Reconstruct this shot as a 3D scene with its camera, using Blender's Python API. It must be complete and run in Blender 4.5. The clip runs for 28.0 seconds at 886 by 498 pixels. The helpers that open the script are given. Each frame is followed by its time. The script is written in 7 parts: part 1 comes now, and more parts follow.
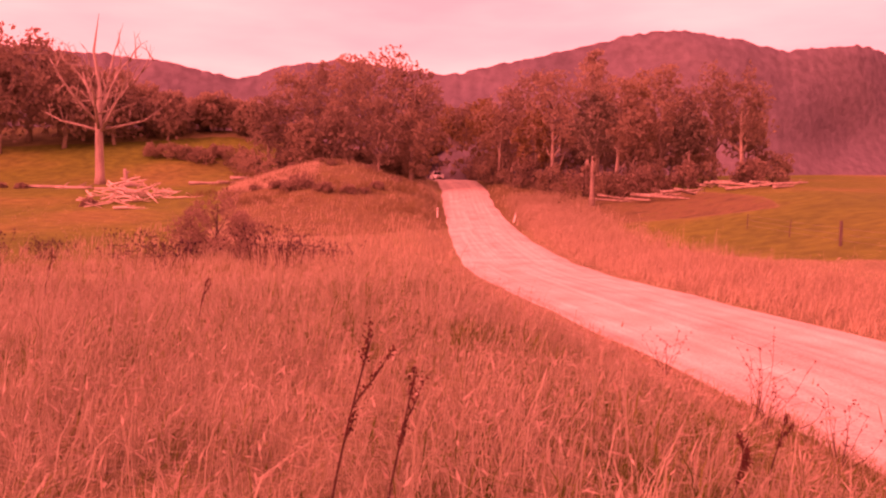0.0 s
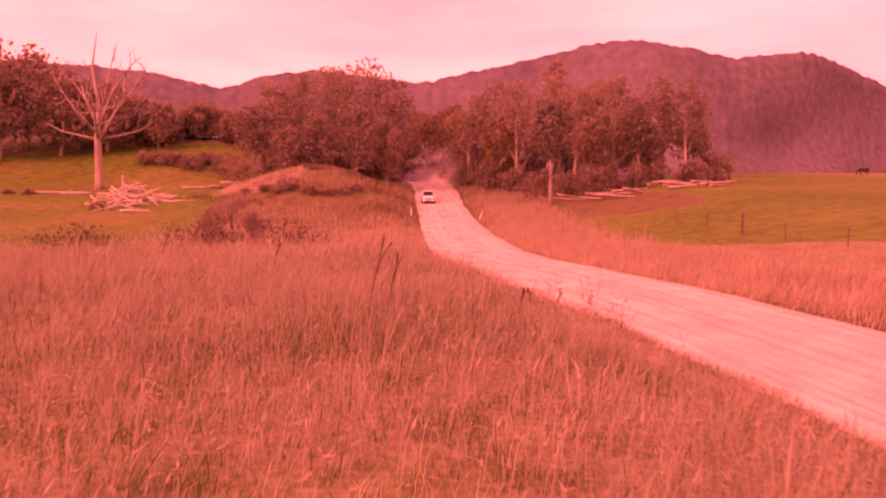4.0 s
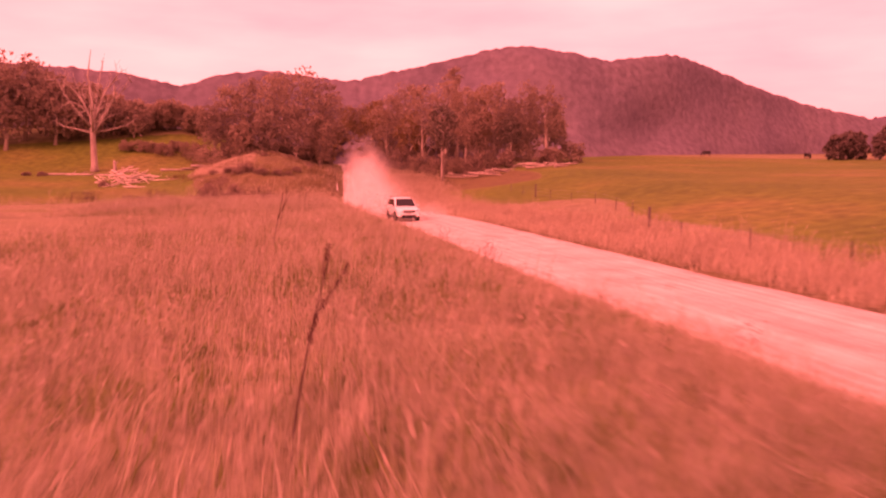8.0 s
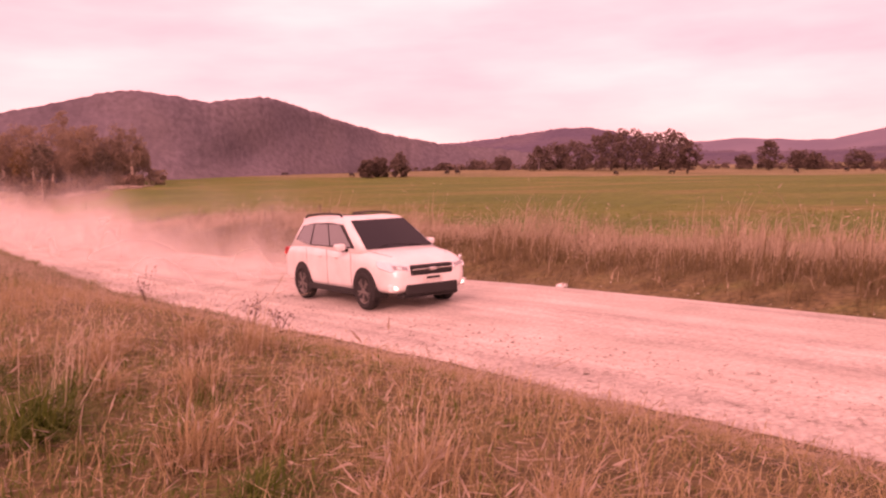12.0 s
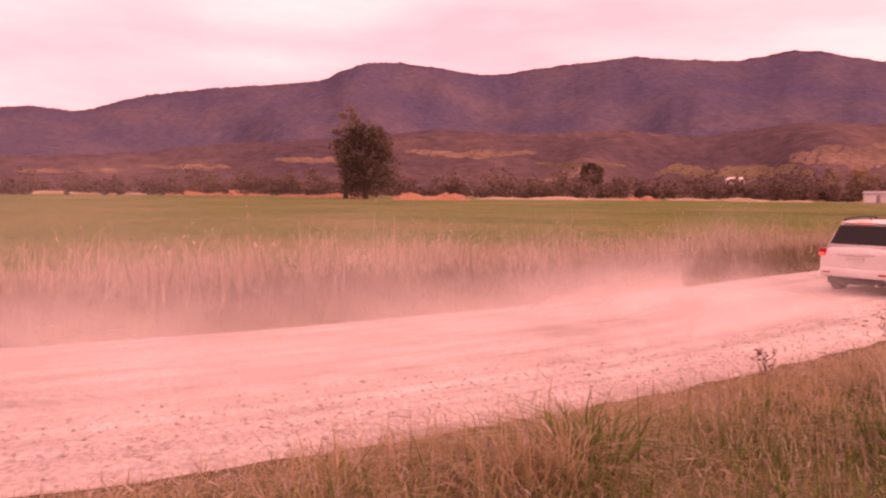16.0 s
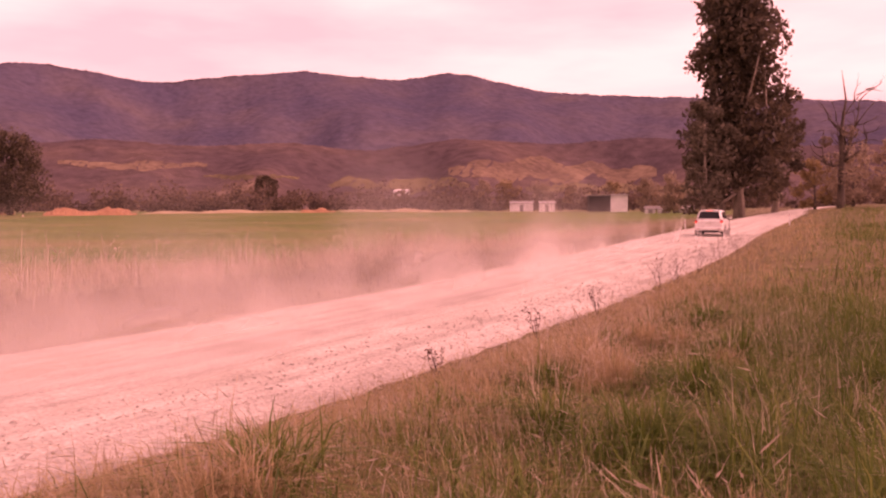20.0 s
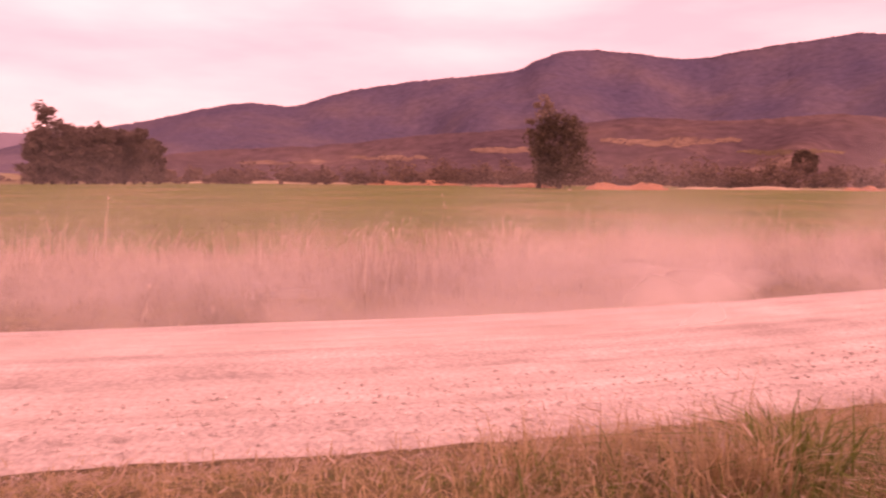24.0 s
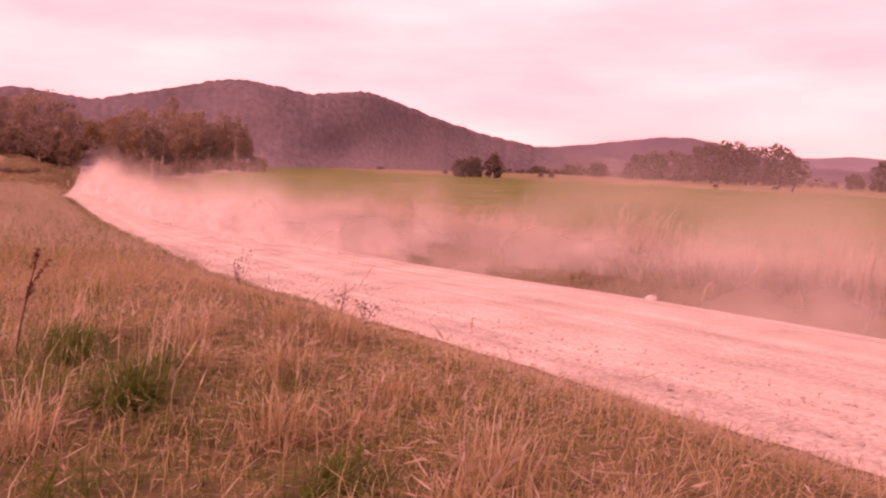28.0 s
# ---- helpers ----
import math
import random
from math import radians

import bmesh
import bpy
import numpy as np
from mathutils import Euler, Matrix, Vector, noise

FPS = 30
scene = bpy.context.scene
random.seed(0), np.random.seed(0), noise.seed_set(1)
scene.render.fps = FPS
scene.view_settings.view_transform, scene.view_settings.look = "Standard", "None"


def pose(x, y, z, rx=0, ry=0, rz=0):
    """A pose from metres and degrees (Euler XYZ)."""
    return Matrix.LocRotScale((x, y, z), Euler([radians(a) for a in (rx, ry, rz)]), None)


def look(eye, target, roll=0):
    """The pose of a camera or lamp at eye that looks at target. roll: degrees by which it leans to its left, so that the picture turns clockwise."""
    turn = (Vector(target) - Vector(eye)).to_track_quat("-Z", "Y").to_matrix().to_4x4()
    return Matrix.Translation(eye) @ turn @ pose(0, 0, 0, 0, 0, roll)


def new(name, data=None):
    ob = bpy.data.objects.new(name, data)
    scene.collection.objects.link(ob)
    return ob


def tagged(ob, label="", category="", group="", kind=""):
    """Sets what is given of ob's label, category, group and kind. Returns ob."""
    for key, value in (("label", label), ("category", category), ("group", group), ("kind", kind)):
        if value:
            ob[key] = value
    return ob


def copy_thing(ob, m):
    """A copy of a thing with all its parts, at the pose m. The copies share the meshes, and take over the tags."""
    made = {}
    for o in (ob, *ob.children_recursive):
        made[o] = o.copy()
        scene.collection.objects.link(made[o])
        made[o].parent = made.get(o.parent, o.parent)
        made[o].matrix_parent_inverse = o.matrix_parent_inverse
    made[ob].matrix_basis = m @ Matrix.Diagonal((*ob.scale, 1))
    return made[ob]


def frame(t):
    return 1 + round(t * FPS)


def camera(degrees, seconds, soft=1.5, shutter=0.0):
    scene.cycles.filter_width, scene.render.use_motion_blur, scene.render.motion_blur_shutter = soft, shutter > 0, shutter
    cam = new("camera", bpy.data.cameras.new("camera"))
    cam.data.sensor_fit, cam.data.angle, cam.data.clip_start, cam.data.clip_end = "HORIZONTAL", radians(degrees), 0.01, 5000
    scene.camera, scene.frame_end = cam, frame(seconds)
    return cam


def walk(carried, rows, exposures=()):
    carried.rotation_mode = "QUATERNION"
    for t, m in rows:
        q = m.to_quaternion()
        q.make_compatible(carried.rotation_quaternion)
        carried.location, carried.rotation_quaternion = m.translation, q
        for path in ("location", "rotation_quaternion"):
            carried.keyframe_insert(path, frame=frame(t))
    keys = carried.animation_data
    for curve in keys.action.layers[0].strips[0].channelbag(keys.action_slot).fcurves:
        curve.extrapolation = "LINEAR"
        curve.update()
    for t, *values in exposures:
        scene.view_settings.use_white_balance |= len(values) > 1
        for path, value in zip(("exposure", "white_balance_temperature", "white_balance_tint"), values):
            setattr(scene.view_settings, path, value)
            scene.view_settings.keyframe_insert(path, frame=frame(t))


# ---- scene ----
from mathutils.bvhtree import BVHTree
def aim(x, y, z, yaw, pitch, roll):
    """A camera pose: yaw clockwise from north, pitch above level, roll."""
    return pose(x, y, z, 90 + pitch, 0, -yaw) @ pose(0, 0, 0, 0, 0, roll)


cam = camera(57.9, 28.0, soft=2.2, shutter=0.22)
PATH = [
    (0, aim(-7.72, 111.8, 1.60, 3.89, -4.46, 0.64)),
    (1, aim(-7.72, 111.8, 1.60, 4.31, -4.26, 0.71)),
    (2, aim(-7.72, 111.8, 1.60, 4.53, -4.21, 0.44)),
    (2.5, aim(-7.74, 111.5, 1.60, 5.01, -4.22, 0.63)),
    (3, aim(-8.00, 108.3, 1.62, 5.26, -4.33, 0.52)),
    (3.5, aim(-8.10, 105.0, 1.64, 5.30, -4.30, 0.17)),
    (5.5, aim(-8.40, 94.1, 1.71, 7.29, -4.83, -0.06)),
    (6, aim(-8.40, 91.2, 1.73, 7.80, -5.05, 0.00)),
    (6.5, aim(-8.40, 87.8, 1.75, 8.45, -5.59, -0.02)),
    (7, aim(-8.39, 83.8, 1.78, 8.91, -5.81, -0.53)),
    (7.5, aim(-8.10, 77.5, 1.82, 10.09, -6.02, -0.67)),
    (8, aim(-7.60, 66.5, 1.88, 9.69, -5.82, -0.29)),
    (8.5, aim(-6.70, 50.5, 1.98, 10.94, -5.77, -0.38)),
    (9, aim(-5.50, 33.0, 2.09, 13.36, -5.00, -0.64)),
    (9.5, aim(-3.0, 15.2, 2.21, 15.17, -4.44, -0.52)),
    (10, aim(-0.35, 1.8, 2.29, 16.23, -4.25, -0.84)),
    (10.5, aim(0, 0, 2.3, 18.82, -4.33, -1.01)),
    (11, aim(0, 0, 2.3, 22.02, -4.58, -1.37)),
    (11.5, aim(0, 0, 2.3, 25.81, -4.87, -1.37)),
    (12, aim(0, 0, 2.3, 30.75, -5.04, -1.56)),
    (12.5, aim(0, 0, 2.3, 36.29, -4.93, -1.39)),
    (14.5, aim(0, 0, 2.3, 74.13, -5.69, -0.46)),
    (15, aim(0, 0, 2.3, 87.08, -5.17, -0.46)),
    (15.5, aim(0, 0, 2.3, 96.86, -4.67, -0.12)),
    (16, aim(0, 0, 2.3, 104.26, -3.91, 0.56)),
    (16.5, aim(0, 0, 2.3, 109.08, -3.61, 0.53)),
    (17, aim(0, 0, 2.3, 113.21, -3.35, 0.57)),
    (17.5, aim(0, 0, 2.3, 117.24, -3.16, 0.29)),
    (18, aim(0, 0, 2.3, 120.15, -2.88, 0.05)),
    (18.5, aim(0, 0, 2.3, 122.75, -2.66, 0.14)),
    (19, aim(0, 0, 2.3, 124.91, -2.76, 0.02)),
    (19.5, aim(0, 0, 2.3, 126.16, -2.89, -0.17)),
    (20, aim(0, 0, 2.3, 127.1, -2.95, -0.2)),
    (20.5, aim(0, 0, 2.3, 128.73, -3.19, 0.18)),
    (22.5, aim(0, 0, 2.3, 121.71, -3.89, 0.53)),
    (23, aim(0, 0, 2.3, 112.49, -4.2, 0.46)),
    (23.5, aim(0, 0, 2.3, 101.09, -4.28, 0.46)),
    (24, aim(0, 0, 2.3, 90.55, -4.77, 0.53)),
    (24.5, aim(0, 0, 2.3, 79.72, -5.02, 0.71)),
    (25, aim(0, 0, 2.3, 69.48, -5.26, 0.41)),
    (25.5, aim(0, 0, 2.3, 59.54, -4.83, 0.72)),
    (26, aim(0, 0, 2.3, 50.1, -4.69, 0.72)),
    (26.5, aim(0, 0, 2.3, 41.96, -4.71, 0.5)),
    (27, aim(0, 0, 2.3, 35.65, -4.75, 2.07)),
    (27.5, aim(0, 0, 2.3, 29.39, -4.9, 1.85)),
    (28, aim(0, 0, 2.3, 24.41, -5.02, 1.74)),]
# the picture goes from a deep red cast to a paler pink one as the camera turns to the open sky
EXPOSURES = [(0, 0.42, 26000, 226), (3, 0.42, 25500, 226), (5.5, 0.45, 22800, 215), (7, 0.44, 22800, 215), (9, 0.42, 19500, 199), (9.3, 0.42, 17000, 178), (9.6, 0.42, 11500, 122), (12, 0.42, 10900, 118), (18, 0.40, 10800, 112), (20, 0.44, 10700, 110), (23, 0.44, 10700, 114), (24, 0.45, 10800, 116), (25, 0.39, 10800, 118), (28, 0.38, 10900, 122)]
walk(cam, PATH, EXPOSURES)
scene.cycles.transparent_max_bounces = 96

# ---- light: a bright overcast evening ----
SUN_EL, SUN_AZ = radians(26), radians(228)
world = bpy.data.worlds.new("world")
scene.world = world
world.use_nodes = True
wn, wl = world.node_tree.nodes, world.node_tree.links
wn.clear()
w_out = wn.new("ShaderNodeOutputWorld")
w_bg = wn.new("ShaderNodeBackground")
w_bg.inputs["Strength"].default_value = 0.088
w_sky = wn.new("ShaderNodeTexSky")
w_sky.sky_type = "NISHITA"
w_sky.sun_disc = False
w_sky.sun_elevation, w_sky.sun_rotation = SUN_EL, SUN_AZ
w_co = wn.new("ShaderNodeTexCoord")
w_map = wn.new("ShaderNodeMapping")
w_map.inputs["Scale"].default_value = (1.6, 1.6, 7.0)
w_noise = wn.new("ShaderNodeTexNoise")
w_noise.inputs["Scale"].default_value = 1.7
w_noise.inputs["Detail"].default_value = 5.0
w_ramp = wn.new("ShaderNodeValToRGB")
w_ramp.color_ramp.elements[0].position, w_ramp.color_ramp.elements[0].color = 0.33, (7.3, 7.0, 7.4, 1)
w_ramp.color_ramp.elements[1].position, w_ramp.color_ramp.elements[1].color = 0.63, (10.6, 10.25, 9.75, 1)
w_mix = wn.new("ShaderNodeMixRGB")
w_mix.inputs["Fac"].default_value = 0.86
wl.new(w_co.outputs["Generated"], w_map.inputs["Vector"])
wl.new(w_map.outputs["Vector"], w_noise.inputs["Vector"])
wl.new(w_noise.outputs["Fac"], w_ramp.inputs["Fac"])
wl.new(w_sky.outputs["Color"], w_mix.inputs["Color1"])
wl.new(w_ramp.outputs["Color"], w_mix.inputs["Color2"])
wl.new(w_mix.outputs["Color"], w_bg.inputs["Color"])
wl.new(w_bg.outputs["Background"], w_out.inputs["Surface"])

sun_data = bpy.data.lights.new("sun", "SUN")
sun_data.energy, sun_data.angle, sun_data.color = 1.5, radians(20), (1.0, 0.94, 0.86)
sun = new("sun", sun_data)
sun_dir = Vector((math.sin(SUN_AZ) * math.cos(SUN_EL), math.cos(SUN_AZ) * math.cos(SUN_EL), math.sin(SUN_EL)))
sun.matrix_world = look(sun_dir * 50, (0, 0, 0))


# ---- materials ----
def material(name, stops, scale=4.0, detail=6.0, rough=0.85, bump=0.0, bump_scale=30.0, metal=0.0,
             fine=0.0, fine_scale=60.0, per="", spec=0.3, coat=0.0, stretch=(1, 1, 1), thin=0.0):
    """A noise of colours over the surface; fine: a second, finer variation; per: vary by object or by island; thin: the share of light let through."""
    m = bpy.data.materials.new(name)
    m.use_nodes = True
    n, l = m.node_tree.nodes, m.node_tree.links
    b = n["Principled BSDF"]
    b.inputs["Roughness"].default_value = rough
    b.inputs["Metallic"].default_value = metal
    b.inputs["Specular IOR Level"].default_value = spec
    b.inputs["Coat Weight"].default_value = coat
    co = n.new("ShaderNodeTexCoord")
    mp = n.new("ShaderNodeMapping")
    mp.inputs["Scale"].default_value = stretch
    l.new(co.outputs["Object"], mp.inputs["Vector"])
    tx = n.new("ShaderNodeTexNoise")
    tx.inputs["Scale"].default_value, tx.inputs["Detail"].default_value = scale, detail
    l.new(mp.outputs["Vector"], tx.inputs["Vector"])
    fac = tx.outputs["Fac"]
    if per:
        if per == "object":
            src = n.new("ShaderNodeObjectInfo").outputs["Random"]
        else:
            src = n.new("ShaderNodeNewGeometry").outputs["Random Per Island"]
        mixer = n.new("ShaderNodeMath")
        mixer.operation = "MULTIPLY_ADD"
        mixer.inputs[1].default_value = 0.5
        half = n.new("ShaderNodeMath")
        half.operation = "MULTIPLY"
        half.inputs[1].default_value = 0.5
        l.new(src, mixer.inputs[0])
        l.new(fac, half.inputs[0])
        l.new(half.outputs[0], mixer.inputs[2])
        fac = mixer.outputs[0]
    rp = n.new("ShaderNodeValToRGB")
    while len(rp.color_ramp.elements) < len(stops):
        rp.color_ramp.elements.new(0.5)
    for e, (p, c) in zip(rp.color_ramp.elements, stops):
        e.position, e.color = p, (*c, 1)
    l.new(fac, rp.inputs["Fac"])
    col = rp.outputs["Color"]
    if fine:
        t2 = n.new("ShaderNodeTexNoise")
        t2.inputs["Scale"].default_value, t2.inputs["Detail"].default_value = fine_scale, 4.0
        l.new(mp.outputs["Vector"], t2.inputs["Vector"])
        r2 = n.new("ShaderNodeMapRange")
        r2.inputs["From Min"].default_value, r2.inputs["From Max"].default_value = 0.3, 0.7
        r2.inputs["To Min"].default_value, r2.inputs["To Max"].default_value = 1 - fine, 1 + fine
        l.new(t2.outputs["Fac"], r2.inputs["Value"])
        mx = n.new("ShaderNodeVectorMath")
        mx.operation = "SCALE"
        l.new(col, mx.inputs[0])
        l.new(r2.outputs["Result"], mx.inputs["Scale"])
        col = mx.outputs["Vector"]
    l.new(col, b.inputs["Base Color"])
    if bump:
        t3 = n.new("ShaderNodeTexNoise")
        t3.inputs["Scale"].default_value, t3.inputs["Detail"].default_value = bump_scale, 5.0
        l.new(mp.outputs["Vector"], t3.inputs["Vector"])
        bp = n.new("ShaderNodeBump")
        bp.inputs["Strength"].default_value = bump
        bp.inputs["Distance"].default_value = 1.0 / bump_scale
        l.new(t3.outputs["Fac"], bp.inputs["Height"])
        l.new(bp.outputs["Normal"], b.inputs["Normal"])
    if thin:
        tr = n.new("ShaderNodeBsdfTranslucent")
        l.new(col, tr.inputs["Color"])
        ms = n.new("ShaderNodeMixShader")
        ms.inputs["Fac"].default_value = thin
        l.new(b.outputs["BSDF"], ms.inputs[1])
        l.new(tr.outputs["BSDF"], ms.inputs[2])
        l.new(ms.outputs["Shader"], n["Material Output"].inputs["Surface"])
    return m


def plain(name, color, rough=0.5, metal=0.0, spec=0.4, coat=0.0, glow=0.0):
    m = bpy.data.materials.new(name)
    m.use_nodes = True
    b = m.node_tree.nodes["Principled BSDF"]
    b.inputs["Base Color"].default_value = (*color, 1)
    b.inputs["Roughness"].default_value, b.inputs["Metallic"].default_value = rough, metal
    b.inputs["Specular IOR Level"].default_value, b.inputs["Coat Weight"].default_value = spec, coat
    if glow:
        b.inputs["Emission Color"].default_value = (*color, 1)
        b.inputs["Emission Strength"].default_value = glow
    return m


DRY_STOPS = [(0.3, (0.17, 0.145, 0.080)), (0.5, (0.235, 0.190, 0.115)), (0.7, (0.165, 0.165, 0.070))]
GREEN_STOPS = [(0.32, (0.070, 0.122, 0.022)), (0.5, (0.098, 0.144, 0.028)), (0.68, (0.165, 0.155, 0.050))]
# brown matted ground, darkened further to paint the shade between grass tussocks
MAT_SHADE_STOPS = [(0.3, (0.09, 0.074, 0.034)), (0.5, (0.155, 0.114, 0.056)), (0.7, (0.13, 0.120, 0.044))]
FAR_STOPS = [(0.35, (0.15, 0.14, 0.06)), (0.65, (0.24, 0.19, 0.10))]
M_BLADE_DRY = material("dry_grass_blades", [(0.15, (0.18, 0.165, 0.080)), (0.4, (0.33, 0.280, 0.180)), (0.6, (0.48, 0.415, 0.305)), (0.9, (0.41, 0.33, 0.25))],
                       scale=0.4, per="island", rough=0.7, thin=0.42)
M_BLADE_OLD = material("old_matted_blades", [(0.15, (0.22, 0.18, 0.078)), (0.4, (0.35, 0.268, 0.136)), (0.6, (0.48, 0.365, 0.208)), (0.9, (0.58, 0.455, 0.30))],
                       scale=0.7, per="island", rough=0.75, thin=0.42)
M_BLADE_WARM = material("warm_straw_blades", [(0.15, (0.25, 0.184, 0.088)), (0.45, (0.40, 0.292, 0.155)), (0.7, (0.51, 0.385, 0.228)), (0.9, (0.60, 0.46, 0.30))], scale=0.5, per="island", rough=0.75, thin=0.42)
M_BLADE_GREEN = material("green_grass_blades", [(0.2, (0.038, 0.080, 0.012)), (0.55, (0.105, 0.162, 0.030)), (0.85, (0.26, 0.275, 0.085))],
                         scale=0.5, per="island", rough=0.65, thin=0.42)
M_BLADE_OLIVE = material("olive_grass_blades", [(0.2, (0.085, 0.110, 0.025)), (0.55, (0.135, 0.150, 0.040)), (0.85, (0.24, 0.22, 0.08))], scale=0.5, per="island", rough=0.65, thin=0.42)
M_BLADE_PASTURE = material("pasture_blades", [(0.2, (0.07, 0.125, 0.02)), (0.8, (0.15, 0.19, 0.04))], scale=0.2, per="island", rough=0.7, thin=0.42)
M_ROAD = material("pale_gravel", [(0.3, (0.38, 0.33, 0.29)), (0.5, (0.49, 0.43, 0.385)), (0.7, (0.57, 0.51, 0.455))],
                  scale=0.5, fine=0.22, fine_scale=16.0, bump=0.5, bump_scale=14.0)
M_RUT = material("packed_wheel_track", [(0.3, (0.42, 0.368, 0.322)), (0.7, (0.60, 0.535, 0.478))], scale=0.6, fine=0.18, fine_scale=16.0, bump=0.4, bump_scale=14.0)
M_STONE = material("road_stones", [(0.2, (0.42, 0.37, 0.33)), (0.8, (0.66, 0.60, 0.54))], per="island", rough=0.9)
# forest lightened towards violet to stand for the air's haze
M_HAZY_FOREST = material("hazy_hill_forest", [(0.3, (0.110, 0.095, 0.132)), (0.5, (0.130, 0.108, 0.142)), (0.72, (0.154, 0.126, 0.148))],
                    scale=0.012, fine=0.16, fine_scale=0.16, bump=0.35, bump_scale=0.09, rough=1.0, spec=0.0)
# mauve-grey and low in contrast: haze over the northern hills, put into the colour
M_HAZY_NORTH = material("hazy_north_forest", [(0.3, (0.118, 0.106, 0.124)), (0.5, (0.142, 0.124, 0.142)), (0.72, (0.164, 0.142, 0.154))],
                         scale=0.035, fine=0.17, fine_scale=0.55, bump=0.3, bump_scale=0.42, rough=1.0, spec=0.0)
# the eastern range's bluish distance haze is mixed into this base colour
M_HAZY_EAST = material("hazy_east_forest", [(0.3, (0.080, 0.075, 0.116)), (0.5, (0.098, 0.086, 0.120)), (0.72, (0.126, 0.103, 0.120))],
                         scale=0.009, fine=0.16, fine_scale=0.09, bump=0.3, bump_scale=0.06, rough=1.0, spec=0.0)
M_FOOT = material("foothill_wood", [(0.34, (0.088, 0.064, 0.072)), (0.50, (0.108, 0.077, 0.080)), (0.60, (0.136, 0.094, 0.086)), (0.66, (0.30, 0.215, 0.145))],
                  scale=0.010, fine=0.22, fine_scale=0.12, bump=0.4, bump_scale=0.08, rough=1.0, spec=0.0)
# air haze of the farthest hills, painted in as a paler, bluer forest
M_HAZE_BLUE = material("hazed_distant_forest", [(0.3, (0.17, 0.155, 0.20)), (0.7, (0.22, 0.19, 0.23))], scale=0.004, rough=1.0, spec=0.0)
# leaf colour raised and greyed to carry the haze that veils the woods
M_LEAF = material("hazed_gum_leaves", [(0.15, (0.26, 0.196, 0.146)), (0.5, (0.35, 0.262, 0.192)), (0.85, (0.43, 0.322, 0.235))], scale=0.35, per="island", rough=0.6, thin=0.6)
M_LEAF_GOLD = material("golden_leaves", [(0.15, (0.21, 0.142, 0.072)), (0.85, (0.34, 0.232, 0.118))], scale=0.5, per="island", rough=0.6, thin=0.42)
M_LEAF_DARK = material("dark_leaves", [(0.15, (0.056, 0.043, 0.031)), (0.5, (0.102, 0.075, 0.051)), (0.85, (0.165, 0.117, 0.074))], scale=0.35, per="island", rough=0.6, thin=0.42)
M_LEAF_GREY = material("grey_leaves", [(0.15, (0.09, 0.075, 0.055)), (0.85, (0.22, 0.175, 0.13))], scale=0.35, per="island", rough=0.7, thin=0.42)
# brown leaves, likewise lightened with a painted haze share
M_LEAF_BROWN = material("hazed_brown_leaves", [(0.15, (0.22, 0.166, 0.128)), (0.5, (0.295, 0.222, 0.168)), (0.85, (0.37, 0.278, 0.206))], scale=0.35, per="island", rough=0.6, thin=0.6)
# leaves of the far clumps, paled to mauve-brown in place of aerial haze
M_LEAF_HAZED = material("hazed_leaves", [(0.15, (0.115, 0.086, 0.072)), (0.5, (0.155, 0.114, 0.092)), (0.85, (0.20, 0.146, 0.114))], scale=0.2, per="island", rough=0.7, thin=0.45)
M_BARK = material("pale_bark", [(0.3, (0.20, 0.15, 0.12)), (0.7, (0.42, 0.34, 0.28))], scale=1.5, fine=0.3, fine_scale=12.0, bump=0.5, bump_scale=10.0, stretch=(1, 1, 0.25))
M_BARK_DARK = material("dark_bark", [(0.3, (0.06, 0.045, 0.036)), (0.7, (0.15, 0.11, 0.085))], scale=1.5, fine=0.3, fine_scale=12.0, bump=0.5, bump_scale=10.0, stretch=(1, 1, 0.25))
M_DEADWOOD = material("bleached_dead_wood", [(0.3, (0.25, 0.195, 0.165)), (0.7, (0.43, 0.35, 0.31))], scale=1.2, fine=0.2, fine_scale=14.0, bump=0.5, bump_scale=12.0, stretch=(1, 1, 0.2))


# ---- helpers ----
def smooth(a, b, v):
    t = np.clip((np.asarray(v, float) - a) / (b - a), 0, 1)
    return t * t * (3 - 2 * t)


def mesh_of(name, verts, faces, mats=(), index=None, soft=False):
    """A mesh from arrays; faces all with the same number of corners, or a list."""
    me = bpy.data.meshes.new(name)
    if isinstance(faces, np.ndarray):
        n, k = faces.shape
        me.vertices.add(len(verts))
        me.vertices.foreach_set("co", np.asarray(verts, np.float32).ravel())
        me.loops.add(n * k)
        me.loops.foreach_set("vertex_index", faces.astype(np.int32).ravel())
        me.polygons.add(n)
        me.polygons.foreach_set("loop_start", np.arange(0, n * k, k, dtype=np.int32))
        me.update(calc_edges=True)
    else:
        me.from_pydata([tuple(v) for v in verts], [], faces)
    for m in mats:
        me.materials.append(m)
    if index is not None:
        me.polygons.foreach_set("material_index", np.asarray(index, np.int32))
    me.polygons.foreach_set("use_smooth", np.full(len(me.polygons), soft, bool))
    me.update()
    return me


def part(name, bm, mat, parent=None, label="", soft=False):
    """Links a bmesh as one mesh object under a thing or under a part."""
    me = bpy.data.meshes.new(name)
    bm.to_mesh(me)
    bm.free()
    me.materials.append(mat)
    me.polygons.foreach_set("use_smooth", np.full(len(me.polygons), soft, bool))
    ob = new(name, me)
    if parent is not None:
        ob.parent = parent
    if label:
        tagged(ob, label)
    return ob


def thing(name, label, category, group="", kind=""):
    ob = new(name)
    ob.empty_display_size = 0.2
    return tagged(ob, label, category, group, kind)


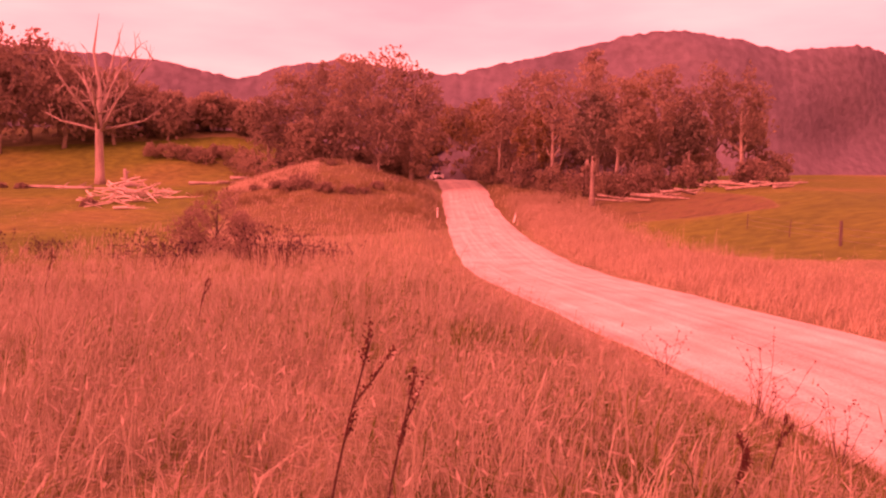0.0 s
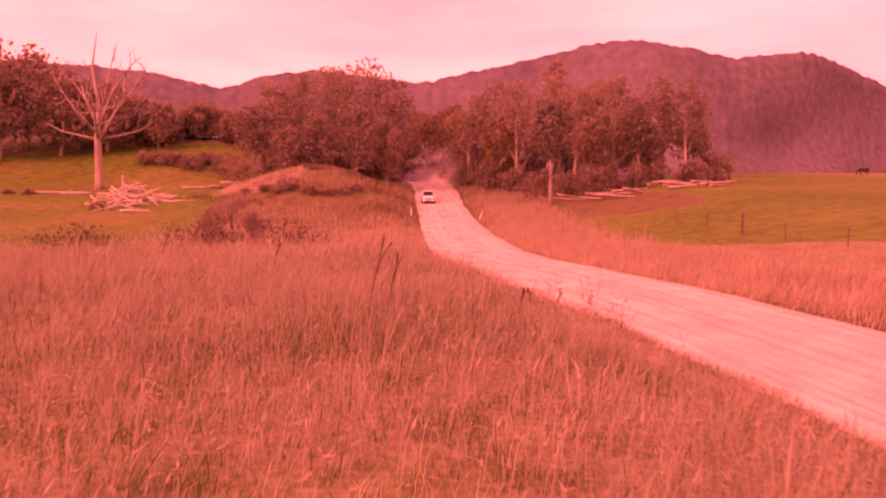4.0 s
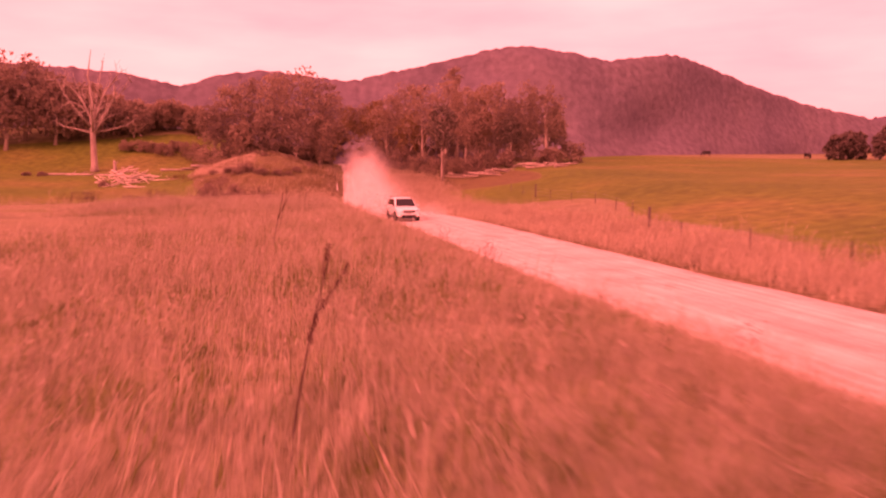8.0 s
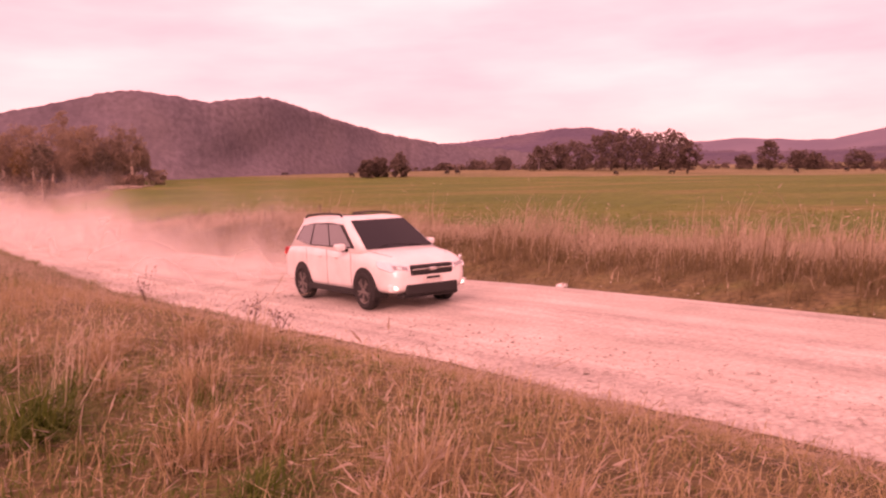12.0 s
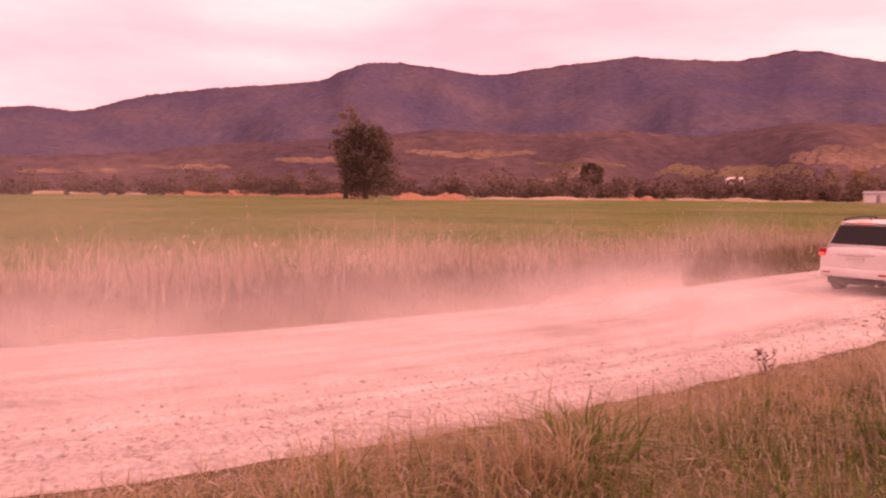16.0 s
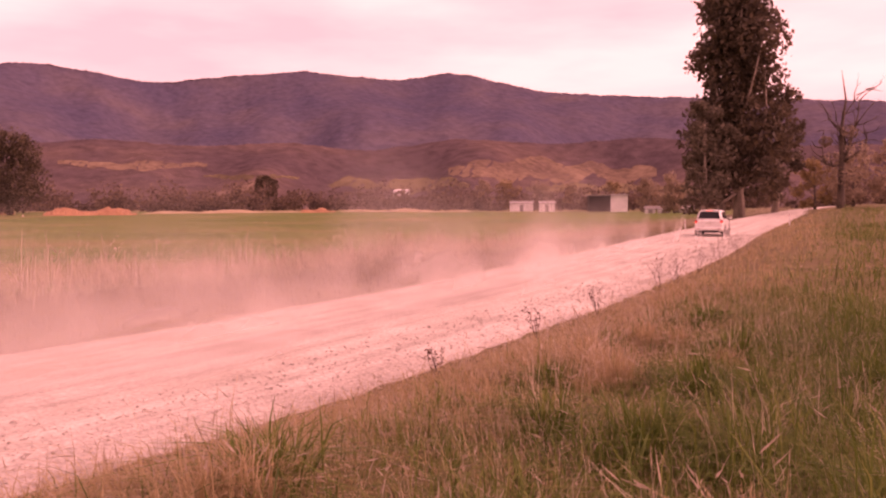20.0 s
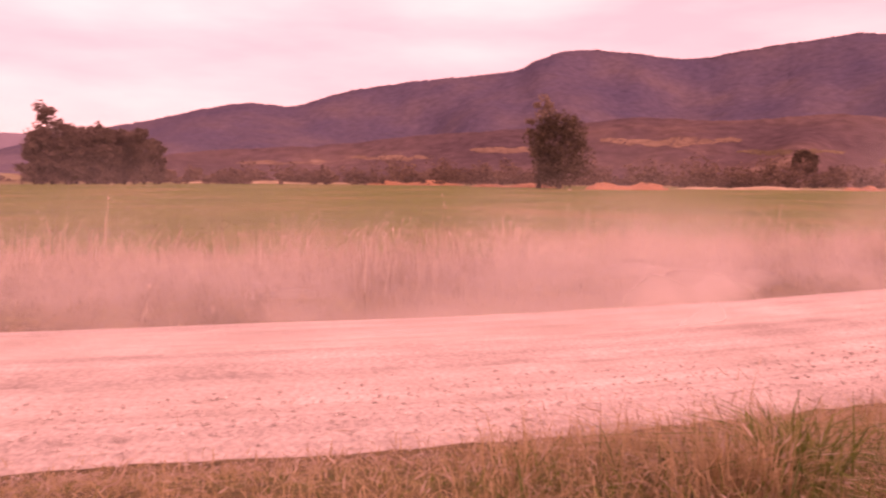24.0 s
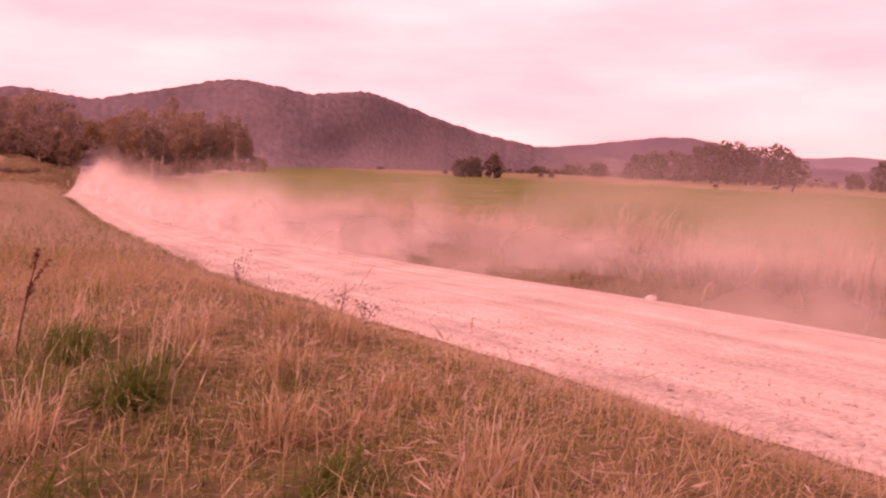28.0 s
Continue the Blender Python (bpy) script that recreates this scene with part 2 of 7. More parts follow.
def add_box(bm, x0, x1, y0, y1, z0, z1, m=None, bevel=0.0):
    vs = [bm.verts.new(Vector((x, y, z))) for x in (x0, x1) for y in (y0, y1) for z in (z0, z1)]
    a, b, c, d, e, f, g, h = vs
    fs = [bm.faces.new(q) for q in ((a, b, d, c), (e, g, h, f), (a, e, f, b), (c, d, h, g), (a, c, g, e), (b, f, h, d))]
    if bevel:
        es = list({ed for fc in fs for ed in fc.edges})
        r = bmesh.ops.bevel(bm, geom=es, offset=bevel, segments=2, affect="EDGES", profile=0.5)
        vs = list({v for fc in r["faces"] for v in fc.verts} | {v for v in vs if v.is_valid})
    if m is not None:
        for v in vs:
            if v.is_valid:
                v.co = m @ v.co
    return vs


def add_tube(bm, pts, radii, sides=6):
    """A tapered tube along points."""
    rings = []
    for i, (p, r) in enumerate(zip(pts, radii)):
        p = Vector(p)
        a = Vector(pts[max(i - 1, 0)])
        b = Vector(pts[min(i + 1, len(pts) - 1)])
        d = (b - a).normalized() if (b - a).length > 1e-6 else Vector((0, 0, 1))
        u = d.orthogonal().normalized()
        if abs(d.z) < 0.95:
            u = d.cross(Vector((0, 0, 1))).normalized()
        else:
            u = d.cross(Vector((1, 0, 0))).normalized()
        v = d.cross(u)
        rings.append([bm.verts.new(p + (u * math.cos(k * math.tau / sides) + v * math.sin(k * math.tau / sides)) * r) for k in range(sides)])
    for a, b in zip(rings, rings[1:]):
        for k in range(sides):
            bm.faces.new((a[k], a[(k + 1) % sides], b[(k + 1) % sides], b[k]))
    bm.faces.new(rings[0][::-1])
    bm.faces.new(rings[-1])


# ---- the lie of the land ----
# the road's centre: east, north, height
ROAD = np.array([(-34, 330, -0.5), (-12, 288, 0.0), (-0.5, 264, 1.3), (2.8, 246, 2.75), (3.2, 232, 1.45), (2.4, 215, -0.6), (1.4, 192, -2.35), (0.4, 170, -2.85),
                 (-0.2, 152, -2.65), (0.3, 140, -2.25), (1.6, 127, -2.05), (2.7, 112, -2.1), (3.9, 85, -1.95), (5.0, 52, -1.24), (5.9, 31, -0.57),
                 (6.6, 21.5, -0.32), (7.8, 12.5, -0.05), (9.2, 5, 0.0), (11.0, -2, 0.0), (14.2, -10, 0.05), (21.2, -25.5, 0.25),
                 (34.5, -51, 0.45), (64, -113, 1.3), (112, -220, 2.2), (170, -360, 3.0)])


def spline(points, step):
    """A smooth line through points, evenly stepped."""
    p = np.vstack([2 * points[0] - points[1], points, 2 * points[-1] - points[-2]])
    out = []
    for i in range(1, len(p) - 2):
        t = np.linspace(0, 1, max(2, int(np.linalg.norm(p[i + 1] - p[i]) / step) + 1))[:-1, None]
        a, b, c, d = p[i - 1:i + 3]
        # chord-scaled tangents, for uneven spacing
        l0, l1, l2 = np.linalg.norm(b - a), np.linalg.norm(c - b), np.linalg.norm(d - c)
        m1 = ((b - a) / l0 * l1 + (c - b) / l1 * l0) / (l0 + l1) * l1
        m2 = ((c - b) / l1 * l2 + (d - c) / l2 * l1) / (l1 + l2) * l1
        out.append((2 * t**3 - 3 * t**2 + 1) * b + (t**3 - 2 * t**2 + t) * m1 + (3 * t**2 - 2 * t**3) * c + (t**3 - t**2) * m2)
    return np.vstack(out + [points[-1:]])


LINE = spline(ROAD, 1.0)
LINE_T = np.gradient(LINE, axis=0)
LINE_T[:, 2] = 0
LINE_T /= np.linalg.norm(LINE_T, axis=1)[:, None]
LINE_N = np.stack([-LINE_T[:, 1], LINE_T[:, 0], 0 * LINE_T[:, 0]], 1)   # to the east of the southbound road
HALF = 3.1


def near_road(x, y):
    """The distance from the road's centre (east of it positive) and the road's height there."""
    x, y = np.atleast_1d(np.asarray(x, float)), np.atleast_1d(np.asarray(y, float))
    best = np.full(x.shape, 1e9)
    at = np.zeros(x.shape, int)
    for c in range(0, len(x), 4000):
        s = slice(c, c + 4000)
        d = (x[s, None] - LINE[None, :, 0])**2 + (y[s, None] - LINE[None, :, 1])**2
        at[s] = d.argmin(1)
        best[s] = np.sqrt(d.min(1))
    side = np.sign((x - LINE[at, 0]) * LINE_N[at, 0] + (y - LINE[at, 1]) * LINE_N[at, 1])
    return best * side, LINE[at, 2]


def wave(x, y, s, k):
    """Gentle unevenness of the ground."""
    return (np.sin(x / s + k) * np.cos(y / s * 1.3 - k) + 0.6 * np.sin(x / s * 2.3 - y / s * 1.7 + k * 2)) / 1.6


def height(x, y):
    x, y = np.atleast_1d(np.asarray(x, float)), np.atleast_1d(np.asarray(y, float))
    d, zr = near_road(x, y)
    r = np.hypot(x, y)
    prof = np.interp(y, ROAD[::-1, 1], ROAD[::-1, 2])
    west = prof + 0.62 + 0.12 * wave(x, y, 7, 1.0)
    west += (1.4 * smooth(150, 212, y) + 6.5 * smooth(212, 256, y)) * smooth(4, 36, -x) * (1 - 0.3 * smooth(100, 300, -x))
    west += 4.4 * np.exp(-((x + 14) / 10)**2 - ((y - 210) / 17)**2)
    west += 0.8 * smooth(22, 60, y) * (1 - smooth(128, 150, y)) * smooth(4.5, 9, -d)
    west += 0.5 * smooth(10, 60, -x) * (1 - smooth(60, 130, y)) * 1.0
    east = -0.3 + 0.5 * (1 - smooth(10, 60, r)) + 6.2 * smooth(110, 330, y) + 1.9 * smooth(60, 330, r) * (1 - smooth(60, 200, y)) + 0.25 * wave(x, y, 31, 2.0)
    east = east + (prof - 0.4 - east) * (1 - smooth(8, 34, d)) * smooth(40, 80, y) * (1 - 0.4 * smooth(150, 240, y))
    base = np.where(d > 0, east, west)
    k = smooth(HALF - 0.2, HALF + 3.2, np.abs(d))
    ditch = -0.16 * np.exp(-((np.abs(d) - HALF - 0.7) / 0.6)**2) * (d > 0)
    z = (zr - 0.10) * (1 - k) + base * k + ditch
    return z


def ground_z(x, y):
    return float(height(x, y)[0])


def axis(lo, hi, fine_lo, fine_hi, step):
    """Even steps where it matters and growing ones outwards."""
    mid = np.arange(fine_lo, fine_hi + 1e-6, step)
    a, s = [fine_lo], step
    while a[-1] > lo:
        s *= 1.16
        a.append(a[-1] - s)
    b, s = [fine_hi], step
    while b[-1] < hi:
        s *= 1.16
        b.append(b[-1] + s)
    return np.concatenate([a[:0:-1], mid, b[1:]])


gx, gy = axis(-2600, 2600, -40, 58, 0.6), axis(-2600, 2600, -70, 250, 0.9)
X, Y = np.meshgrid(gx, gy)
Z = height(X.ravel(), Y.ravel()).reshape(X.shape)
nx, ny = len(gx), len(gy)
quad = (np.arange(ny - 1)[:, None] * nx + np.arange(nx - 1)[None]).ravel()
quads = np.stack([quad, quad + 1, quad + nx + 1, quad + nx], 1)
cx, cy = X.ravel()[quads].mean(1), Y.ravel()[quads].mean(1)
cd, _ = near_road(cx, cy)
edge_e = 13 + 3 * np.sin(cy / 17) + 1.5 * np.sin(cy / 5.3) + 4 * np.exp(-((cy - 145) / 25)**2) - 4 * np.exp(-((cy - 190) / 18)**2)
zone = np.zeros(len(quads), int)
zone[(cd > edge_e)] = 1
zone[(cd < -20 - 2.5 * np.sin(cy / 13)) & (cy > 148 + 5 * np.sin(cx / 9))] = 1
mound = np.exp(-((cx + 13) / 12)**2 - ((cy - 206) / 34)**2) > 0.35
zone[mound & (cd < 0)] = 3
zone[(cd > 0) & (cy > 184 + 6 * np.sin(cx / 6)) & (cy < 262) & (cx < 0.14 * cy + 2 * np.sin(cy / 7))] = 3   # the darkened mat under the gums
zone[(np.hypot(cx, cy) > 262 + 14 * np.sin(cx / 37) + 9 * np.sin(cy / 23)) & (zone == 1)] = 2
zone[(cd > 0) & (cd < 8.5 + 1.2 * np.sin(cy / 3.1) + 0.8 * np.sin(cx * 1.7)) & (cy < 130)] = 3   # the matted bank by the road
zone[(cd < 0) & (cd > -22 + 3 * np.sin(cy / 2.3)) & (cy < 34 + 5 * np.sin(cx / 3.0))] = 3


def ground_material():
    """Dry verge, green pasture, far pasture and matted bank, running into one another with ragged edges."""
    m = bpy.data.materials.new("ground_cover")
    m.use_nodes = True
    n, l = m.node_tree.nodes, m.node_tree.links
    b = n["Principled BSDF"]
    b.inputs["Roughness"].default_value, b.inputs["Specular IOR Level"].default_value = 0.9, 0.2
    co = n.new("ShaderNodeTexCoord").outputs["Object"]

    def noise(scale, detail=5.0):
        t = n.new("ShaderNodeTexNoise")
        t.inputs["Scale"].default_value, t.inputs["Detail"].default_value = scale, detail
        l.new(co, t.inputs["Vector"])
        return t.outputs["Fac"]

    def cover(stops, scale, fine_scale, fine):
        rp = n.new("ShaderNodeValToRGB")
        while len(rp.color_ramp.elements) < len(stops):
            rp.color_ramp.elements.new(0.5)
        for e, (p, c) in zip(rp.color_ramp.elements, stops):
            e.position, e.color = p, (*c, 1)
        l.new(noise(scale), rp.inputs["Fac"])
        r2 = n.new("ShaderNodeMapRange")
        r2.inputs["From Min"].default_value, r2.inputs["From Max"].default_value = 0.3, 0.7
        r2.inputs["To Min"].default_value, r2.inputs["To Max"].default_value = 1 - fine, 1 + fine
        l.new(noise(fine_scale, 4.0), r2.inputs["Value"])
        mx = n.new("ShaderNodeVectorMath")
        mx.operation = "SCALE"
        l.new(rp.outputs["Color"], mx.inputs[0])
        l.new(r2.outputs["Result"], mx.inputs["Scale"])
        return mx.outputs["Vector"]

    at = n.new("ShaderNodeAttribute")
    at.attribute_name = "cover"
    sp = n.new("ShaderNodeSeparateColor")
    l.new(at.outputs["Color"], sp.inputs["Color"])
    rag = noise(0.9, 4.0)
    col = cover(DRY_STOPS, 0.35, 7.0, 0.40)
    for k, (stops, sc, fs, fi) in enumerate(((GREEN_STOPS, 0.045, 0.9, 0.30), (FAR_STOPS, 0.03, 0.5, 0.30), (MAT_SHADE_STOPS, 0.7, 8.0, 0.45))):
        w = n.new("ShaderNodeMath")
        w.operation = "MULTIPLY_ADD"
        w.inputs[1].default_value = 0.9
        l.new(rag, w.inputs[0])
        l.new(sp.outputs[k], w.inputs[2])
        st = n.new("ShaderNodeMapRange")
        st.interpolation_type = "SMOOTHSTEP"
        st.inputs["From Min"].default_value, st.inputs["From Max"].default_value = 0.78, 1.12
        l.new(w.outputs[0], st.inputs["Value"])
        mix = n.new("ShaderNodeMixRGB")
        l.new(st.outputs["Result"], mix.inputs["Fac"])
        l.new(col, mix.inputs["Color1"])
        l.new(cover(stops, sc, fs, fi), mix.inputs["Color2"])
        col = mix.outputs["Color"]
    l.new(col, b.inputs["Base Color"])
    bp = n.new("ShaderNodeBump")
    bp.inputs["Strength"].default_value, bp.inputs["Distance"].default_value = 0.5, 0.2
    l.new(noise(5.0), bp.inputs["Height"])
    l.new(bp.outputs["Normal"], b.inputs["Normal"])
    return m


share, seen = np.zeros((nx * ny, 3)), np.zeros(nx * ny)
for c in range(4):
    np.add.at(seen, quads[:, c], 1)
    for k in (1, 2, 3):
        np.add.at(share[:, k - 1], quads[:, c], zone == k)
ground_mesh = mesh_of("ground", np.stack([X, Y, Z], -1).reshape(-1, 3), quads, (ground_material(),), None, True)
layer = ground_mesh.attributes.new("cover", "FLOAT_COLOR", "POINT")
layer.data.foreach_set("color", np.column_stack([share / seen[:, None], np.ones(nx * ny)]).astype(np.float32).ravel())
tagged(new("ground", ground_mesh),
       "dry verge grass and green paddocks rolling to the hills", "ground", kind="structure")

# ---- the road ----
cross = np.array([-3.55, -3.1, -2.3, -1.55, -0.75, 0.0, 0.75, 1.55, 2.3, 3.1, 3.55])
crown = np.array([-0.12, -0.03, 0.02, 0.0, 0.03, 0.06, 0.03, 0.0, 0.02, -0.03, -0.12])
rng = np.random.default_rng(3)
wob = np.interp(np.arange(len(LINE)), np.arange(0, len(LINE), 3), rng.normal(0, 0.07, len(range(0, len(LINE), 3))))
rv = LINE[:, None, :] + LINE_N[:, None, :] * cross[None, :, None]
rv[:, 0] += LINE_N * wob[:, None]
rv[:, 1] += LINE_N * wob[:, None] * 0.8
rv[:, -1] += LINE_N * np.roll(wob, 7)[:, None]
rv[:, -2] += LINE_N * np.roll(wob, 7)[:, None] * 0.8
rv[:, :, 2] += crown[None]
rk = (np.arange(len(LINE) - 1)[:, None] * 11 + np.arange(10)[None]).ravel()
rq = np.stack([rk, rk + 11, rk + 12, rk + 1], 1)
lane = np.tile(np.array([0, 0, 1, 1, 0, 0, 1, 1, 0, 0]), len(LINE) - 1)
road_mesh = mesh_of("road", rv.reshape(-1, 3), rq, (M_ROAD, M_RUT), lane, True)
run = road_mesh.uv_layers.new(name="run")   # along the road and across it, in metres
vi = np.empty(len(road_mesh.loops), np.int32)
road_mesh.loops.foreach_get("vertex_index", vi)
run.data.foreach_set("uv", np.column_stack([vi // 11, cross[vi % 11]]).astype(np.float32).ravel())
for m in (M_ROAD, M_RUT):   # tyre-swept streaks and loose gravel lines that run with the road
    n, l = m.node_tree.nodes, m.node_tree.links
    base = n["Principled BSDF"].inputs["Base Color"]
    before = base.links[0].from_socket
    uv = n.new("ShaderNodeUVMap")
    uv.uv_map = "run"
    mp = n.new("ShaderNodeMapping")
    mp.inputs["Scale"].default_value = (0.035, 1.9, 1.0)
    l.new(uv.outputs["UV"], mp.inputs["Vector"])
    tx = n.new("ShaderNodeTexNoise")
    tx.inputs["Scale"].default_value, tx.inputs["Detail"].default_value = 1.6, 5.0
    l.new(mp.outputs["Vector"], tx.inputs["Vector"])
    rg2 = n.new("ShaderNodeMapRange")
    rg2.inputs["From Min"].default_value, rg2.inputs["From Max"].default_value = 0.32, 0.68
    rg2.inputs["To Min"].default_value, rg2.inputs["To Max"].default_value = 0.82, 1.16
    l.new(tx.outputs["Fac"], rg2.inputs["Value"])
    sc = n.new("ShaderNodeVectorMath")
    sc.operation = "SCALE"
    l.new(before, sc.inputs[0])
    l.new(rg2.outputs["Result"], sc.inputs["Scale"])
    l.new(sc.outputs["Vector"], base)
tagged(new("road", road_mesh),
       "pale unsealed gravel road with smoother wheel tracks", "road", kind="structure")

# ---- the hills ----
# bearing in degrees, elevation of the skyline in degrees: hilltops and saddles
NORTH = [(-75, 4.6), (-40, 5.3), (-22, 5.1), (-13, 4.8), (-10.5, 4.65), (-7.6, 4.0), (-6.0, 4.65), (-3.8, 4.95), (-1.6, 4.75), (0.7, 4.4), (3.2, 5.0), (6.1, 5.6),
         (8.6, 6.2), (10.2, 6.35), (12.5, 6.0), (15, 5.53), (17, 5.8), (18.7, 5.95), (20.5, 5.4), (23.5, 4.3), (27, 3.25), (31, 2.4), (35, 2.0), (41, 1.0), (48, -0.4)]
MIDDLE = [(24, 1.6), (30, 2.3), (35, 2.75), (39.6, 3.3), (42.5, 3.0), (45, 2.3), (48, 1.45), (52, 1.2), (57, 1.1), (62, 1.4), (70, 1.8), (80, 2.0), (95, 2)]
DISTANT = [(34, -0.2), (38, 0.8), (45, 1.8), (48.5, 2.0), (51.5, 2.15), (54, 1.95), (56.5, 1.8), (59, 2.3), (61.5, 2.8), (66, 3.0), (76, 2.0), (88, -0.2)]
EAST = [(55, -0.3), (59, 0.7), (62, 1.9), (66, 3.0), (70.5, 3.9), (74, 4.8), (76.8, 5.35), (79.9, 5.05), (84, 6.3), (89, 7.1), (95.5, 7.7), (98, 8.9), (100, 9.16), (103, 8.9), (107.2, 8.3), (112, 8.9),
        (117.3, 9.45), (121, 9.1), (124.3, 8.95), (127.5, 9.45), (130, 9.1), (134, 8.0), (142, 7.5), (156, 6.5), (180, 5.0), (230, 4.5), (285, 4.6)]


FOOT = [(58, -0.6), (66, 0.9), (74, 2.0), (82, 2.5), (90, 3.4), (97, 3.8), (104, 4.6), (110, 4.2), (116, 4.6), (122, 4.0), (128, 4.9), (135, 4.4), (141, 4.8), (150, 4.0), (165, 3.6), (190, 3.0)]


def folds(u, v, seed):
    """Smooth random folds of the land, from -1 to 1."""
    g = np.random.default_rng(seed).uniform(-1, 1, (128, 64))
    i, j = np.floor(u).astype(int), np.floor(v).astype(int)
    fu, fv = smooth(0, 1, u - i), smooth(0, 1, v - j)
    pick = lambda a, b: g[(i + a) % 128, (j + b) % 64]
    return (pick(0, 0) * (1 - fu) + pick(1, 0) * fu) * (1 - fv) + (pick(0, 1) * (1 - fu) + pick(1, 1) * fu) * fv


def hill_range(name, tops, near, far, mat, label, seed, foot, reach=0.0, step=0.3, fold=0.24):
    """A forested range: it climbs from its foot to the skyline and falls off behind."""
    az0, az1 = tops[0][0], tops[-1][0]
    a = np.arange(az0, az1 + 0.01, step)
    ta, te = np.array(tops).T
    el = np.interp(a, ta, te)
    w = int(round(1.2 / step))
    ker = np.exp(-(np.arange(-w, w + 1) / (0.5 * w))**2)
    el = np.convolve(np.pad(el, w, mode="edge"), ker / ker.sum(), "valid")
    rg = np.random.default_rng(seed)
    el += np.convolve(rg.normal(0, 0.05, len(a) + 2), np.ones(3) / 3, "valid")
    s = np.concatenate([np.linspace(0, 1, 26), [1.08, 1.25, 1.6]])
    A, S = np.meshgrid(np.radians(a), s)
    away = (1 + reach * (smooth(8, 40, a)**1.3 + smooth(20, 75, -a)))[None]   # it bends away at both ends
    R = (near + (far - near) * S) * away
    top = far * away * np.tan(np.radians(el))[None] + 2.3 - foot
    rise = np.where(S <= 1, S**1.35 * (0.45 + 0.55 * S), 1 - (S - 1) * 0.9)
    q = np.degrees(A)
    spur = folds(q / 9.0 + S * 0.6, S * 1.6, seed) * 0.6 + folds(q / 3.6 - S * 1.2, S * 3.2, seed + 1) * 0.35 + folds(q / 1.3, S * 5, seed + 2) * 0.05
    spur = spur * np.sin(np.clip(S, 0, 1) * math.pi) ** 0.8 * fold
    R = R * (1 - 0.35 * spur * (S < 1))
    Zh = foot - 6 + (top + 6) * (rise + spur * rise)
    Zh += rg.normal(0, 0.004, Zh.shape) * far * 0.12 * np.sin(np.clip(S, 0, 1) * math.pi)
    v = np.stack([R * np.sin(A), R * np.cos(A), Zh], -1).reshape(-1, 3)
    w = len(a)
    k = (np.arange(len(s) - 1)[:, None] * w + np.arange(w - 1)[None]).ravel()
    tagged(new(name, mesh_of(name, v, np.stack([k, k + 1, k + w + 1, k + w], 1), (mat,), None, True)), label, "hills", kind="structure")
    return a, el, far


RIDGES = [hill_range("hill_range_north", NORTH, 240, 270, M_HAZY_NORTH, "dark forested hills with two rounded summits", 2, 3.0,
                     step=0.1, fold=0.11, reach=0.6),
          hill_range("hill_range_middle", MIDDLE, 520, 1000, M_HAZY_FOREST, "low forested hills in the distance", 5, 4.0),
          hill_range("hill_range_distant", DISTANT, 1500, 2350, M_HAZE_BLUE, "horizon hills painted pale blue for haze", 7, 4.0),
          hill_range("foothills", FOOT, 300, 560, M_FOOT, "brown wooded foothills with tawny clearings", 4, 3.0),
          hill_range("hill_range_east", EAST, 640, 1400, M_HAZY_EAST, "long forested mountain range above the valley", 9, 4.0)]


def bearing(az, dist):
    """East and north of a spot at that bearing and distance from the bend in the road."""
    return dist * math.sin(radians(az)), dist * math.cos(radians(az))


# ---- canopy of the hills ----
def lumps(centres, radii, rg, squash=0.8):
    """Many small uneven eight-sided lumps, as arrays."""
    base = np.array([(1, 0, 0), (0, 1, 0), (-1, 0, 0), (0, -1, 0), (0, 0, 1), (0, 0, -0.6)], float)
    tri = np.array([(0, 1, 4), (1, 2, 4), (2, 3, 4), (3, 0, 4), (1, 0, 5), (2, 1, 5), (3, 2, 5), (0, 3, 5)])
    n = len(centres)
    v = base[None] * radii[:, None, None] * rg.uniform(0.7, 1.3, (n, 6, 1))
    v[:, :, 2] *= squash
    a = rg.uniform(0, math.tau, n)
    c, s = np.cos(a)[:, None], np.sin(a)[:, None]
    v = np.stack([v[:, :, 0] * c - v[:, :, 1] * s, v[:, :, 0] * s + v[:, :, 1] * c, v[:, :, 2]], -1) + centres[:, None, :]
    return v.reshape(-1, 3), (tri[None] + (np.arange(n) * 6)[:, None, None]).reshape(-1, 3)


# far crowns carry the hills' painted haze tone
M_HAZY_CANOPY = material("canopy", [(0.15, (0.118, 0.100, 0.126)), (0.5, (0.136, 0.112, 0.138)), (0.85, (0.156, 0.127, 0.148))], scale=0.02, per="island", rough=1.0, spec=0.0)
# crowns tinted with the same painted haze as the eastern range
M_HAZY_CANOPY_EAST = material("hazy_crowns_east", [(0.15, (0.072, 0.064, 0.084)), (0.5, (0.095, 0.078, 0.092)), (0.85, (0.13, 0.10, 0.10))], scale=0.006, per="island", rough=1.0, spec=0.0)


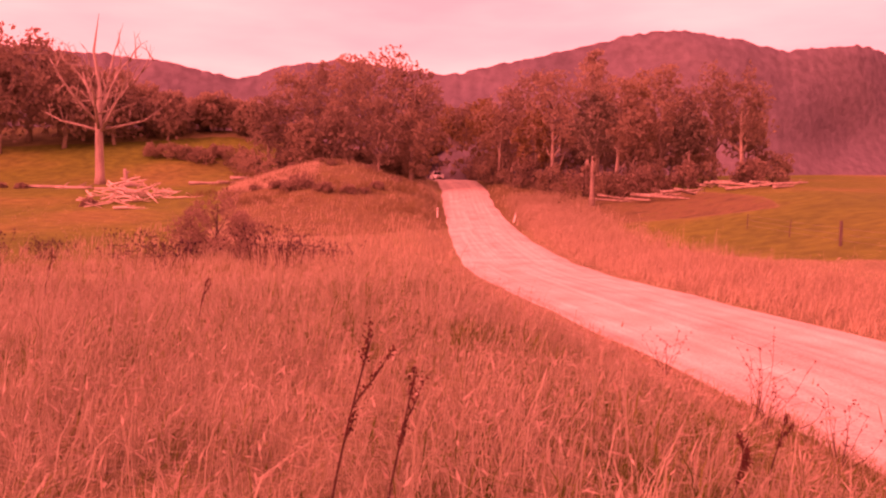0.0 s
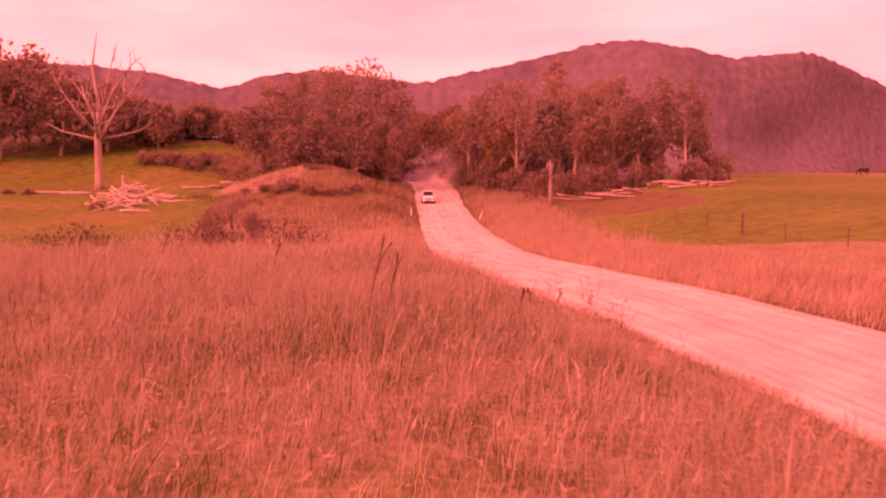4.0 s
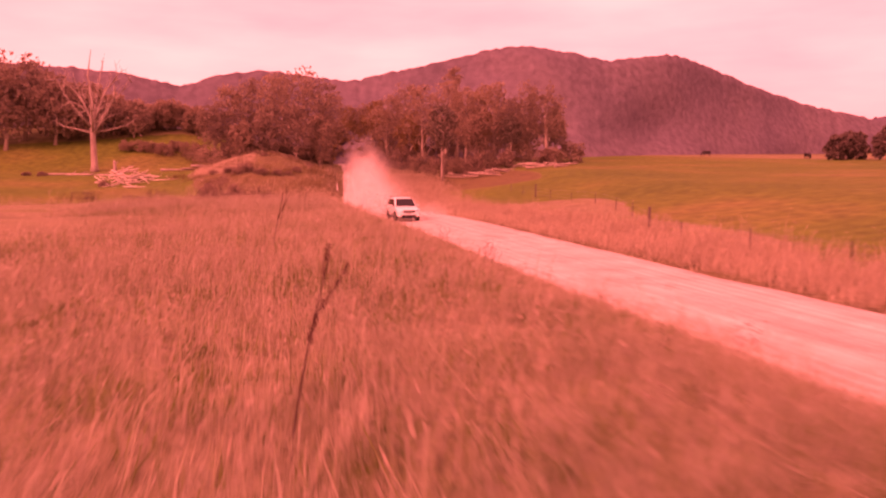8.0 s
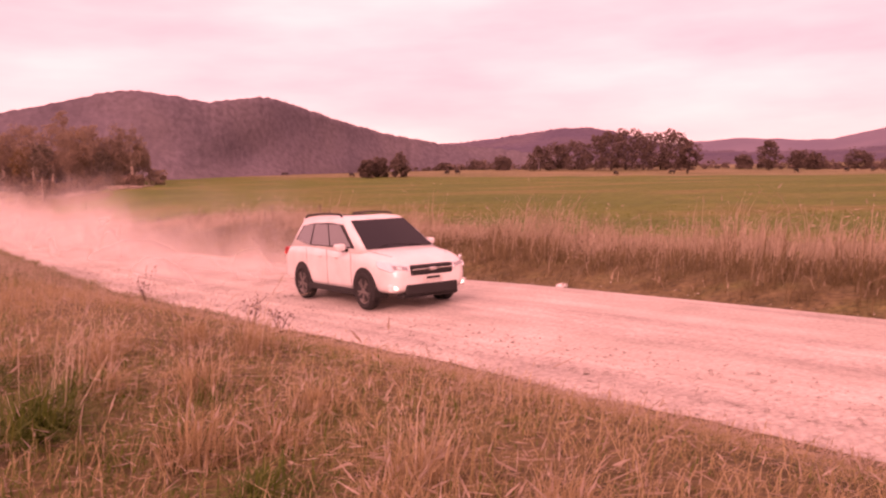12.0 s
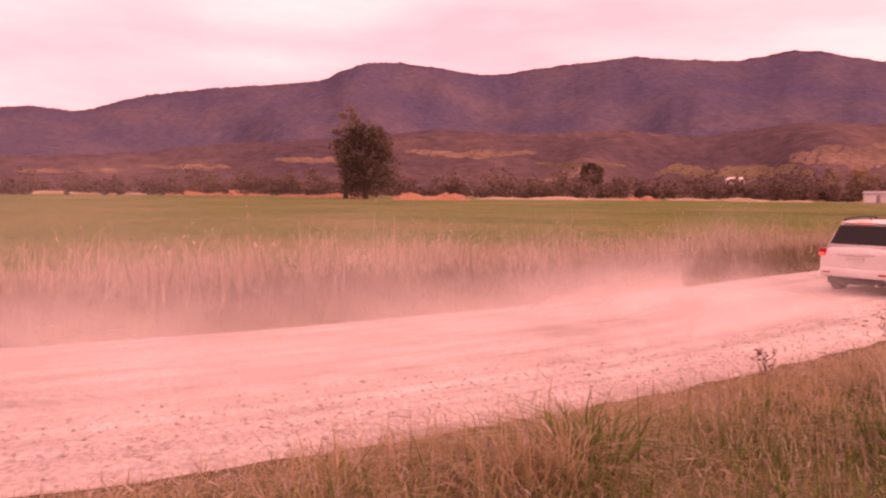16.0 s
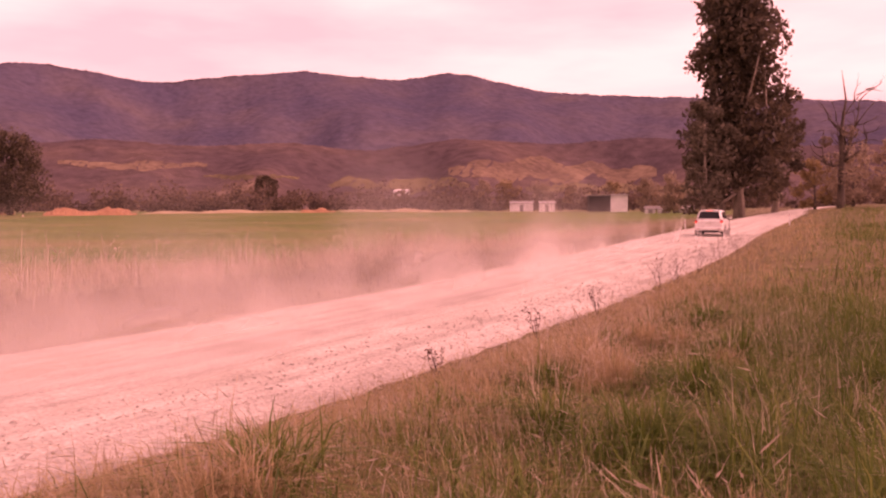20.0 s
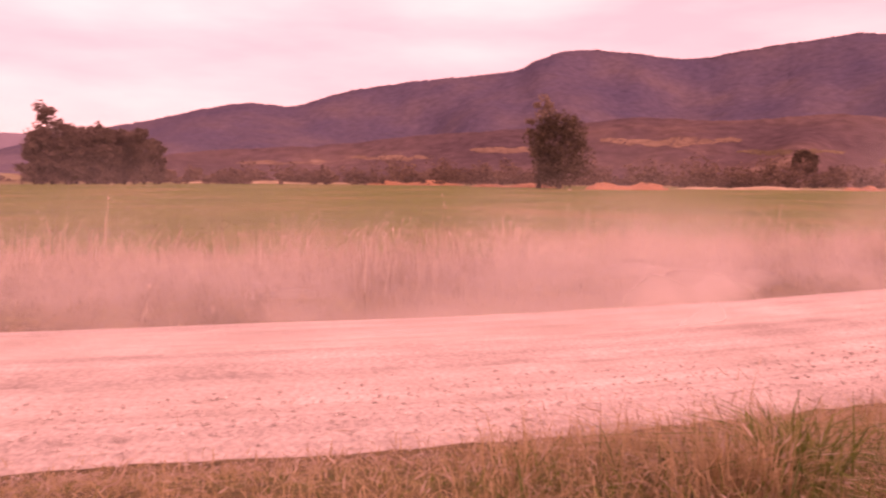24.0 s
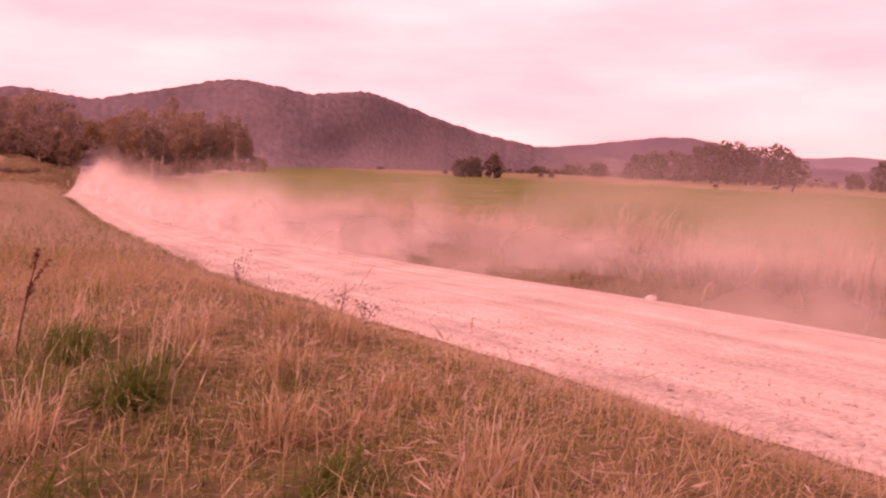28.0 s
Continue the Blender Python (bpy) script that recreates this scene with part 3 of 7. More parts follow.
def canopy(hill, count, size, az_lo, az_hi, label, mat, seed, sink=0.25, crest=0.5):
    """Tree crowns strewn over a hill's face and along its skyline."""
    rg = np.random.default_rng(seed)
    me = bpy.data.objects[hill].data
    co = np.empty(len(me.vertices) * 3)
    me.vertices.foreach_get("co", co)
    co = co.reshape(-1, 3)
    az = np.degrees(np.arctan2(co[:, 0], co[:, 1]))
    rows = len(co) // 29
    grid = co.reshape(29, rows, 3)
    keep = np.where((az.reshape(29, rows)[0] > az_lo) & (az.reshape(29, rows)[0] < az_hi))[0][:-1]
    i = rg.integers(14, 26, count)
    i[: int(count * crest)] = 25
    j = rg.choice(keep, count)
    a, b = rg.uniform(0, 1, count)[:, None], rg.uniform(0, 1, count)[:, None]
    p = (grid[i, j] * (1 - a) + grid[i, j + 1] * a) * (1 - b) + (grid[np.maximum(i - 1, 0), j] * (1 - a) + grid[np.maximum(i - 1, 0), j + 1] * a) * b
    p[: int(count * crest)] = (grid[i, j] * (1 - a) + grid[i, j + 1] * a)[: int(count * crest)]
    p[:, 2] -= sink * size
    v, f = lumps(p, rg.uniform(0.6, 1.3, count) * size, rg)
    tagged(new("hill_canopy", mesh_of("hill_canopy", v, f, (mat,), None, True)), label, "forest", kind="stuff")


canopy("foothills", 700, 1.0, 72, 170, "crowns of scattered trees on the foothills", M_HAZY_CANOPY, 24, 0.4, 1.0)
canopy("hill_range_middle", 900, 2.4, 24, 80, "crowns of the far forest on low hills", M_HAZY_CANOPY, 22, 0.4, 1.0)
canopy("hill_range_east", 1900, 2.6, 64, 172, "crowns of the forest on the mountain range", M_HAZY_CANOPY_EAST, 23, 0.4, 1.0)


# ---- trees ----
def leaf_cloud(rg, centres, radii, per, size, squash=0.75):
    """Small folded leaf sprays gathered round lump centres: points and triangles."""
    n = len(centres) * per
    c = np.repeat(centres, per, 0)
    r = np.repeat(radii, per)
    d = rg.normal(0, 1, (n, 3))
    d /= np.linalg.norm(d, axis=1)[:, None]
    q = d * (r * rg.uniform(0.25, 1.05, n)**0.55)[:, None]
    q[:, 2] *= squash
    p = c + q
    u = rg.normal(0, 1, (n, 3))
    u /= np.linalg.norm(u, axis=1)[:, None]
    w = np.cross(u, rg.normal(0, 1, (n, 3)))
    w /= np.linalg.norm(w, axis=1)[:, None] + 1e-9
    s = (size * rg.uniform(0.5, 1.4, n))[:, None]
    up = np.array([0, 0, -0.25]) * s
    v = np.stack([p - u * s, p + w * s * 0.6, p + u * s + up, p - w * s * 0.6 + up * 0.5], 1).reshape(-1, 3)
    k = np.arange(n) * 4
    f = np.concatenate([np.stack([k, k + 1, k + 2], 1), np.stack([k, k + 2, k + 3], 1)])
    return v, f


def limb_path(rg, start, end, bend, steps=5):
    start, end = Vector(start), Vector(end)
    side = Vector(rg.normal(0, 1, 3)) * bend
    return [start.lerp(end, t) + side * math.sin(t * math.pi) for t in np.linspace(0, 1, steps)]


def tree(name, x, y, h, crown_r, label, leaf=None, bark=None, clear=0.3, seed=1, lumps_n=16, per=110, leaf_size=0.32,
         group="", trunk_r=0.0, column=False, sink=0.15, category="tree", thin=False):
    """A tree with a tapered trunk, limbs and a ragged crown; clear: the bare share of the trunk."""
    rg = np.random.default_rng(seed)
    z = ground_z(x, y) - sink
    t = thing(name, label, category, group)
    t.location = (x, y, z)
    r0 = trunk_r or h * 0.02 + 0.06
    lean = Vector((rg.normal(0, 0.03) * h, rg.normal(0, 0.03) * h, 0))
    bm = bmesh.new()
    top = Vector((0, 0, h * 0.82)) + lean
    spine = limb_path(rg, (0, 0, 0), top, h * 0.015, 7)
    add_tube(bm, spine, [r0 * 1.35] + [r0 * (1 - 0.85 * k / 6) for k in range(1, 7)], 7)
    part("trunk", bm, bark or M_BARK, t, soft=True)
    # lumps of the crown
    cs, rs = [], []
    lo = clear * h
    for k in range(lumps_n):
        f = (k + 0.5) / lumps_n
        zz = lo + (h - lo) * (0.08 + 0.86 * f)
        width = math.sin(math.pi * min(1, 0.16 + 0.80 * f)) ** 0.6 if not column else (1 - 0.45 * f) * (0.75 + 0.25 * math.sin(k * 1.7))
        a = k * 2.4 + rg.uniform(-0.6, 0.6)
        rad = crown_r * width * rg.uniform(0.35, 0.85)
        c = spine[min(6, int(zz / h * 7))] * 1.0
        cs.append((c.x + math.cos(a) * rad, c.y + math.sin(a) * rad, zz + rg.normal(0, 0.02) * h))
        rs.append(crown_r * rg.uniform(0.30, 0.52) * (0.75 + 0.25 * width))
    for c in cs[:: 2 if lumps_n > 10 else 1]:
        bm = bmesh.new()
        s = spine[max(1, min(5, int(c[2] / h * 7) - 1))]
        add_tube(bm, limb_path(rg, s, c, 0.04 * h, 4), [r0 * 0.36, r0 * 0.26, r0 * 0.16, r0 * 0.06], 5)
        part("limb", bm, bark or M_BARK, t, soft=True)
    cs, rs = np.array(cs), np.array(rs)
    v, f = leaf_cloud(rg, cs, rs, per, leaf_size)
    # loose sprays at the outline
    v2, f2 = leaf_cloud(rg, cs + rg.normal(0, 0.3, cs.shape) * crown_r * 0.5, rs * 0.8, max(8, per // 6), leaf_size * 0.9)
    me = mesh_of("crown", np.vstack([v, v2]), np.vstack([f, f2 + len(v)]), (leaf or M_LEAF,))
    ob = new("crown", me)
    ob.parent = t
    return t


def top_at(az, dist, el):
    """The height over the ground of a top seen at that elevation from the bend."""
    x, y = bearing(az, dist)
    return 2.3 + dist * math.tan(radians(el)) - ground_z(x, y)


GUM = "tall gum tree with olive brown crown beside the road"
# the wood west of the road: bearing, distance, top, crown radius
for k, (az, d, el, r) in enumerate([(-6.2, 208, 3.0, 3.2), (-5.4, 214, 3.95, 4.0), (-4.5, 222, 4.35, 4.2), (-3.6, 212, 4.45, 4.3), (-2.9, 226, 4.7, 4.2),
                                    (-2.0, 216, 4.85, 4.4), (-1.1, 222, 4.3, 3.8), (-0.35, 232, 3.6, 3.4), (-4.0, 200, 2.5, 3.0), (-5.0, 198, 2.1, 2.6), (-2.4, 201, 3.0, 2.8), (-1.2, 205, 2.6, 2.6)]):
    d = 222 + (d - 198) * 0.5
    x, y = bearing(az, d)
    x = min(x, -2.2)
    tree("gum_tree", x, y, top_at(az, d, el), r * 1.12, GUM, M_LEAF if k % 2 else M_LEAF_BROWN, M_BARK, 0.24 if k < 8 else 0.06, 100 + k, 24, 58, 0.29, "gum wood west of the road")
# the wood east of the road
M_TWIG = material("grey_twigs", [(0.15, (0.22, 0.155, 0.115)), (0.85, (0.36, 0.26, 0.20))], scale=0.5, per="island", rough=0.8, thin=0.5)
for k, (az, d, el, r, kind) in enumerate([(1.5, 262, 2.9, 3.2, 1), (2.3, 250, 3.6, 3.4, 0), (3.1, 244, 4.2, 3.2, 2), (3.9, 232, 4.1, 3.3, 0), (4.9, 226, 4.25, 3.6, 0), (5.8, 246, 5.2, 2.4, 0),
                                          (5.9, 222, 3.7, 3.0, 0), (6.7, 230, 3.9, 2.8, 1), (7.4, 218, 4.15, 2.8, 0), (8.3, 226, 3.3, 2.8, 2), (9.1, 216, 3.95, 3.4, 2), (9.9, 212, 3.7, 3.0, 2),
                                          (10.4, 222, 2.6, 2.2, 0), (4.4, 196, 2.9, 2.2, 3), (3.3, 238, 2.6, 2.6, 1), (6.3, 214, 2.5, 2.2, 0), (8.0, 210, 2.4, 2.0, 3), (0.9, 290, 2.7, 3.0, 1), (1.5, 296, 3.3, 3.2, 1), (2.0, 286, 2.4, 2.6, 1),
                                          (2.6, 252, 2.9, 2.8, 0), (3.6, 250, 2.6, 2.8, 2), (4.6, 252, 2.9, 2.8, 0), (5.4, 250, 2.5, 2.8, 2), (6.3, 252, 2.8, 2.8, 0), (7.1, 250, 2.7, 2.8, 2), (7.9, 250, 2.4, 2.6, 0), (8.7, 250, 2.7, 2.6, 2), (9.5, 248, 2.3, 2.4, 0)]):
    d = 215 + (d - 215) * 0.6
    x, y = bearing(az, d)
    x = max(x, 7.6) if y < 250 else x
    tree("gum_tree", x, y, top_at(az, d, el), r * 1.32, ("golden-leaved tree" if kind == 1 else "dark-crowned gum tree" if kind == 2 else "slender gum tree with brownish crown") + " at the paddock edge",
         (M_LEAF, M_LEAF_GOLD, M_LEAF_BROWN, M_LEAF_GREY)[kind], M_BARK, (0.34 if kind != 3 else 0.42) if k < 20 else 0.16, 200 + k, 22, 62 if kind != 3 else 50, 0.27, "gum wood east of the road")
for k, (az, d, h) in enumerate([(2.0, 236, 5), (2.9, 228, 5.5), (3.7, 222, 4.5), (4.6, 214, 5), (5.3, 210, 4), (6.0, 206, 4.5), (6.8, 212, 5), (7.6, 208, 4), (8.6, 214, 5), (9.5, 206, 4), (10.2, 212, 3.6), (1.6, 250, 6), (2.5, 246, 6)]):
    x, y = bearing(az, d)
    tree("understorey_bush", max(x, 8.0), y, h * 0.8, h * 0.6, "grey brown undergrowth below the gums", M_TWIG if k % 2 else M_LEAF, M_BARK_DARK, 0.03, 250 + k, 12, 90, 0.2, "undergrowth of the eastern wood", category="bush")
# undergrowth at the foot of the western wood and where the road goes out of sight
for k, (x, y, h) in enumerate([(-22, 224, 3.2), (-18.5, 225, 3.6), (-15, 226, 3.0), (-11.5, 227, 3.4), (-8.5, 229, 3.2), (-5.5, 232, 3.4), (-3.6, 238, 3.6), (-9, 262, 4.5), (-13, 258, 4.5), (6.5, 263, 5.0), (8.5, 257, 4.5), (3.0, 284, 7.0), (-1.5, 296, 8.0), (7.0, 280, 7.0)]):
    tree("understorey_bush", x, y, h, h * 0.62, "brown undergrowth at the foot of the gum wood", M_LEAF if k % 2 else M_LEAF_BROWN, M_BARK_DARK, 0.02, 270 + k, 14, 80, 0.26, "undergrowth of the western wood", category="bush")
# golden trees on the slope where the road drops out of sight
for k, (x, y, h) in enumerate([(-4.5, 257.5, 7.0), (-0.8, 259.5, 6.5), (2.6, 260.5, 7.5), (6.0, 259.0, 6.5), (9.0, 257.5, 7.5)]):
    slope = min((v.co for v in bpy.data.objects["hill_range_north"].data.vertices), key=lambda q: (q.x - x)**2 + (q.y - y)**2)
    tree("hill_tree", x, y, h, h * 0.42, "golden brown tree on the slope beyond the crest", M_LEAF_GOLD if k % 3 else M_LEAF_BROWN, M_BARK, 0.08, 285 + k, 14, 70, 0.28, "trees beyond the crest").location.z = slope.z - 0.8
for k, (x, y) in enumerate([(-4.6, 255.0), (-2.2, 256.2), (0.4, 257.2), (2.9, 257.4), (5.2, 256.4), (7.4, 255.2), (9.4, 254.2)]):
    tree("hill_tree", x, y, 5.2, 1.9, "low brown bushy tree where the road drops away", M_LEAF_GOLD if k % 3 == 1 else M_LEAF, M_BARK, 0.05, 292 + k, 12, 60, 0.24, "trees beyond the crest").location.z = 1.7
# trees behind the green rise to the west
for k, (az, d, el, r) in enumerate([(-23, 262, 5.0, 6), (-21, 280, 5.2, 6), (-19, 258, 4.9, 5.5), (-17.2, 270, 5.1, 6), (-15.8, 262, 5.3, 5.5), (-14.6, 272, 5.0, 5.0), (-13.7, 282, 4.5, 4.5), (-12.8, 268, 3.9, 4.2),
                                    (-11.8, 286, 4.0, 4.2), (-10.8, 280, 3.4, 3.6), (-10.0, 292, 3.1, 3.4), (-9.2, 284, 2.9, 3.2), (-8.4, 278, 3.2, 3.4), (-7.7, 290, 3.0, 3.0), (-7.0, 270, 2.9, 2.6), (-25, 270, 5, 6), (-27.5, 280, 5, 6), (-20.2, 250, 4.6, 6), (-18.0, 252, 4.7, 6), (-15.3, 250, 4.5, 5.5), (-13.3, 255, 4.1, 5), (-11.7, 258, 3.5, 4.5), (-9.9, 262, 3.1, 4)]):
    d = 238 + (d - 250) * 0.3
    x, y = bearing(az, d)
    tree("gum_tree", x, y, top_at(az, d, el), r * 1.15, "dark gum tree behind the green rise", M_LEAF_BROWN if k < 8 or k > 14 else M_LEAF, M_BARK, 0.16, 300 + k, 22, 80, 0.36, "trees behind the green rise")
for k, (az, d, h) in enumerate([(-9.6, 232, 2.2), (-9.0, 231, 2.0), (-8.4, 229, 2.4), (-8.0, 232, 2.0), (-7.3, 228, 2.6), (-6.9, 224, 3.0), (-10.2, 233, 2.0), (-16.5, 228, 1.6), (-6.4, 214, 3.2)]):
    tree("bush", *bearing(az, d), h, h * 0.95, "low olive scrub bush on the rise", M_LEAF, M_BARK_DARK, 0.02, 340 + k, 10, 90, 0.18, "scrub on the rise", category="bush")
# bare grey thicket and scrub on the west verge
for k, (az, d, h, leaf) in enumerate([(-6.1, 153, 3.4, 1), (-5.6, 151, 2.4, 1), (-6.6, 154, 2.5, 1), (-5.0, 198, 2.2, 0), (-4.2, 196, 1.5, 0), (-3.5, 196, 1.3, 0), (-2.6, 200, 1.2, 0), (-5.6, 199, 1.3, 0), (-13.6, 214, 1.1, 0), (-14.2, 215, 1.0, 0), (-10.9, 196, 1.2, 0), (-6.3, 200, 0.9, 0), (-5.3, 197, 1.0, 0), (-4.7, 198, 1.1, 0), (-3.0, 197, 0.9, 0), (-5.2, 211, 1.0, 0), (-4.4, 213, 1.1, 0), (-3.6, 212, 0.9, 0), (-2.7, 211, 1.0, 0), (-1.9, 209, 0.9, 0), (-4.0, 208, 0.8, 0)]):
    h = h if leaf else h * 0.62
    tree("bush", *bearing(az, d), h, h * (0.5 if leaf else 1.3), "leafless grey brown thicket in dry grass" if leaf else "dark scrub bush on the dry bank", M_TWIG, M_BARK_DARK, 0.02, 360 + k, 12,
         150 if leaf else 55, 0.07 if leaf else 0.14, "scrub on the bank", category="bush")
tree("bush", *bearing(11.25, 219), 3.6, 2.8, "round dark bush alone at the paddock edge", M_LEAF, M_BARK_DARK, 0.03, 380, 10, 90, 0.26, category="bush")
# paddock trees to the north-east and east
for k, (az, d, el, r) in enumerate([(25.4, 252, 1.45, 2.2), (26.5, 256, 1.6, 2.4), (27.9, 254, 1.75, 2.4), (37.8, 330, 2.1, 4.5), (39.0, 340, 2.3, 5), (40.4, 335, 2.4, 5), (41.6, 328, 2.8, 5.2), (42.7, 322, 3.05, 5.0), (43.7, 330, 3.1, 5.4),
                                    (44.9, 326, 2.8, 5.0), (46.0, 334, 2.75, 5.0), (47.0, 328, 2.9, 4.6), (47.9, 336, 2.3, 4.2), (52.9, 340, 1.95, 3.6), (51.4, 362, 1.0, 3.5), (54.8, 368, 1.15, 4.5), (55.7, 352, 0.95, 4), (58.2, 370, 1.0, 5.0), (60.4, 356, 1.05, 5.0),
                                    (35.2, 345, 1.4, 4), (33.4, 366, 1.1, 4), (31.0, 360, 1.0, 4)]):
    x, y = bearing(az, d)
    tree("paddock_tree", x, y, top_at(az, d, el), r * 1.25, "dark tree in a clump across the paddock", M_LEAF_HAZED, M_BARK_DARK, 0.02, 400 + k, 15, 85, 0.5, "clump across the paddock")
for k, (az, d, el, r) in enumerate([(63.6, 232, 3.2, 3.6), (64.6, 236, 5.0, 4.0), (65.4, 230, 3.6, 3.4), (66.6, 234, 3.5, 3.6), (67.8, 230, 3.6, 3.6), (68.9, 236, 3.3, 3.4), (70.1, 230, 3.5, 3.4), (70.8, 238, 2.8, 2.6), (64.0, 242, 3.4, 3.8), (66.0, 243, 3.5, 4.0), (67.2, 241, 3.4, 4.0), (68.4, 244, 3.5, 4.0), (69.5, 243, 3.3, 4.0)]):
    x, y = bearing(az, d)
    tree("paddock_tree", x, y, top_at(az, d, el), r * 1.25, "dark gum in the grove out in the paddock", M_LEAF_HAZED, M_BARK_DARK, 0.0, 430 + k, 20, 130, 0.42, "grove in the paddock")
x, y = bearing(98.7, 218)
tree("paddock_tree", x, y, top_at(98.7, 218, 4.9), 9.2, "broad dark-leaved tree alone in the paddock", M_LEAF_DARK, M_BARK_DARK, 0.03, 450, 36, 230, 0.36)
tree("paddock_tree", *bearing(97.3, 221), top_at(97.3, 221, 6.6), 4.2, "tall thin dark tree beside the broad one", M_LEAF_BROWN, M_BARK_DARK, 0.2, 451, 14, 90, 0.36)
x, y = bearing(114.7, 392)
slope = min((v.co for v in bpy.data.objects["foothills"].data.vertices), key=lambda q: (q.x - x)**2 + (q.y - y)**2)
round_tree = tree("hill_tree", x, y, 11.0, 6.4, "round very dark tree alone on the lower hills", M_LEAF_DARK, M_BARK_DARK, 0.0, 452, 26, 150, 0.5)
round_tree.location.z = slope.z - 1.0
# the great gums by the road to the south-east
tree("great_gum", *bearing(147.4, 126), top_at(147.4, 126, 15.8), 8.6, "very tall dark gum towering by the road", M_LEAF_DARK, M_BARK, 0.06, 460, 60, 200, 0.42, "great gums by the road", 0.75, True)
tree("great_gum", *bearing(146.2, 130), top_at(145.9, 130, 14.6), 7.0, "very tall dark gum behind its neighbour", M_LEAF_DARK, M_BARK, 0.25, 461, 30, 150, 0.40, "great gums by the road", 0.6, True)
tree("great_gum", *bearing(145.0, 120), top_at(145.0, 120, 7.6), 4.4, "lower greyish gum in front of the tall pair", M_LEAF_GREY, M_BARK, 0.1, 462, 20, 130, 0.32, "great gums by the road")
tree("great_gum", *bearing(149.6, 138), top_at(149.6, 138, 8.4), 4.2, "lower dark gum beside the tall pair", M_LEAF_DARK, M_BARK, 0.1, 463, 20, 130, 0.34, "great gums by the road")
for k, (az, d, el, r) in enumerate([(152.0, 170, 3.2, 4), (154.2, 165, 3.6, 4.4), (156.2, 170, 4.2, 5), (158.5, 160, 4.0, 5), (143.2, 200, 2.2, 4), (141.4, 210, 2.0, 3.6), (139.0, 300, 1.9, 4), (136.3, 290, 1.7, 4), (134.2, 300, 1.9, 5), (131.6, 290, 2.0, 5), (130.0, 280, 2.0, 4), (161, 165, 4.2, 5)]):
    tree("roadside_tree", *bearing(az, d), top_at(az, d, el), r, "olive tree behind the farm sheds", M_LEAF if k % 3 else M_LEAF_GOLD, M_BARK_DARK, 0.05, 470 + k, 12, 80, 0.42, "trees round the farm")

# woodland along the foot of the eastern range
rg = np.random.default_rng(50)
az = np.radians(rg.uniform(71, 168, 520) + 2.0 * np.sin(np.arange(520) * 0.9))
dd = rg.uniform(246, 322, 520)
cz = height(dd * np.sin(az), dd * np.cos(az))
hh = np.clip(rg.gamma(3.2, 1.45, 520), 1.4, 10) * np.where(np.degrees(az) < 86, 0.7, 1.0)
cc, rr = [], []
for k in range(4):
    off = rg.normal(0, 1, (520, 3)) * np.array([1.6, 1.6, 0.5])
    cc.append(np.stack([dd * np.sin(az), dd * np.cos(az), cz + hh * (0.35 + 0.17 * k)], 1) + off)
    rr.append(hh * rg.uniform(0.28, 0.42, 520))
M_WOOD = material("far_wood_leaves", [(0.15, (0.098, 0.068, 0.060)), (0.5, (0.155, 0.104, 0.084)), (0.85, (0.235, 0.16, 0.105))], scale=0.03, per="island", rough=0.8, thin=0.4)
v, f = leaf_cloud(rg, np.vstack(cc), np.concatenate(rr), 42, 0.48)
tagged(new("far_woodland", mesh_of("far_woodland", v, f, (M_WOOD,))), "brown and olive woodland along the foot of the mountains", "woodland", kind="stuff")


# scattered trees on the lower slopes of the foothills
me = bpy.data.objects["foothills"].data
co = np.empty(len(me.vertices) * 3)
me.vertices.foreach_get("co", co)
grid = co.reshape(29, -1, 3)
i, j = np.minimum(rg.integers(1, 10, 1700), rg.integers(1, 15, 1700)), rg.integers(0, grid.shape[1] - 1, 1700)
q = rg.random(1700)[:, None]
c = grid[i, j] * q + grid[i - 1, j + 1] * (1 - q)
hh = np.clip(rg.gamma(4.0, 0.95, 1700), 1.5, 8)
c[:, 2] += hh * 0.35
v, f = leaf_cloud(rg, c, hh * 0.62, 40, 0.7, 0.8)
tagged(new("foothill_trees", mesh_of("foothill_trees", v, f, (M_WOOD,))), "scattered brown trees over the lower foothills", "woodland", kind="stuff")
# tawny clearings and paddocks on the foothills: bearings and elevations of their edges
M_CLEAR = material("tawny_clearing", [(0.3, (0.135, 0.094, 0.078)), (0.5, (0.18, 0.126, 0.094)), (0.7, (0.25, 0.178, 0.128))], scale=0.03, fine=0.3, fine_scale=0.3, rough=1.0, spec=0.0)
M_MEADOW = material("olive_clearing", [(0.3, (0.12, 0.092, 0.062)), (0.7, (0.19, 0.148, 0.092))], scale=0.03, fine=0.3, fine_scale=0.3, rough=1.0, spec=0.0)
hills = bpy.data.objects["foothills"].data
slopes = BVHTree.FromPolygons([v.co[:] for v in hills.vertices], [f.vertices[:] for f in hills.polygons])
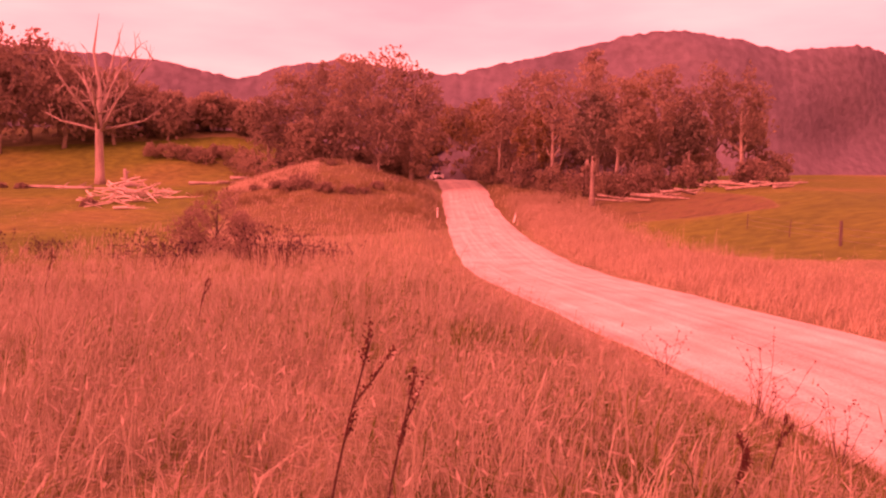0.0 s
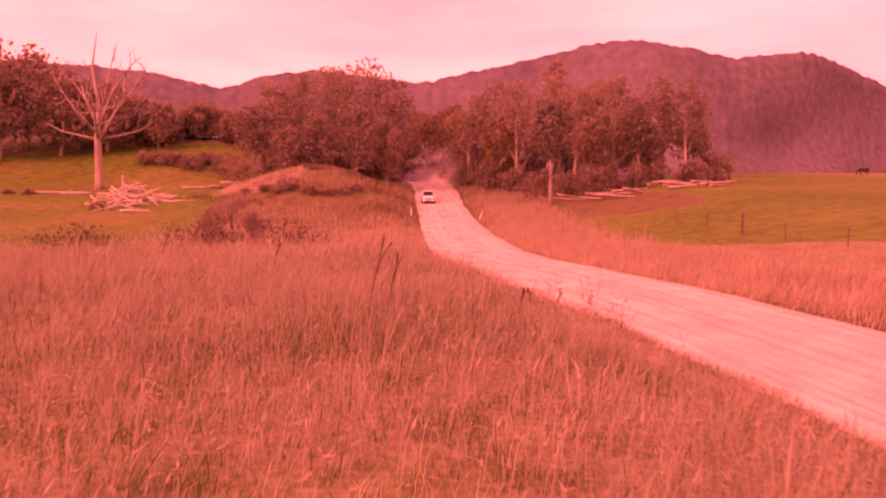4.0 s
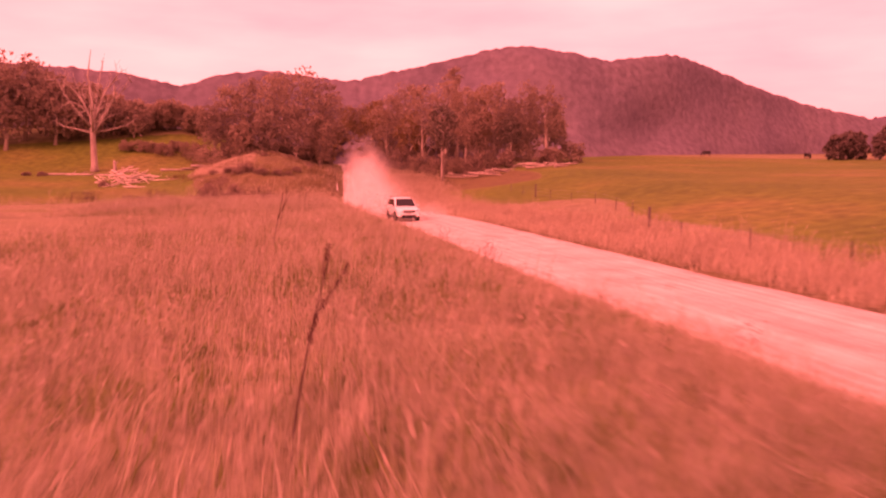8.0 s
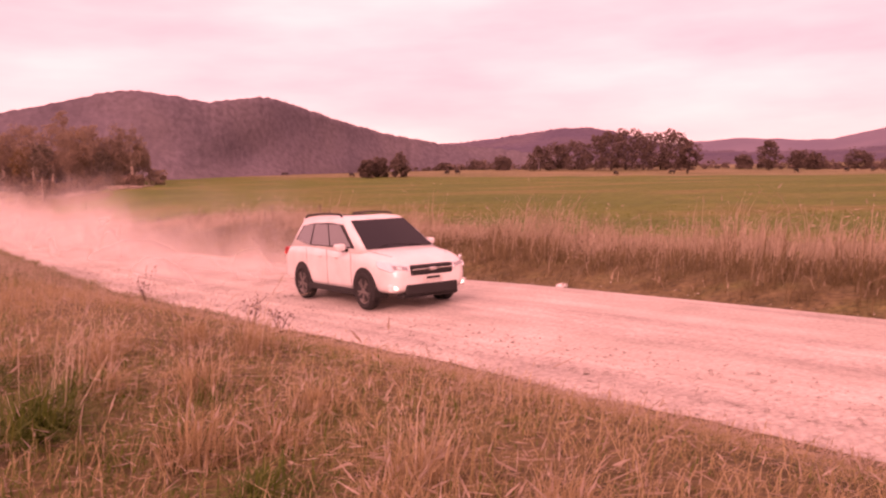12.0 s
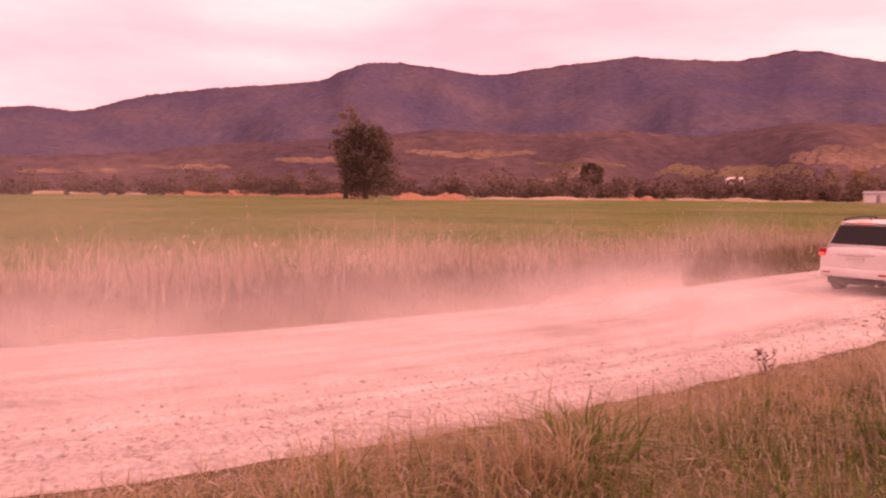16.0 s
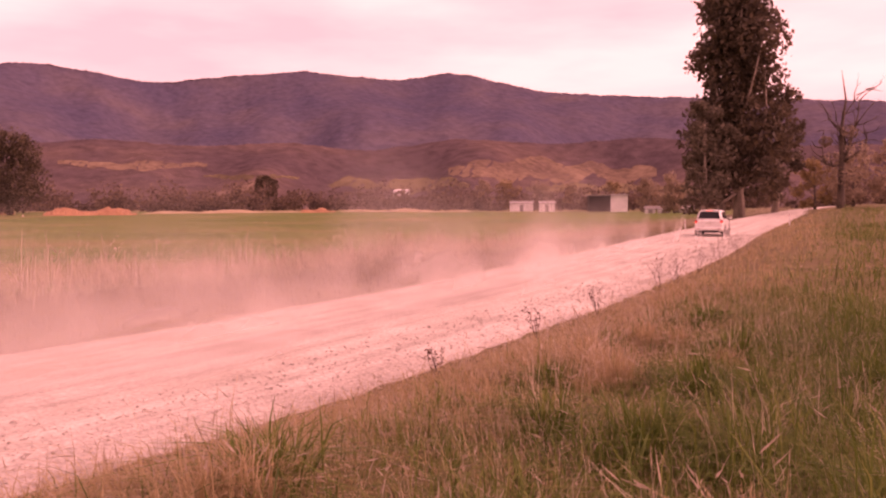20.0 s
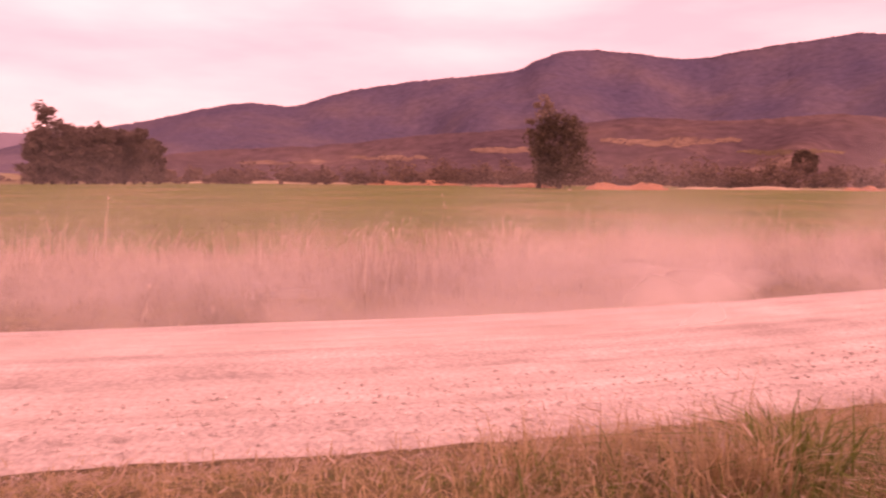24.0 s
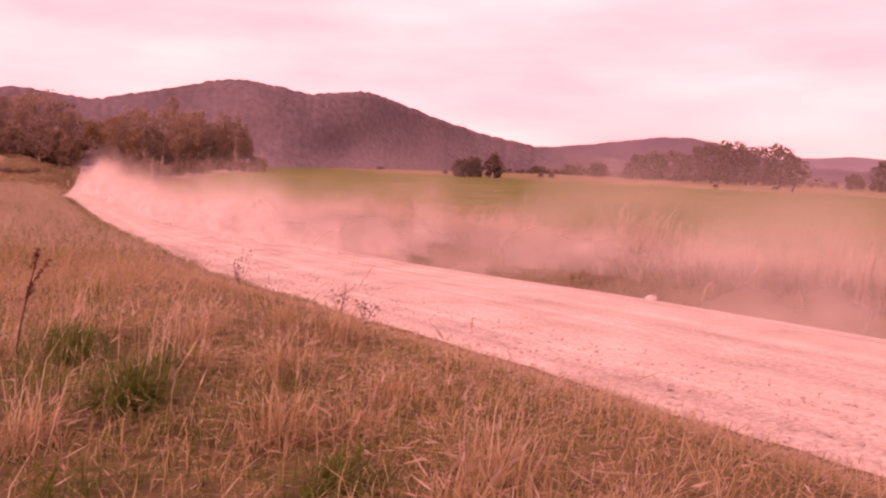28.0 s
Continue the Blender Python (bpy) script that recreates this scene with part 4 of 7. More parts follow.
for k, (az0, az1, lo, hi, mat) in enumerate([(101.5, 110.8, 2.65, 3.2, M_CLEAR), (127.5, 142.0, 1.9, 3.3, M_CLEAR), (119.0, 129.0, 1.2, 2.15, M_MEADOW), (92.4, 98.0, 2.1, 2.5, M_CLEAR), (110.5, 117.0, 2.0, 2.35, M_MEADOW),
                                             (133.0, 146.0, 0.9, 1.7, M_MEADOW), (84.0, 89.5, 1.5, 1.85, M_CLEAR), (76.0, 82.0, 1.1, 1.35, M_CLEAR)]):
    rg2 = np.random.default_rng(700 + k)
    n, m, vs = 40, 6, []
    wob = np.convolve(rg2.normal(0, 0.22, (n + 5)), np.ones(5) / 5, "valid"), np.convolve(rg2.normal(0, 0.22, (n + 5)), np.ones(5) / 5, "valid")
    for i in range(n + 1):
        u = i / n
        swell = math.sin(math.pi * (0.04 + 0.92 * u)) ** 0.5
        mid = (lo + hi) / 2 + (hi - lo) * wob[0][i] * 1.4
        for j in range(m + 1):
            e = radians(mid + (hi - lo) * swell * (0.5 + wob[1][i]) * (2 * j / m - 1) * 0.9)
            b = radians(az0 + (az1 - az0) * u)
            ray = Vector((math.sin(b) * math.cos(e), math.cos(b) * math.cos(e), math.sin(e)))
            hit = slopes.ray_cast(Vector((0, 0, 2.3)), ray)[0] or ray * 430
            vs.append(hit * 0.9985)
    a = (np.arange(n)[:, None] * (m + 1) + np.arange(m)[None]).ravel()
    tagged(new("hill_clearing", mesh_of("hill_clearing", np.array(vs), np.stack([a, a + m + 1, a + m + 2, a + 1], 1), (mat,), None, True)), "dry tawny clearing among the foothill trees" if mat is M_CLEAR else "olive paddock on the lower foothills", "clearing", "clearings on the foothills")
# a low line of scrub along the far side of the paddock
az = np.radians(rg.uniform(24, 66, 260))
dd = rg.uniform(352, 385, 260)
hh = np.clip(rg.gamma(3.0, 0.75, 260), 0.8, 5.0)
cz = height(dd * np.sin(az), dd * np.cos(az))
c = np.stack([dd * np.sin(az), dd * np.cos(az), cz + hh * 0.45], 1)
v, f = leaf_cloud(rg, c, hh * 0.8, 26, 0.7, 0.6)
tagged(new("far_scrub", mesh_of("far_scrub", v, f, (M_LEAF_HAZED,))), "low scrub along the far paddock fence", "scrub", kind="stuff")


# ---- dead trees and fallen timber ----
def bare_tree(name, x, y, h, label, seed, mat, spread=0.45, forks=6, lean=0.0):
    """A bleached leafless tree that forks again and again."""
    rg = np.random.default_rng(seed)
    t = thing(name, label, "dead tree")
    t.location = (x, y, ground_z(x, y) - 0.15)
    r0 = h * 0.026
    bm = bmesh.new()
    fork = Vector((lean * h, 0, h * 0.40))
    add_tube(bm, [(0, 0, -0.1), (0, 0, h * 0.06), fork * 0.5, fork, fork + Vector((0.01 * h, 0, h * 0.18)), fork + Vector((-0.02 * h, 0, h * 0.40)), fork + Vector((0.015 * h, 0, h * 0.62))],
             [r0 * 1.5, r0 * 1.1, r0 * 0.95, r0 * 0.8, r0 * 0.5, r0 * 0.3, r0 * 0.06], 8)
    part("trunk", bm, mat, t, soft=True)
    for k in range(forks):
        bm = bmesh.new()
        a = k * math.tau / forks + rg.uniform(-0.3, 0.3)
        start = fork * rg.uniform(0.75, 1.15)
        out = Vector((math.cos(a), math.sin(a) * 0.8, 0))
        length = h * rg.uniform(0.35, 0.62)
        tip = start + out * length * spread * rg.uniform(0.7, 1.2) + Vector((0, 0, length * rg.uniform(0.45, 0.95)))
        pts = limb_path(rg, start, tip, h * 0.05, 6)
        add_tube(bm, pts, [r0 * 0.40, r0 * 0.33, r0 * 0.26, r0 * 0.19, r0 * 0.12, r0 * 0.04], 6)
        for j in range(7):
            s = pts[1 + j % 5]
            d2 = Vector(rg.normal(0, 0.5, 3)) + out * 0.4 + Vector((0, 0, 0.75))
            e = s + d2.normalized() * length * rg.uniform(0.2, 0.42)
            q = limb_path(rg, s, e, h * 0.015, 4)
            add_tube(bm, q, [r0 * 0.2, r0 * 0.14, r0 * 0.09, r0 * 0.03], 5)
            e2 = q[2] + (d2.normalized() + Vector(rg.normal(0, 0.5, 3))).normalized() * length * 0.16
            add_tube(bm, [q[2], (q[2] + e2) / 2, e2], [r0 * 0.09, r0 * 0.06, r0 * 0.02], 4)
        part("branch", bm, mat, t, soft=True)
    return t


dead_gum = bare_tree("dead_tree", *bearing(-11.5, 219), 20.6, "bleached dead gum with bare forked branches on the green rise", 9, M_DEADWOOD, 0.58, 8)
for side, reach, rise in ((-1, 6.6, 1.6), (1, 7.8, 2.4)):
    bm = bmesh.new()
    add_tube(bm, [(0, 0, 6.8), (side * reach * 0.35, 0.2, 7.4), (side * reach * 0.7, 0.3, 7.6 + rise * 0.2), (side * reach, 0.2, 7.4 + rise)], [0.22, 0.16, 0.10, 0.03], 6)
    for f in (0.45, 0.65, 0.85):
        add_tube(bm, [(side * reach * f, 0.2, 7.5 + rise * f * 0.3), (side * reach * (f + 0.06), 0.1, 8.6 + rise * f)], [0.07, 0.015], 4)
    part("branch", bm, M_DEADWOOD, dead_gum, soft=True)
d2 = bare_tree("dead_tree", *bearing(153.5, 132), 20.0, "half-dead gum with bare crooked limbs by the road", 12, M_BARK_DARK, 0.36, 7)
for k, (c, r) in enumerate([((-2.6, 0.5, 8.6), 2.0), ((1.6, -0.4, 7.4), 1.6), ((-1.0, 0.2, 11.4), 1.3), ((0.9, 0.5, 4.5), 2.2), ((-1.6, 0.3, 5.4), 2.0), ((2.4, 0.2, 10.2), 1.0)]):
    v, f = leaf_cloud(np.random.default_rng(5 + k), np.array([c]), np.array([r]), 130, 0.26)
    ob = tagged(new("leaf_clump", mesh_of("leaf_clump", v, f, (M_LEAF_BROWN,))), kind="stuff")
    ob.parent = d2


def log(x, y, length, r, turn, label, mat, tilt=0.0, lift=0.0, seed=1):
    rg = np.random.default_rng(seed)
    bm = bmesh.new()
    pts = [Vector((s * length, rg.normal(0, 0.03) * length, 0)) for s in np.linspace(-0.5, 0.5, 6)]
    add_tube(bm, pts, [r * q for q in (1.0, 0.95, 0.85, 0.75, 0.6, 0.35)], 7)
    for s in (0.1, 0.3):
        e = Vector((s * length + length * 0.12, rg.choice([-1, 1]) * length * 0.13, length * 0.07))
        add_tube(bm, [Vector((s * length, 0, 0)), e], [r * 0.4, r * 0.15], 5)
    ob = part("fallen_log", bm, mat, None, soft=True)
    ob.matrix_world = pose(x, y, ground_z(x, y) + r * 0.55 + lift, 0, tilt, turn)
    return tagged(ob, label, "log", "fallen timber")


M_PALEWOOD = material("pale_split_wood", [(0.3, (0.44, 0.36, 0.30)), (0.7, (0.66, 0.56, 0.49))], scale=1.2, fine=0.2, fine_scale=14.0, bump=0.5, bump_scale=12.0, stretch=(1, 1, 0.2))
rg = np.random.default_rng(61)
bx, by = bearing(-9.9, 201)
for k in range(90):   # a heap of pale split timber on the slope
    hx, hy = rg.normal(0, 2.0), rg.normal(0, 3.2)
    log(bx + hx, by + hy, rg.uniform(1.4, 3.6), rg.uniform(0.05, 0.13), rg.uniform(-60, 60) + (90 if rg.random() < 0.25 else 0), "pale bleached timber in a heap on the slope", M_PALEWOOD,
        rg.uniform(-24, 24), rg.uniform(0, 2.2) * math.exp(-(hx / 2.6)**2 - (hy / 4)**2), 600 + k)
for k, (az, d, n, turn) in enumerate([(-12.6, 214, 7.5, 8), (-12.0, 212, 5.0, -14), (-10.7, 209, 5.5, -25), (-10.3, 214, 3.5, 50), (-8.0, 216, 5.0, 10), (-7.2, 214, 4.0, 30), (-6.5, 214, 6.0, 4)]):
    log(*bearing(az, d), n, 0.22, turn, "weathered fallen log in the grass", M_DEADWOOD, 0, 0, 650 + k)
for k in range(26):   # fallen branches at the foot of the eastern wood
    a = rg.uniform(4.8, 11.6)
    log(*bearing(a, rg.uniform(198, 208)), rg.uniform(2.5, 6.0), rg.uniform(0.10, 0.2), rg.uniform(-40, 40), "grey fallen branch below the gum wood", M_BARK, rg.uniform(-8, 8), rg.uniform(0, 0.4), 700 + k)
bm = bmesh.new()
add_tube(bm, [(0, 0, -0.3), (0.05, 0, 0.8), (0, 0.05, 1.7), (-0.1, 0, 2.1)], [0.34, 0.27, 0.25, 0.12], 8)
add_tube(bm, [(0, 0, 1.3), (0.5, 0, 1.75)], [0.14, 0.08], 6)
ob = part("tree_stump", bm, M_DEADWOOD, None, soft=True)
x, y = bearing(-10.63, 216)
ob.location = (x, y, ground_z(x, y))
tagged(ob, "tall broken pale stump beside the dead tree", "stump")


# ---- grass ----
def grass(name, x, y, h, w, mat, label, seed, bend=0.35, heads=0.0, head_mat=None, lift=0.0, kind="stuff", group="", plume=1.0):
    """Curved tapering blades at the given spots; heads: the share that carry a seed head."""
    rg = np.random.default_rng(seed)
    n = len(x)
    z = height(x, y) - 0.03 + lift
    a = rg.uniform(0, math.tau, n)
    lean = rg.beta(1.6, 1.6, n) * 1.15 * bend * h
    wind = np.array([0.16, -0.05])
    dx, dy = np.cos(a) * lean + wind[0] * h, np.sin(a) * lean + wind[1] * h
    px, py = -np.sin(a) * w * 0.5, np.cos(a) * w * 0.5
    p0 = np.stack([x, y, z], 1)
    side = np.stack([px, py, 0 * px], 1)
    sag = np.clip(np.hypot(dx, dy) / h, 0, 1.4)
    mid = p0 + np.stack([dx * 0.34, dy * 0.34, h * (0.60 - 0.10 * sag)], 1)
    tip = p0 + np.stack([dx, dy, h * (1 - 0.45 * sag)], 1)
    v = np.stack([p0 - side, p0 + side, mid - side * 0.8, mid + side * 0.8, tip], 1).reshape(-1, 3)
    k = np.arange(n) * 5
    f = np.concatenate([np.stack([k, k + 1, k + 3], 1), np.stack([k, k + 3, k + 2], 1), np.stack([k + 2, k + 3, k + 4], 1)])
    mi = np.zeros(len(f), int)
    mats = [mat]
    if heads:
        pick = np.where(rg.random(n) < heads)[0]
        t, d = tip[pick], (tip - mid)[pick]
        d = d / np.linalg.norm(d, axis=1)[:, None]
        s = np.stack([-d[:, 1], d[:, 0], 0 * d[:, 0]], 1) + rg.normal(0, 0.4, d.shape)
        s = s / (np.linalg.norm(s, axis=1)[:, None] + 1e-9)
        hl, hw = rg.uniform(0.05, 0.13, len(pick))[:, None], rg.uniform(0.5, 1.1, len(pick))[:, None] * (w[pick][:, None] if np.ndim(w) else w) * 0.9 * plume
        v2 = np.stack([t - d * hl * 0.4, t + s * hw, t + d * hl, t - s * hw], 1).reshape(-1, 3)
        k2 = np.arange(len(pick)) * 4 + len(v)
        f2 = np.concatenate([np.stack([k2, k2 + 1, k2 + 2], 1), np.stack([k2, k2 + 2, k2 + 3], 1)])
        mi = np.concatenate([mi, np.ones(len(f2), int)])
        v, f = np.vstack([v, v2]), np.vstack([f, f2])
        mats.append(head_mat or mat)
    return tagged(new(name, mesh_of(name, v, f, mats, mi)), label, "grass", group, kind)


TUFT = [1.0]   # how lush each tuft of the last scatter is


def scatter(rg, n, x0, x1, y0, y1, tuft=0.0, per=1):
    """Random spots in a rectangle, gathered in tufts."""
    c = np.stack([rg.uniform(x0, x1, n), rg.uniform(y0, y1, n)], 1)
    size = rg.gamma(5.0, 0.2, n)
    if per > 1:
        c = np.repeat(c, per, 0) + rg.normal(0, tuft, (n * per, 2))
        size = np.repeat(size, per)
    TUFT[:] = [size]
    return c[:, 0], c[:, 1]


M_HEAD = material("seed_heads", [(0.15, (0.32, 0.22, 0.16)), (0.5, (0.46, 0.36, 0.275)), (0.85, (0.58, 0.48, 0.39))], scale=0.6, per="island", rough=0.8, thin=0.42)
M_STRAW = material("straw_blades", [(0.1, (0.21, 0.18, 0.105)), (0.5, (0.375, 0.325, 0.23)), (0.9, (0.52, 0.465, 0.36))], scale=0.6, per="island", rough=0.75, thin=0.42)
M_PALE = material("pale_dry_stalks", [(0.1, (0.40, 0.31, 0.21)), (0.5, (0.55, 0.44, 0.325)), (0.9, (0.67, 0.57, 0.44))], scale=0.6, per="island", rough=0.75, thin=0.42)
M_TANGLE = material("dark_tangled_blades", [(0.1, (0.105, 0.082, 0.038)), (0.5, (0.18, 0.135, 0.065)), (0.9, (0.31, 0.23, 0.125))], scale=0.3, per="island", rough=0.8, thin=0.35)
M_VERGE = material("tall_verge_blades", [(0.1, (0.23, 0.185, 0.115)), (0.5, (0.42, 0.34, 0.238)), (0.9, (0.56, 0.465, 0.345))], scale=0.12, per="island", rough=0.8, thin=0.42)
rg = np.random.default_rng(70)


def off_road(x, y, lo, hi=1e9, side=-1):
    d, _ = near_road(x, y)
    return (d * side > lo) & (d * side < hi)


# the west verge, far up the road to the bend: (x0, x1, y0, y1, tufts, blades a tuft)
# blades stand closer where the eye passes near
STRIPS = [(-22, 1.0, 113, 130, 8500, 11), (-32, 0.5, 129, 152, 4800, 7), (-42, 0, 150, 196, 2600, 5), (-17, 3, 55, 114, 13500, 8), (-13, 4.5, 20, 55, 6500, 8), (-9, 6.5, 4, 22, 9000, 9), (-4, 9.5, -4.5, 9, 10500, 9)]
for k, (x0, x1, y0, y1, n, per) in enumerate(STRIPS):
    x, y = scatter(rg, n, x0, x1, y0, y1, 0.13, per)
    ok = off_road(x, y, 3.1 + 0.5 * rg.random(len(x)))
    ok &= ~((x < -20) & (y > 70) & (rg.random(len(x)) < 0.75))
    x, y, lushness = x[ok], y[ok], TUFT[0][ok]
    d, _ = near_road(x, y)
    patch = 0.5 + 0.5 * wave(x, y, 3.1, 0.7)
    h = rg.uniform(0.28, 0.80, len(x)) * lushness * (0.55 + 0.6 * patch) * np.clip((-d - 2.9) / 5.0, 0.2, 1.0)
    h = h * np.interp(y, [0, 12, 24, 60], [0.36, 0.46, 0.8, 1.0]) * np.where(y < 30, np.clip((-d - 2.2) / 3.0, 0.45, 1.0), 1.0)
    h = np.where(y < 30, np.minimum(h, (0.14 + 0.06 * np.maximum(-d - 3, 0)) * (0.45 + 0.55 * lushness)), h)
    h = np.maximum(h, 0.07 + 0.05 * rg.random(len(x)))
    far = y > 90
    wd = rg.uniform(0.005, 0.011, len(x)) * np.where(far, 1.3, 1.5 if k < 5 else 0.8)
    green = (rg.random(len(x)) < np.clip(np.interp(y, [0, 25, 55], [0.34, 0.34, 0.34]) + 0.48 * wave(x, y, 4.0, 2.0), 0.04, 0.95))
    grass("dry_grass", x[~green], y[~green], h[~green], wd[~green], M_BLADE_WARM if k == 5 else M_BLADE_OLD if k > 4 else M_BLADE_DRY if k % 2 else M_STRAW, "dry straw-coloured grass on the west verge", 80 + k, 1.75 if k > 4 else 1.3 if k in (0, 3) else 0.9, 0.4, M_HEAD)
    grass("green_grass", x[green], y[green], h[green] * 0.62, wd[green] * 1.2, M_BLADE_GREEN if k > 4 or k in (0, 3) else M_BLADE_OLIVE, "green tussocks among the dry grass", 90 + k, 1.6)
# lush tussocks and dry stalks south-east of the bend
for k, (x0, x1, y0, y1, n, per) in enumerate([(0.3, 16, -14, -0.3, 10000, 9), (6, 34, -48, -12, 5200, 6), (20, 80, -118, -44, 3600, 5)]):
    x, y = scatter(rg, n, x0, x1, y0, y1, 0.14, per)
    d, _ = near_road(x, y)
    ok = (d < -3.15 - 0.4 * rg.random(len(x))) & (d > -26)
    x, y, d, lushness = x[ok], y[ok], d[ok], TUFT[0][ok]
    patch = 0.5 + 0.5 * wave(x, y, 2.6, 1.7)
    lush = smooth(5.6, 8.8, -d)
    h = rg.uniform(0.25, 0.72, len(x)) * lushness * (0.5 + 0.7 * patch) * np.clip((-d - 2.4) / 2.6, 0.4, 1.15)
    h = h * (0.5, 0.7, 1.0)[k] * (np.clip((-d - 2.0) / 2.6, 0.5, 1.0) if k < 2 else 1.0)
    h = np.minimum(h, (0.19 + 0.085 * np.maximum(-d - 3, 0)) * (0.4 + 0.6 * lushness) if k < 2 else h)
    h = np.maximum(h, 0.08 + 0.05 * rg.random(len(x)))
    lush = lush * np.clip(0.35 + 1.1 * patch, 0, 1)
    green = rg.random(len(x)) < 0.16 + 0.80 * lush
    h = h * np.where(green, 0.75 + 0.5 * lush, 1.0 - 0.35 * lush)
    wd = rg.uniform(0.005, 0.010, len(x)) * (0.85 + 0.7 * k)
    grass("dry_grass", x[~green], y[~green], h[~green], wd[~green], M_BLADE_WARM, "dry grass with pale seed heads by the road", 110 + k, 1.65, 0.35, M_HEAD)
    grass("green_grass", x[green], y[green], h[green], wd[green] * 1.25, M_BLADE_GREEN, "lush green tussocks beside the road", 120 + k, 1.9)
# arching green tussocks and thin pale stalks close to the bend
for k, (x0, x1, y0, y1, n, dmin, tall) in enumerate([(1.5, 15, -13, -1.2, 1300, 5.9, 1.0), (-6.5, 3.5, 2.0, 13, 150, 7.4, 0.72)]):
    x, y = scatter(rg, n, x0, x1, y0, y1, 0.08, 26)
    d, _ = near_road(x, y)
    ok = (-d > dmin) & (np.hypot(x, y) > 1.6)
    x, y, d, size = x[ok], y[ok], d[ok], TUFT[0][ok]
    h = rg.uniform(0.34, 0.72, len(x)) * np.minimum(size, 1.6) * tall * np.clip((-d - 5.5) / 3.5, 0.4, 1.7)
    grass("green_tussock", x, y, h, rg.uniform(0.006, 0.011, len(x)), M_BLADE_GREEN, "dark green arching tussock grass near the road bend", 125 + k, 1.6)
    x, y = scatter(rg, n * 5, x0, x1, y0, y1, 0.06, 4)
    d, _ = near_road(x, y)
    ok = (-d > dmin - 1.0) & (np.hypot(x, y) > 1.6) & (rg.random(len(x)) < np.clip((0.5, 0.55)[k] + 0.5 * wave(x, y, 1.3, 0.6), 0.05, 0.9) * np.where(-d > 9.5, 0.6, 1.0))
    x, y, d = x[ok], y[ok], d[ok]
    grass("pale_stalks", x, y, rg.uniform(0.28, 0.58, len(x)) * tall * np.clip((-d - 5.0) / 3, 0.5, 1), rg.uniform(0.0025, 0.005, len(x)), M_PALE, "thin pale dry stalks with drooping heads", 127 + k, 1.1, 0.8, M_HEAD)
# big single tussocks by the bend, arching green ones and dry ones with pale stems
for k in range(120):
    if k % 3:
        cx0, cy0 = rg.uniform(1.6, 9.5), rg.uniform(-10.0, -1.2)
    else:
        cx0, cy0 = rg.uniform(-4.5, 2.6), rg.uniform(2.6, 8.5)
    d, _ = near_road(cx0, cy0)
    if d[0] > -6.2 or math.hypot(cx0, cy0) < 2.2:
        continue
    n = 190
    x, y = cx0 + rg.normal(0, 0.085, n), cy0 + rg.normal(0, 0.085, n)
    size = rg.uniform(0.40, 0.72) * (1.0 if k % 3 else 0.8)
    if rg.random() < ((0.85 if d[0] < -7.2 else 0.3) if k % 3 else 0.5 * (d[0] < -8.0)):
        grass("grass_tussock", x, y, rg.uniform(0.6, 1.15, n) * size, rg.uniform(0.008, 0.015, n), M_BLADE_GREEN, "lush green grass tussock with arching blades", 900 + k, 1.75, kind="", group="tussocks by the bend")
    else:
        grass("grass_tussock", x, y, rg.uniform(0.6, 1.2, n) * size * 0.8, rg.uniform(0.005, 0.010, n), M_BLADE_WARM, "dry straw-pale grass tussock with drooping heads", 900 + k, 1.35, 0.35, M_HEAD, kind="", group="tussocks by the bend")
    if k % 4 in (1, 2):
        n = 16
        grass("seed_stalks", cx0 + rg.normal(0, 0.10, n), cy0 + rg.normal(0, 0.10, n), rg.uniform(0.65, 1.0, n), rg.uniform(0.004, 0.006, n), M_PALE, "long pale arching seed stalks above the tussocks", 1100 + k, 1.0, 0.95, M_HEAD, plume=1.8)
# the same up the verge: arching dry tussocks and stalks with feathery heads over olive green pockets
def verge_spots(n, per, tuft, wide, y0, y1):
    """Tufts within a strip of the verge that keeps some metres off the road."""
    y = rg.uniform(y0, y1, n)
    x = np.interp(y, [0, 15, 33, 66, 84, 112, 130], [-1.5, -3.0, -5.0, -7.0, -7.6, -6.8, -6.0]) + rg.uniform(-wide, wide, n)
    size = np.repeat(rg.gamma(5.0, 0.2, n), per)
    x, y = np.repeat(x, per) + rg.normal(0, tuft, n * per), np.repeat(y, per) + rg.normal(0, tuft, n * per)
    ok = off_road(x, y, 3.9)
    return x[ok], y[ok], size[ok]


x, y, size = verge_spots(3400, 22, 0.11, 6.5, 30, 124)
keep = wave(x, y, 1.7, 0.4) > -0.08
grass("green_tussock", x[keep], y[keep], rg.uniform(0.20, 0.48, keep.sum()) * np.minimum(size[keep], 1.5), rg.uniform(0.006, 0.012, keep.sum()), M_BLADE_GREEN, "olive green tussock grass up the verge", 135, 1.5)
x, y, size = verge_spots(9000, 15, 0.10, 6.5, 30, 126)
keep = wave(x, y, 1.7, 0.4) < 0.22 + 0.3 * wave(x, y, 0.6, 1.1)
grass("dry_tussock", x[keep], y[keep], rg.uniform(0.25, 0.62, keep.sum()) * np.clip(size[keep], 0.5, 1.5) * np.clip((-near_road(x[keep], y[keep])[0] - 2.6) / 4.5, 0.3, 1.0), rg.uniform(0.004, 0.010, keep.sum()), M_STRAW, "arching straw-coloured tussock grass up the verge", 137, 1.45, 0.35, M_HEAD, plume=1.5)
x, y, size = verge_spots(6500, 4, 0.07, 7.0, 20, 128)
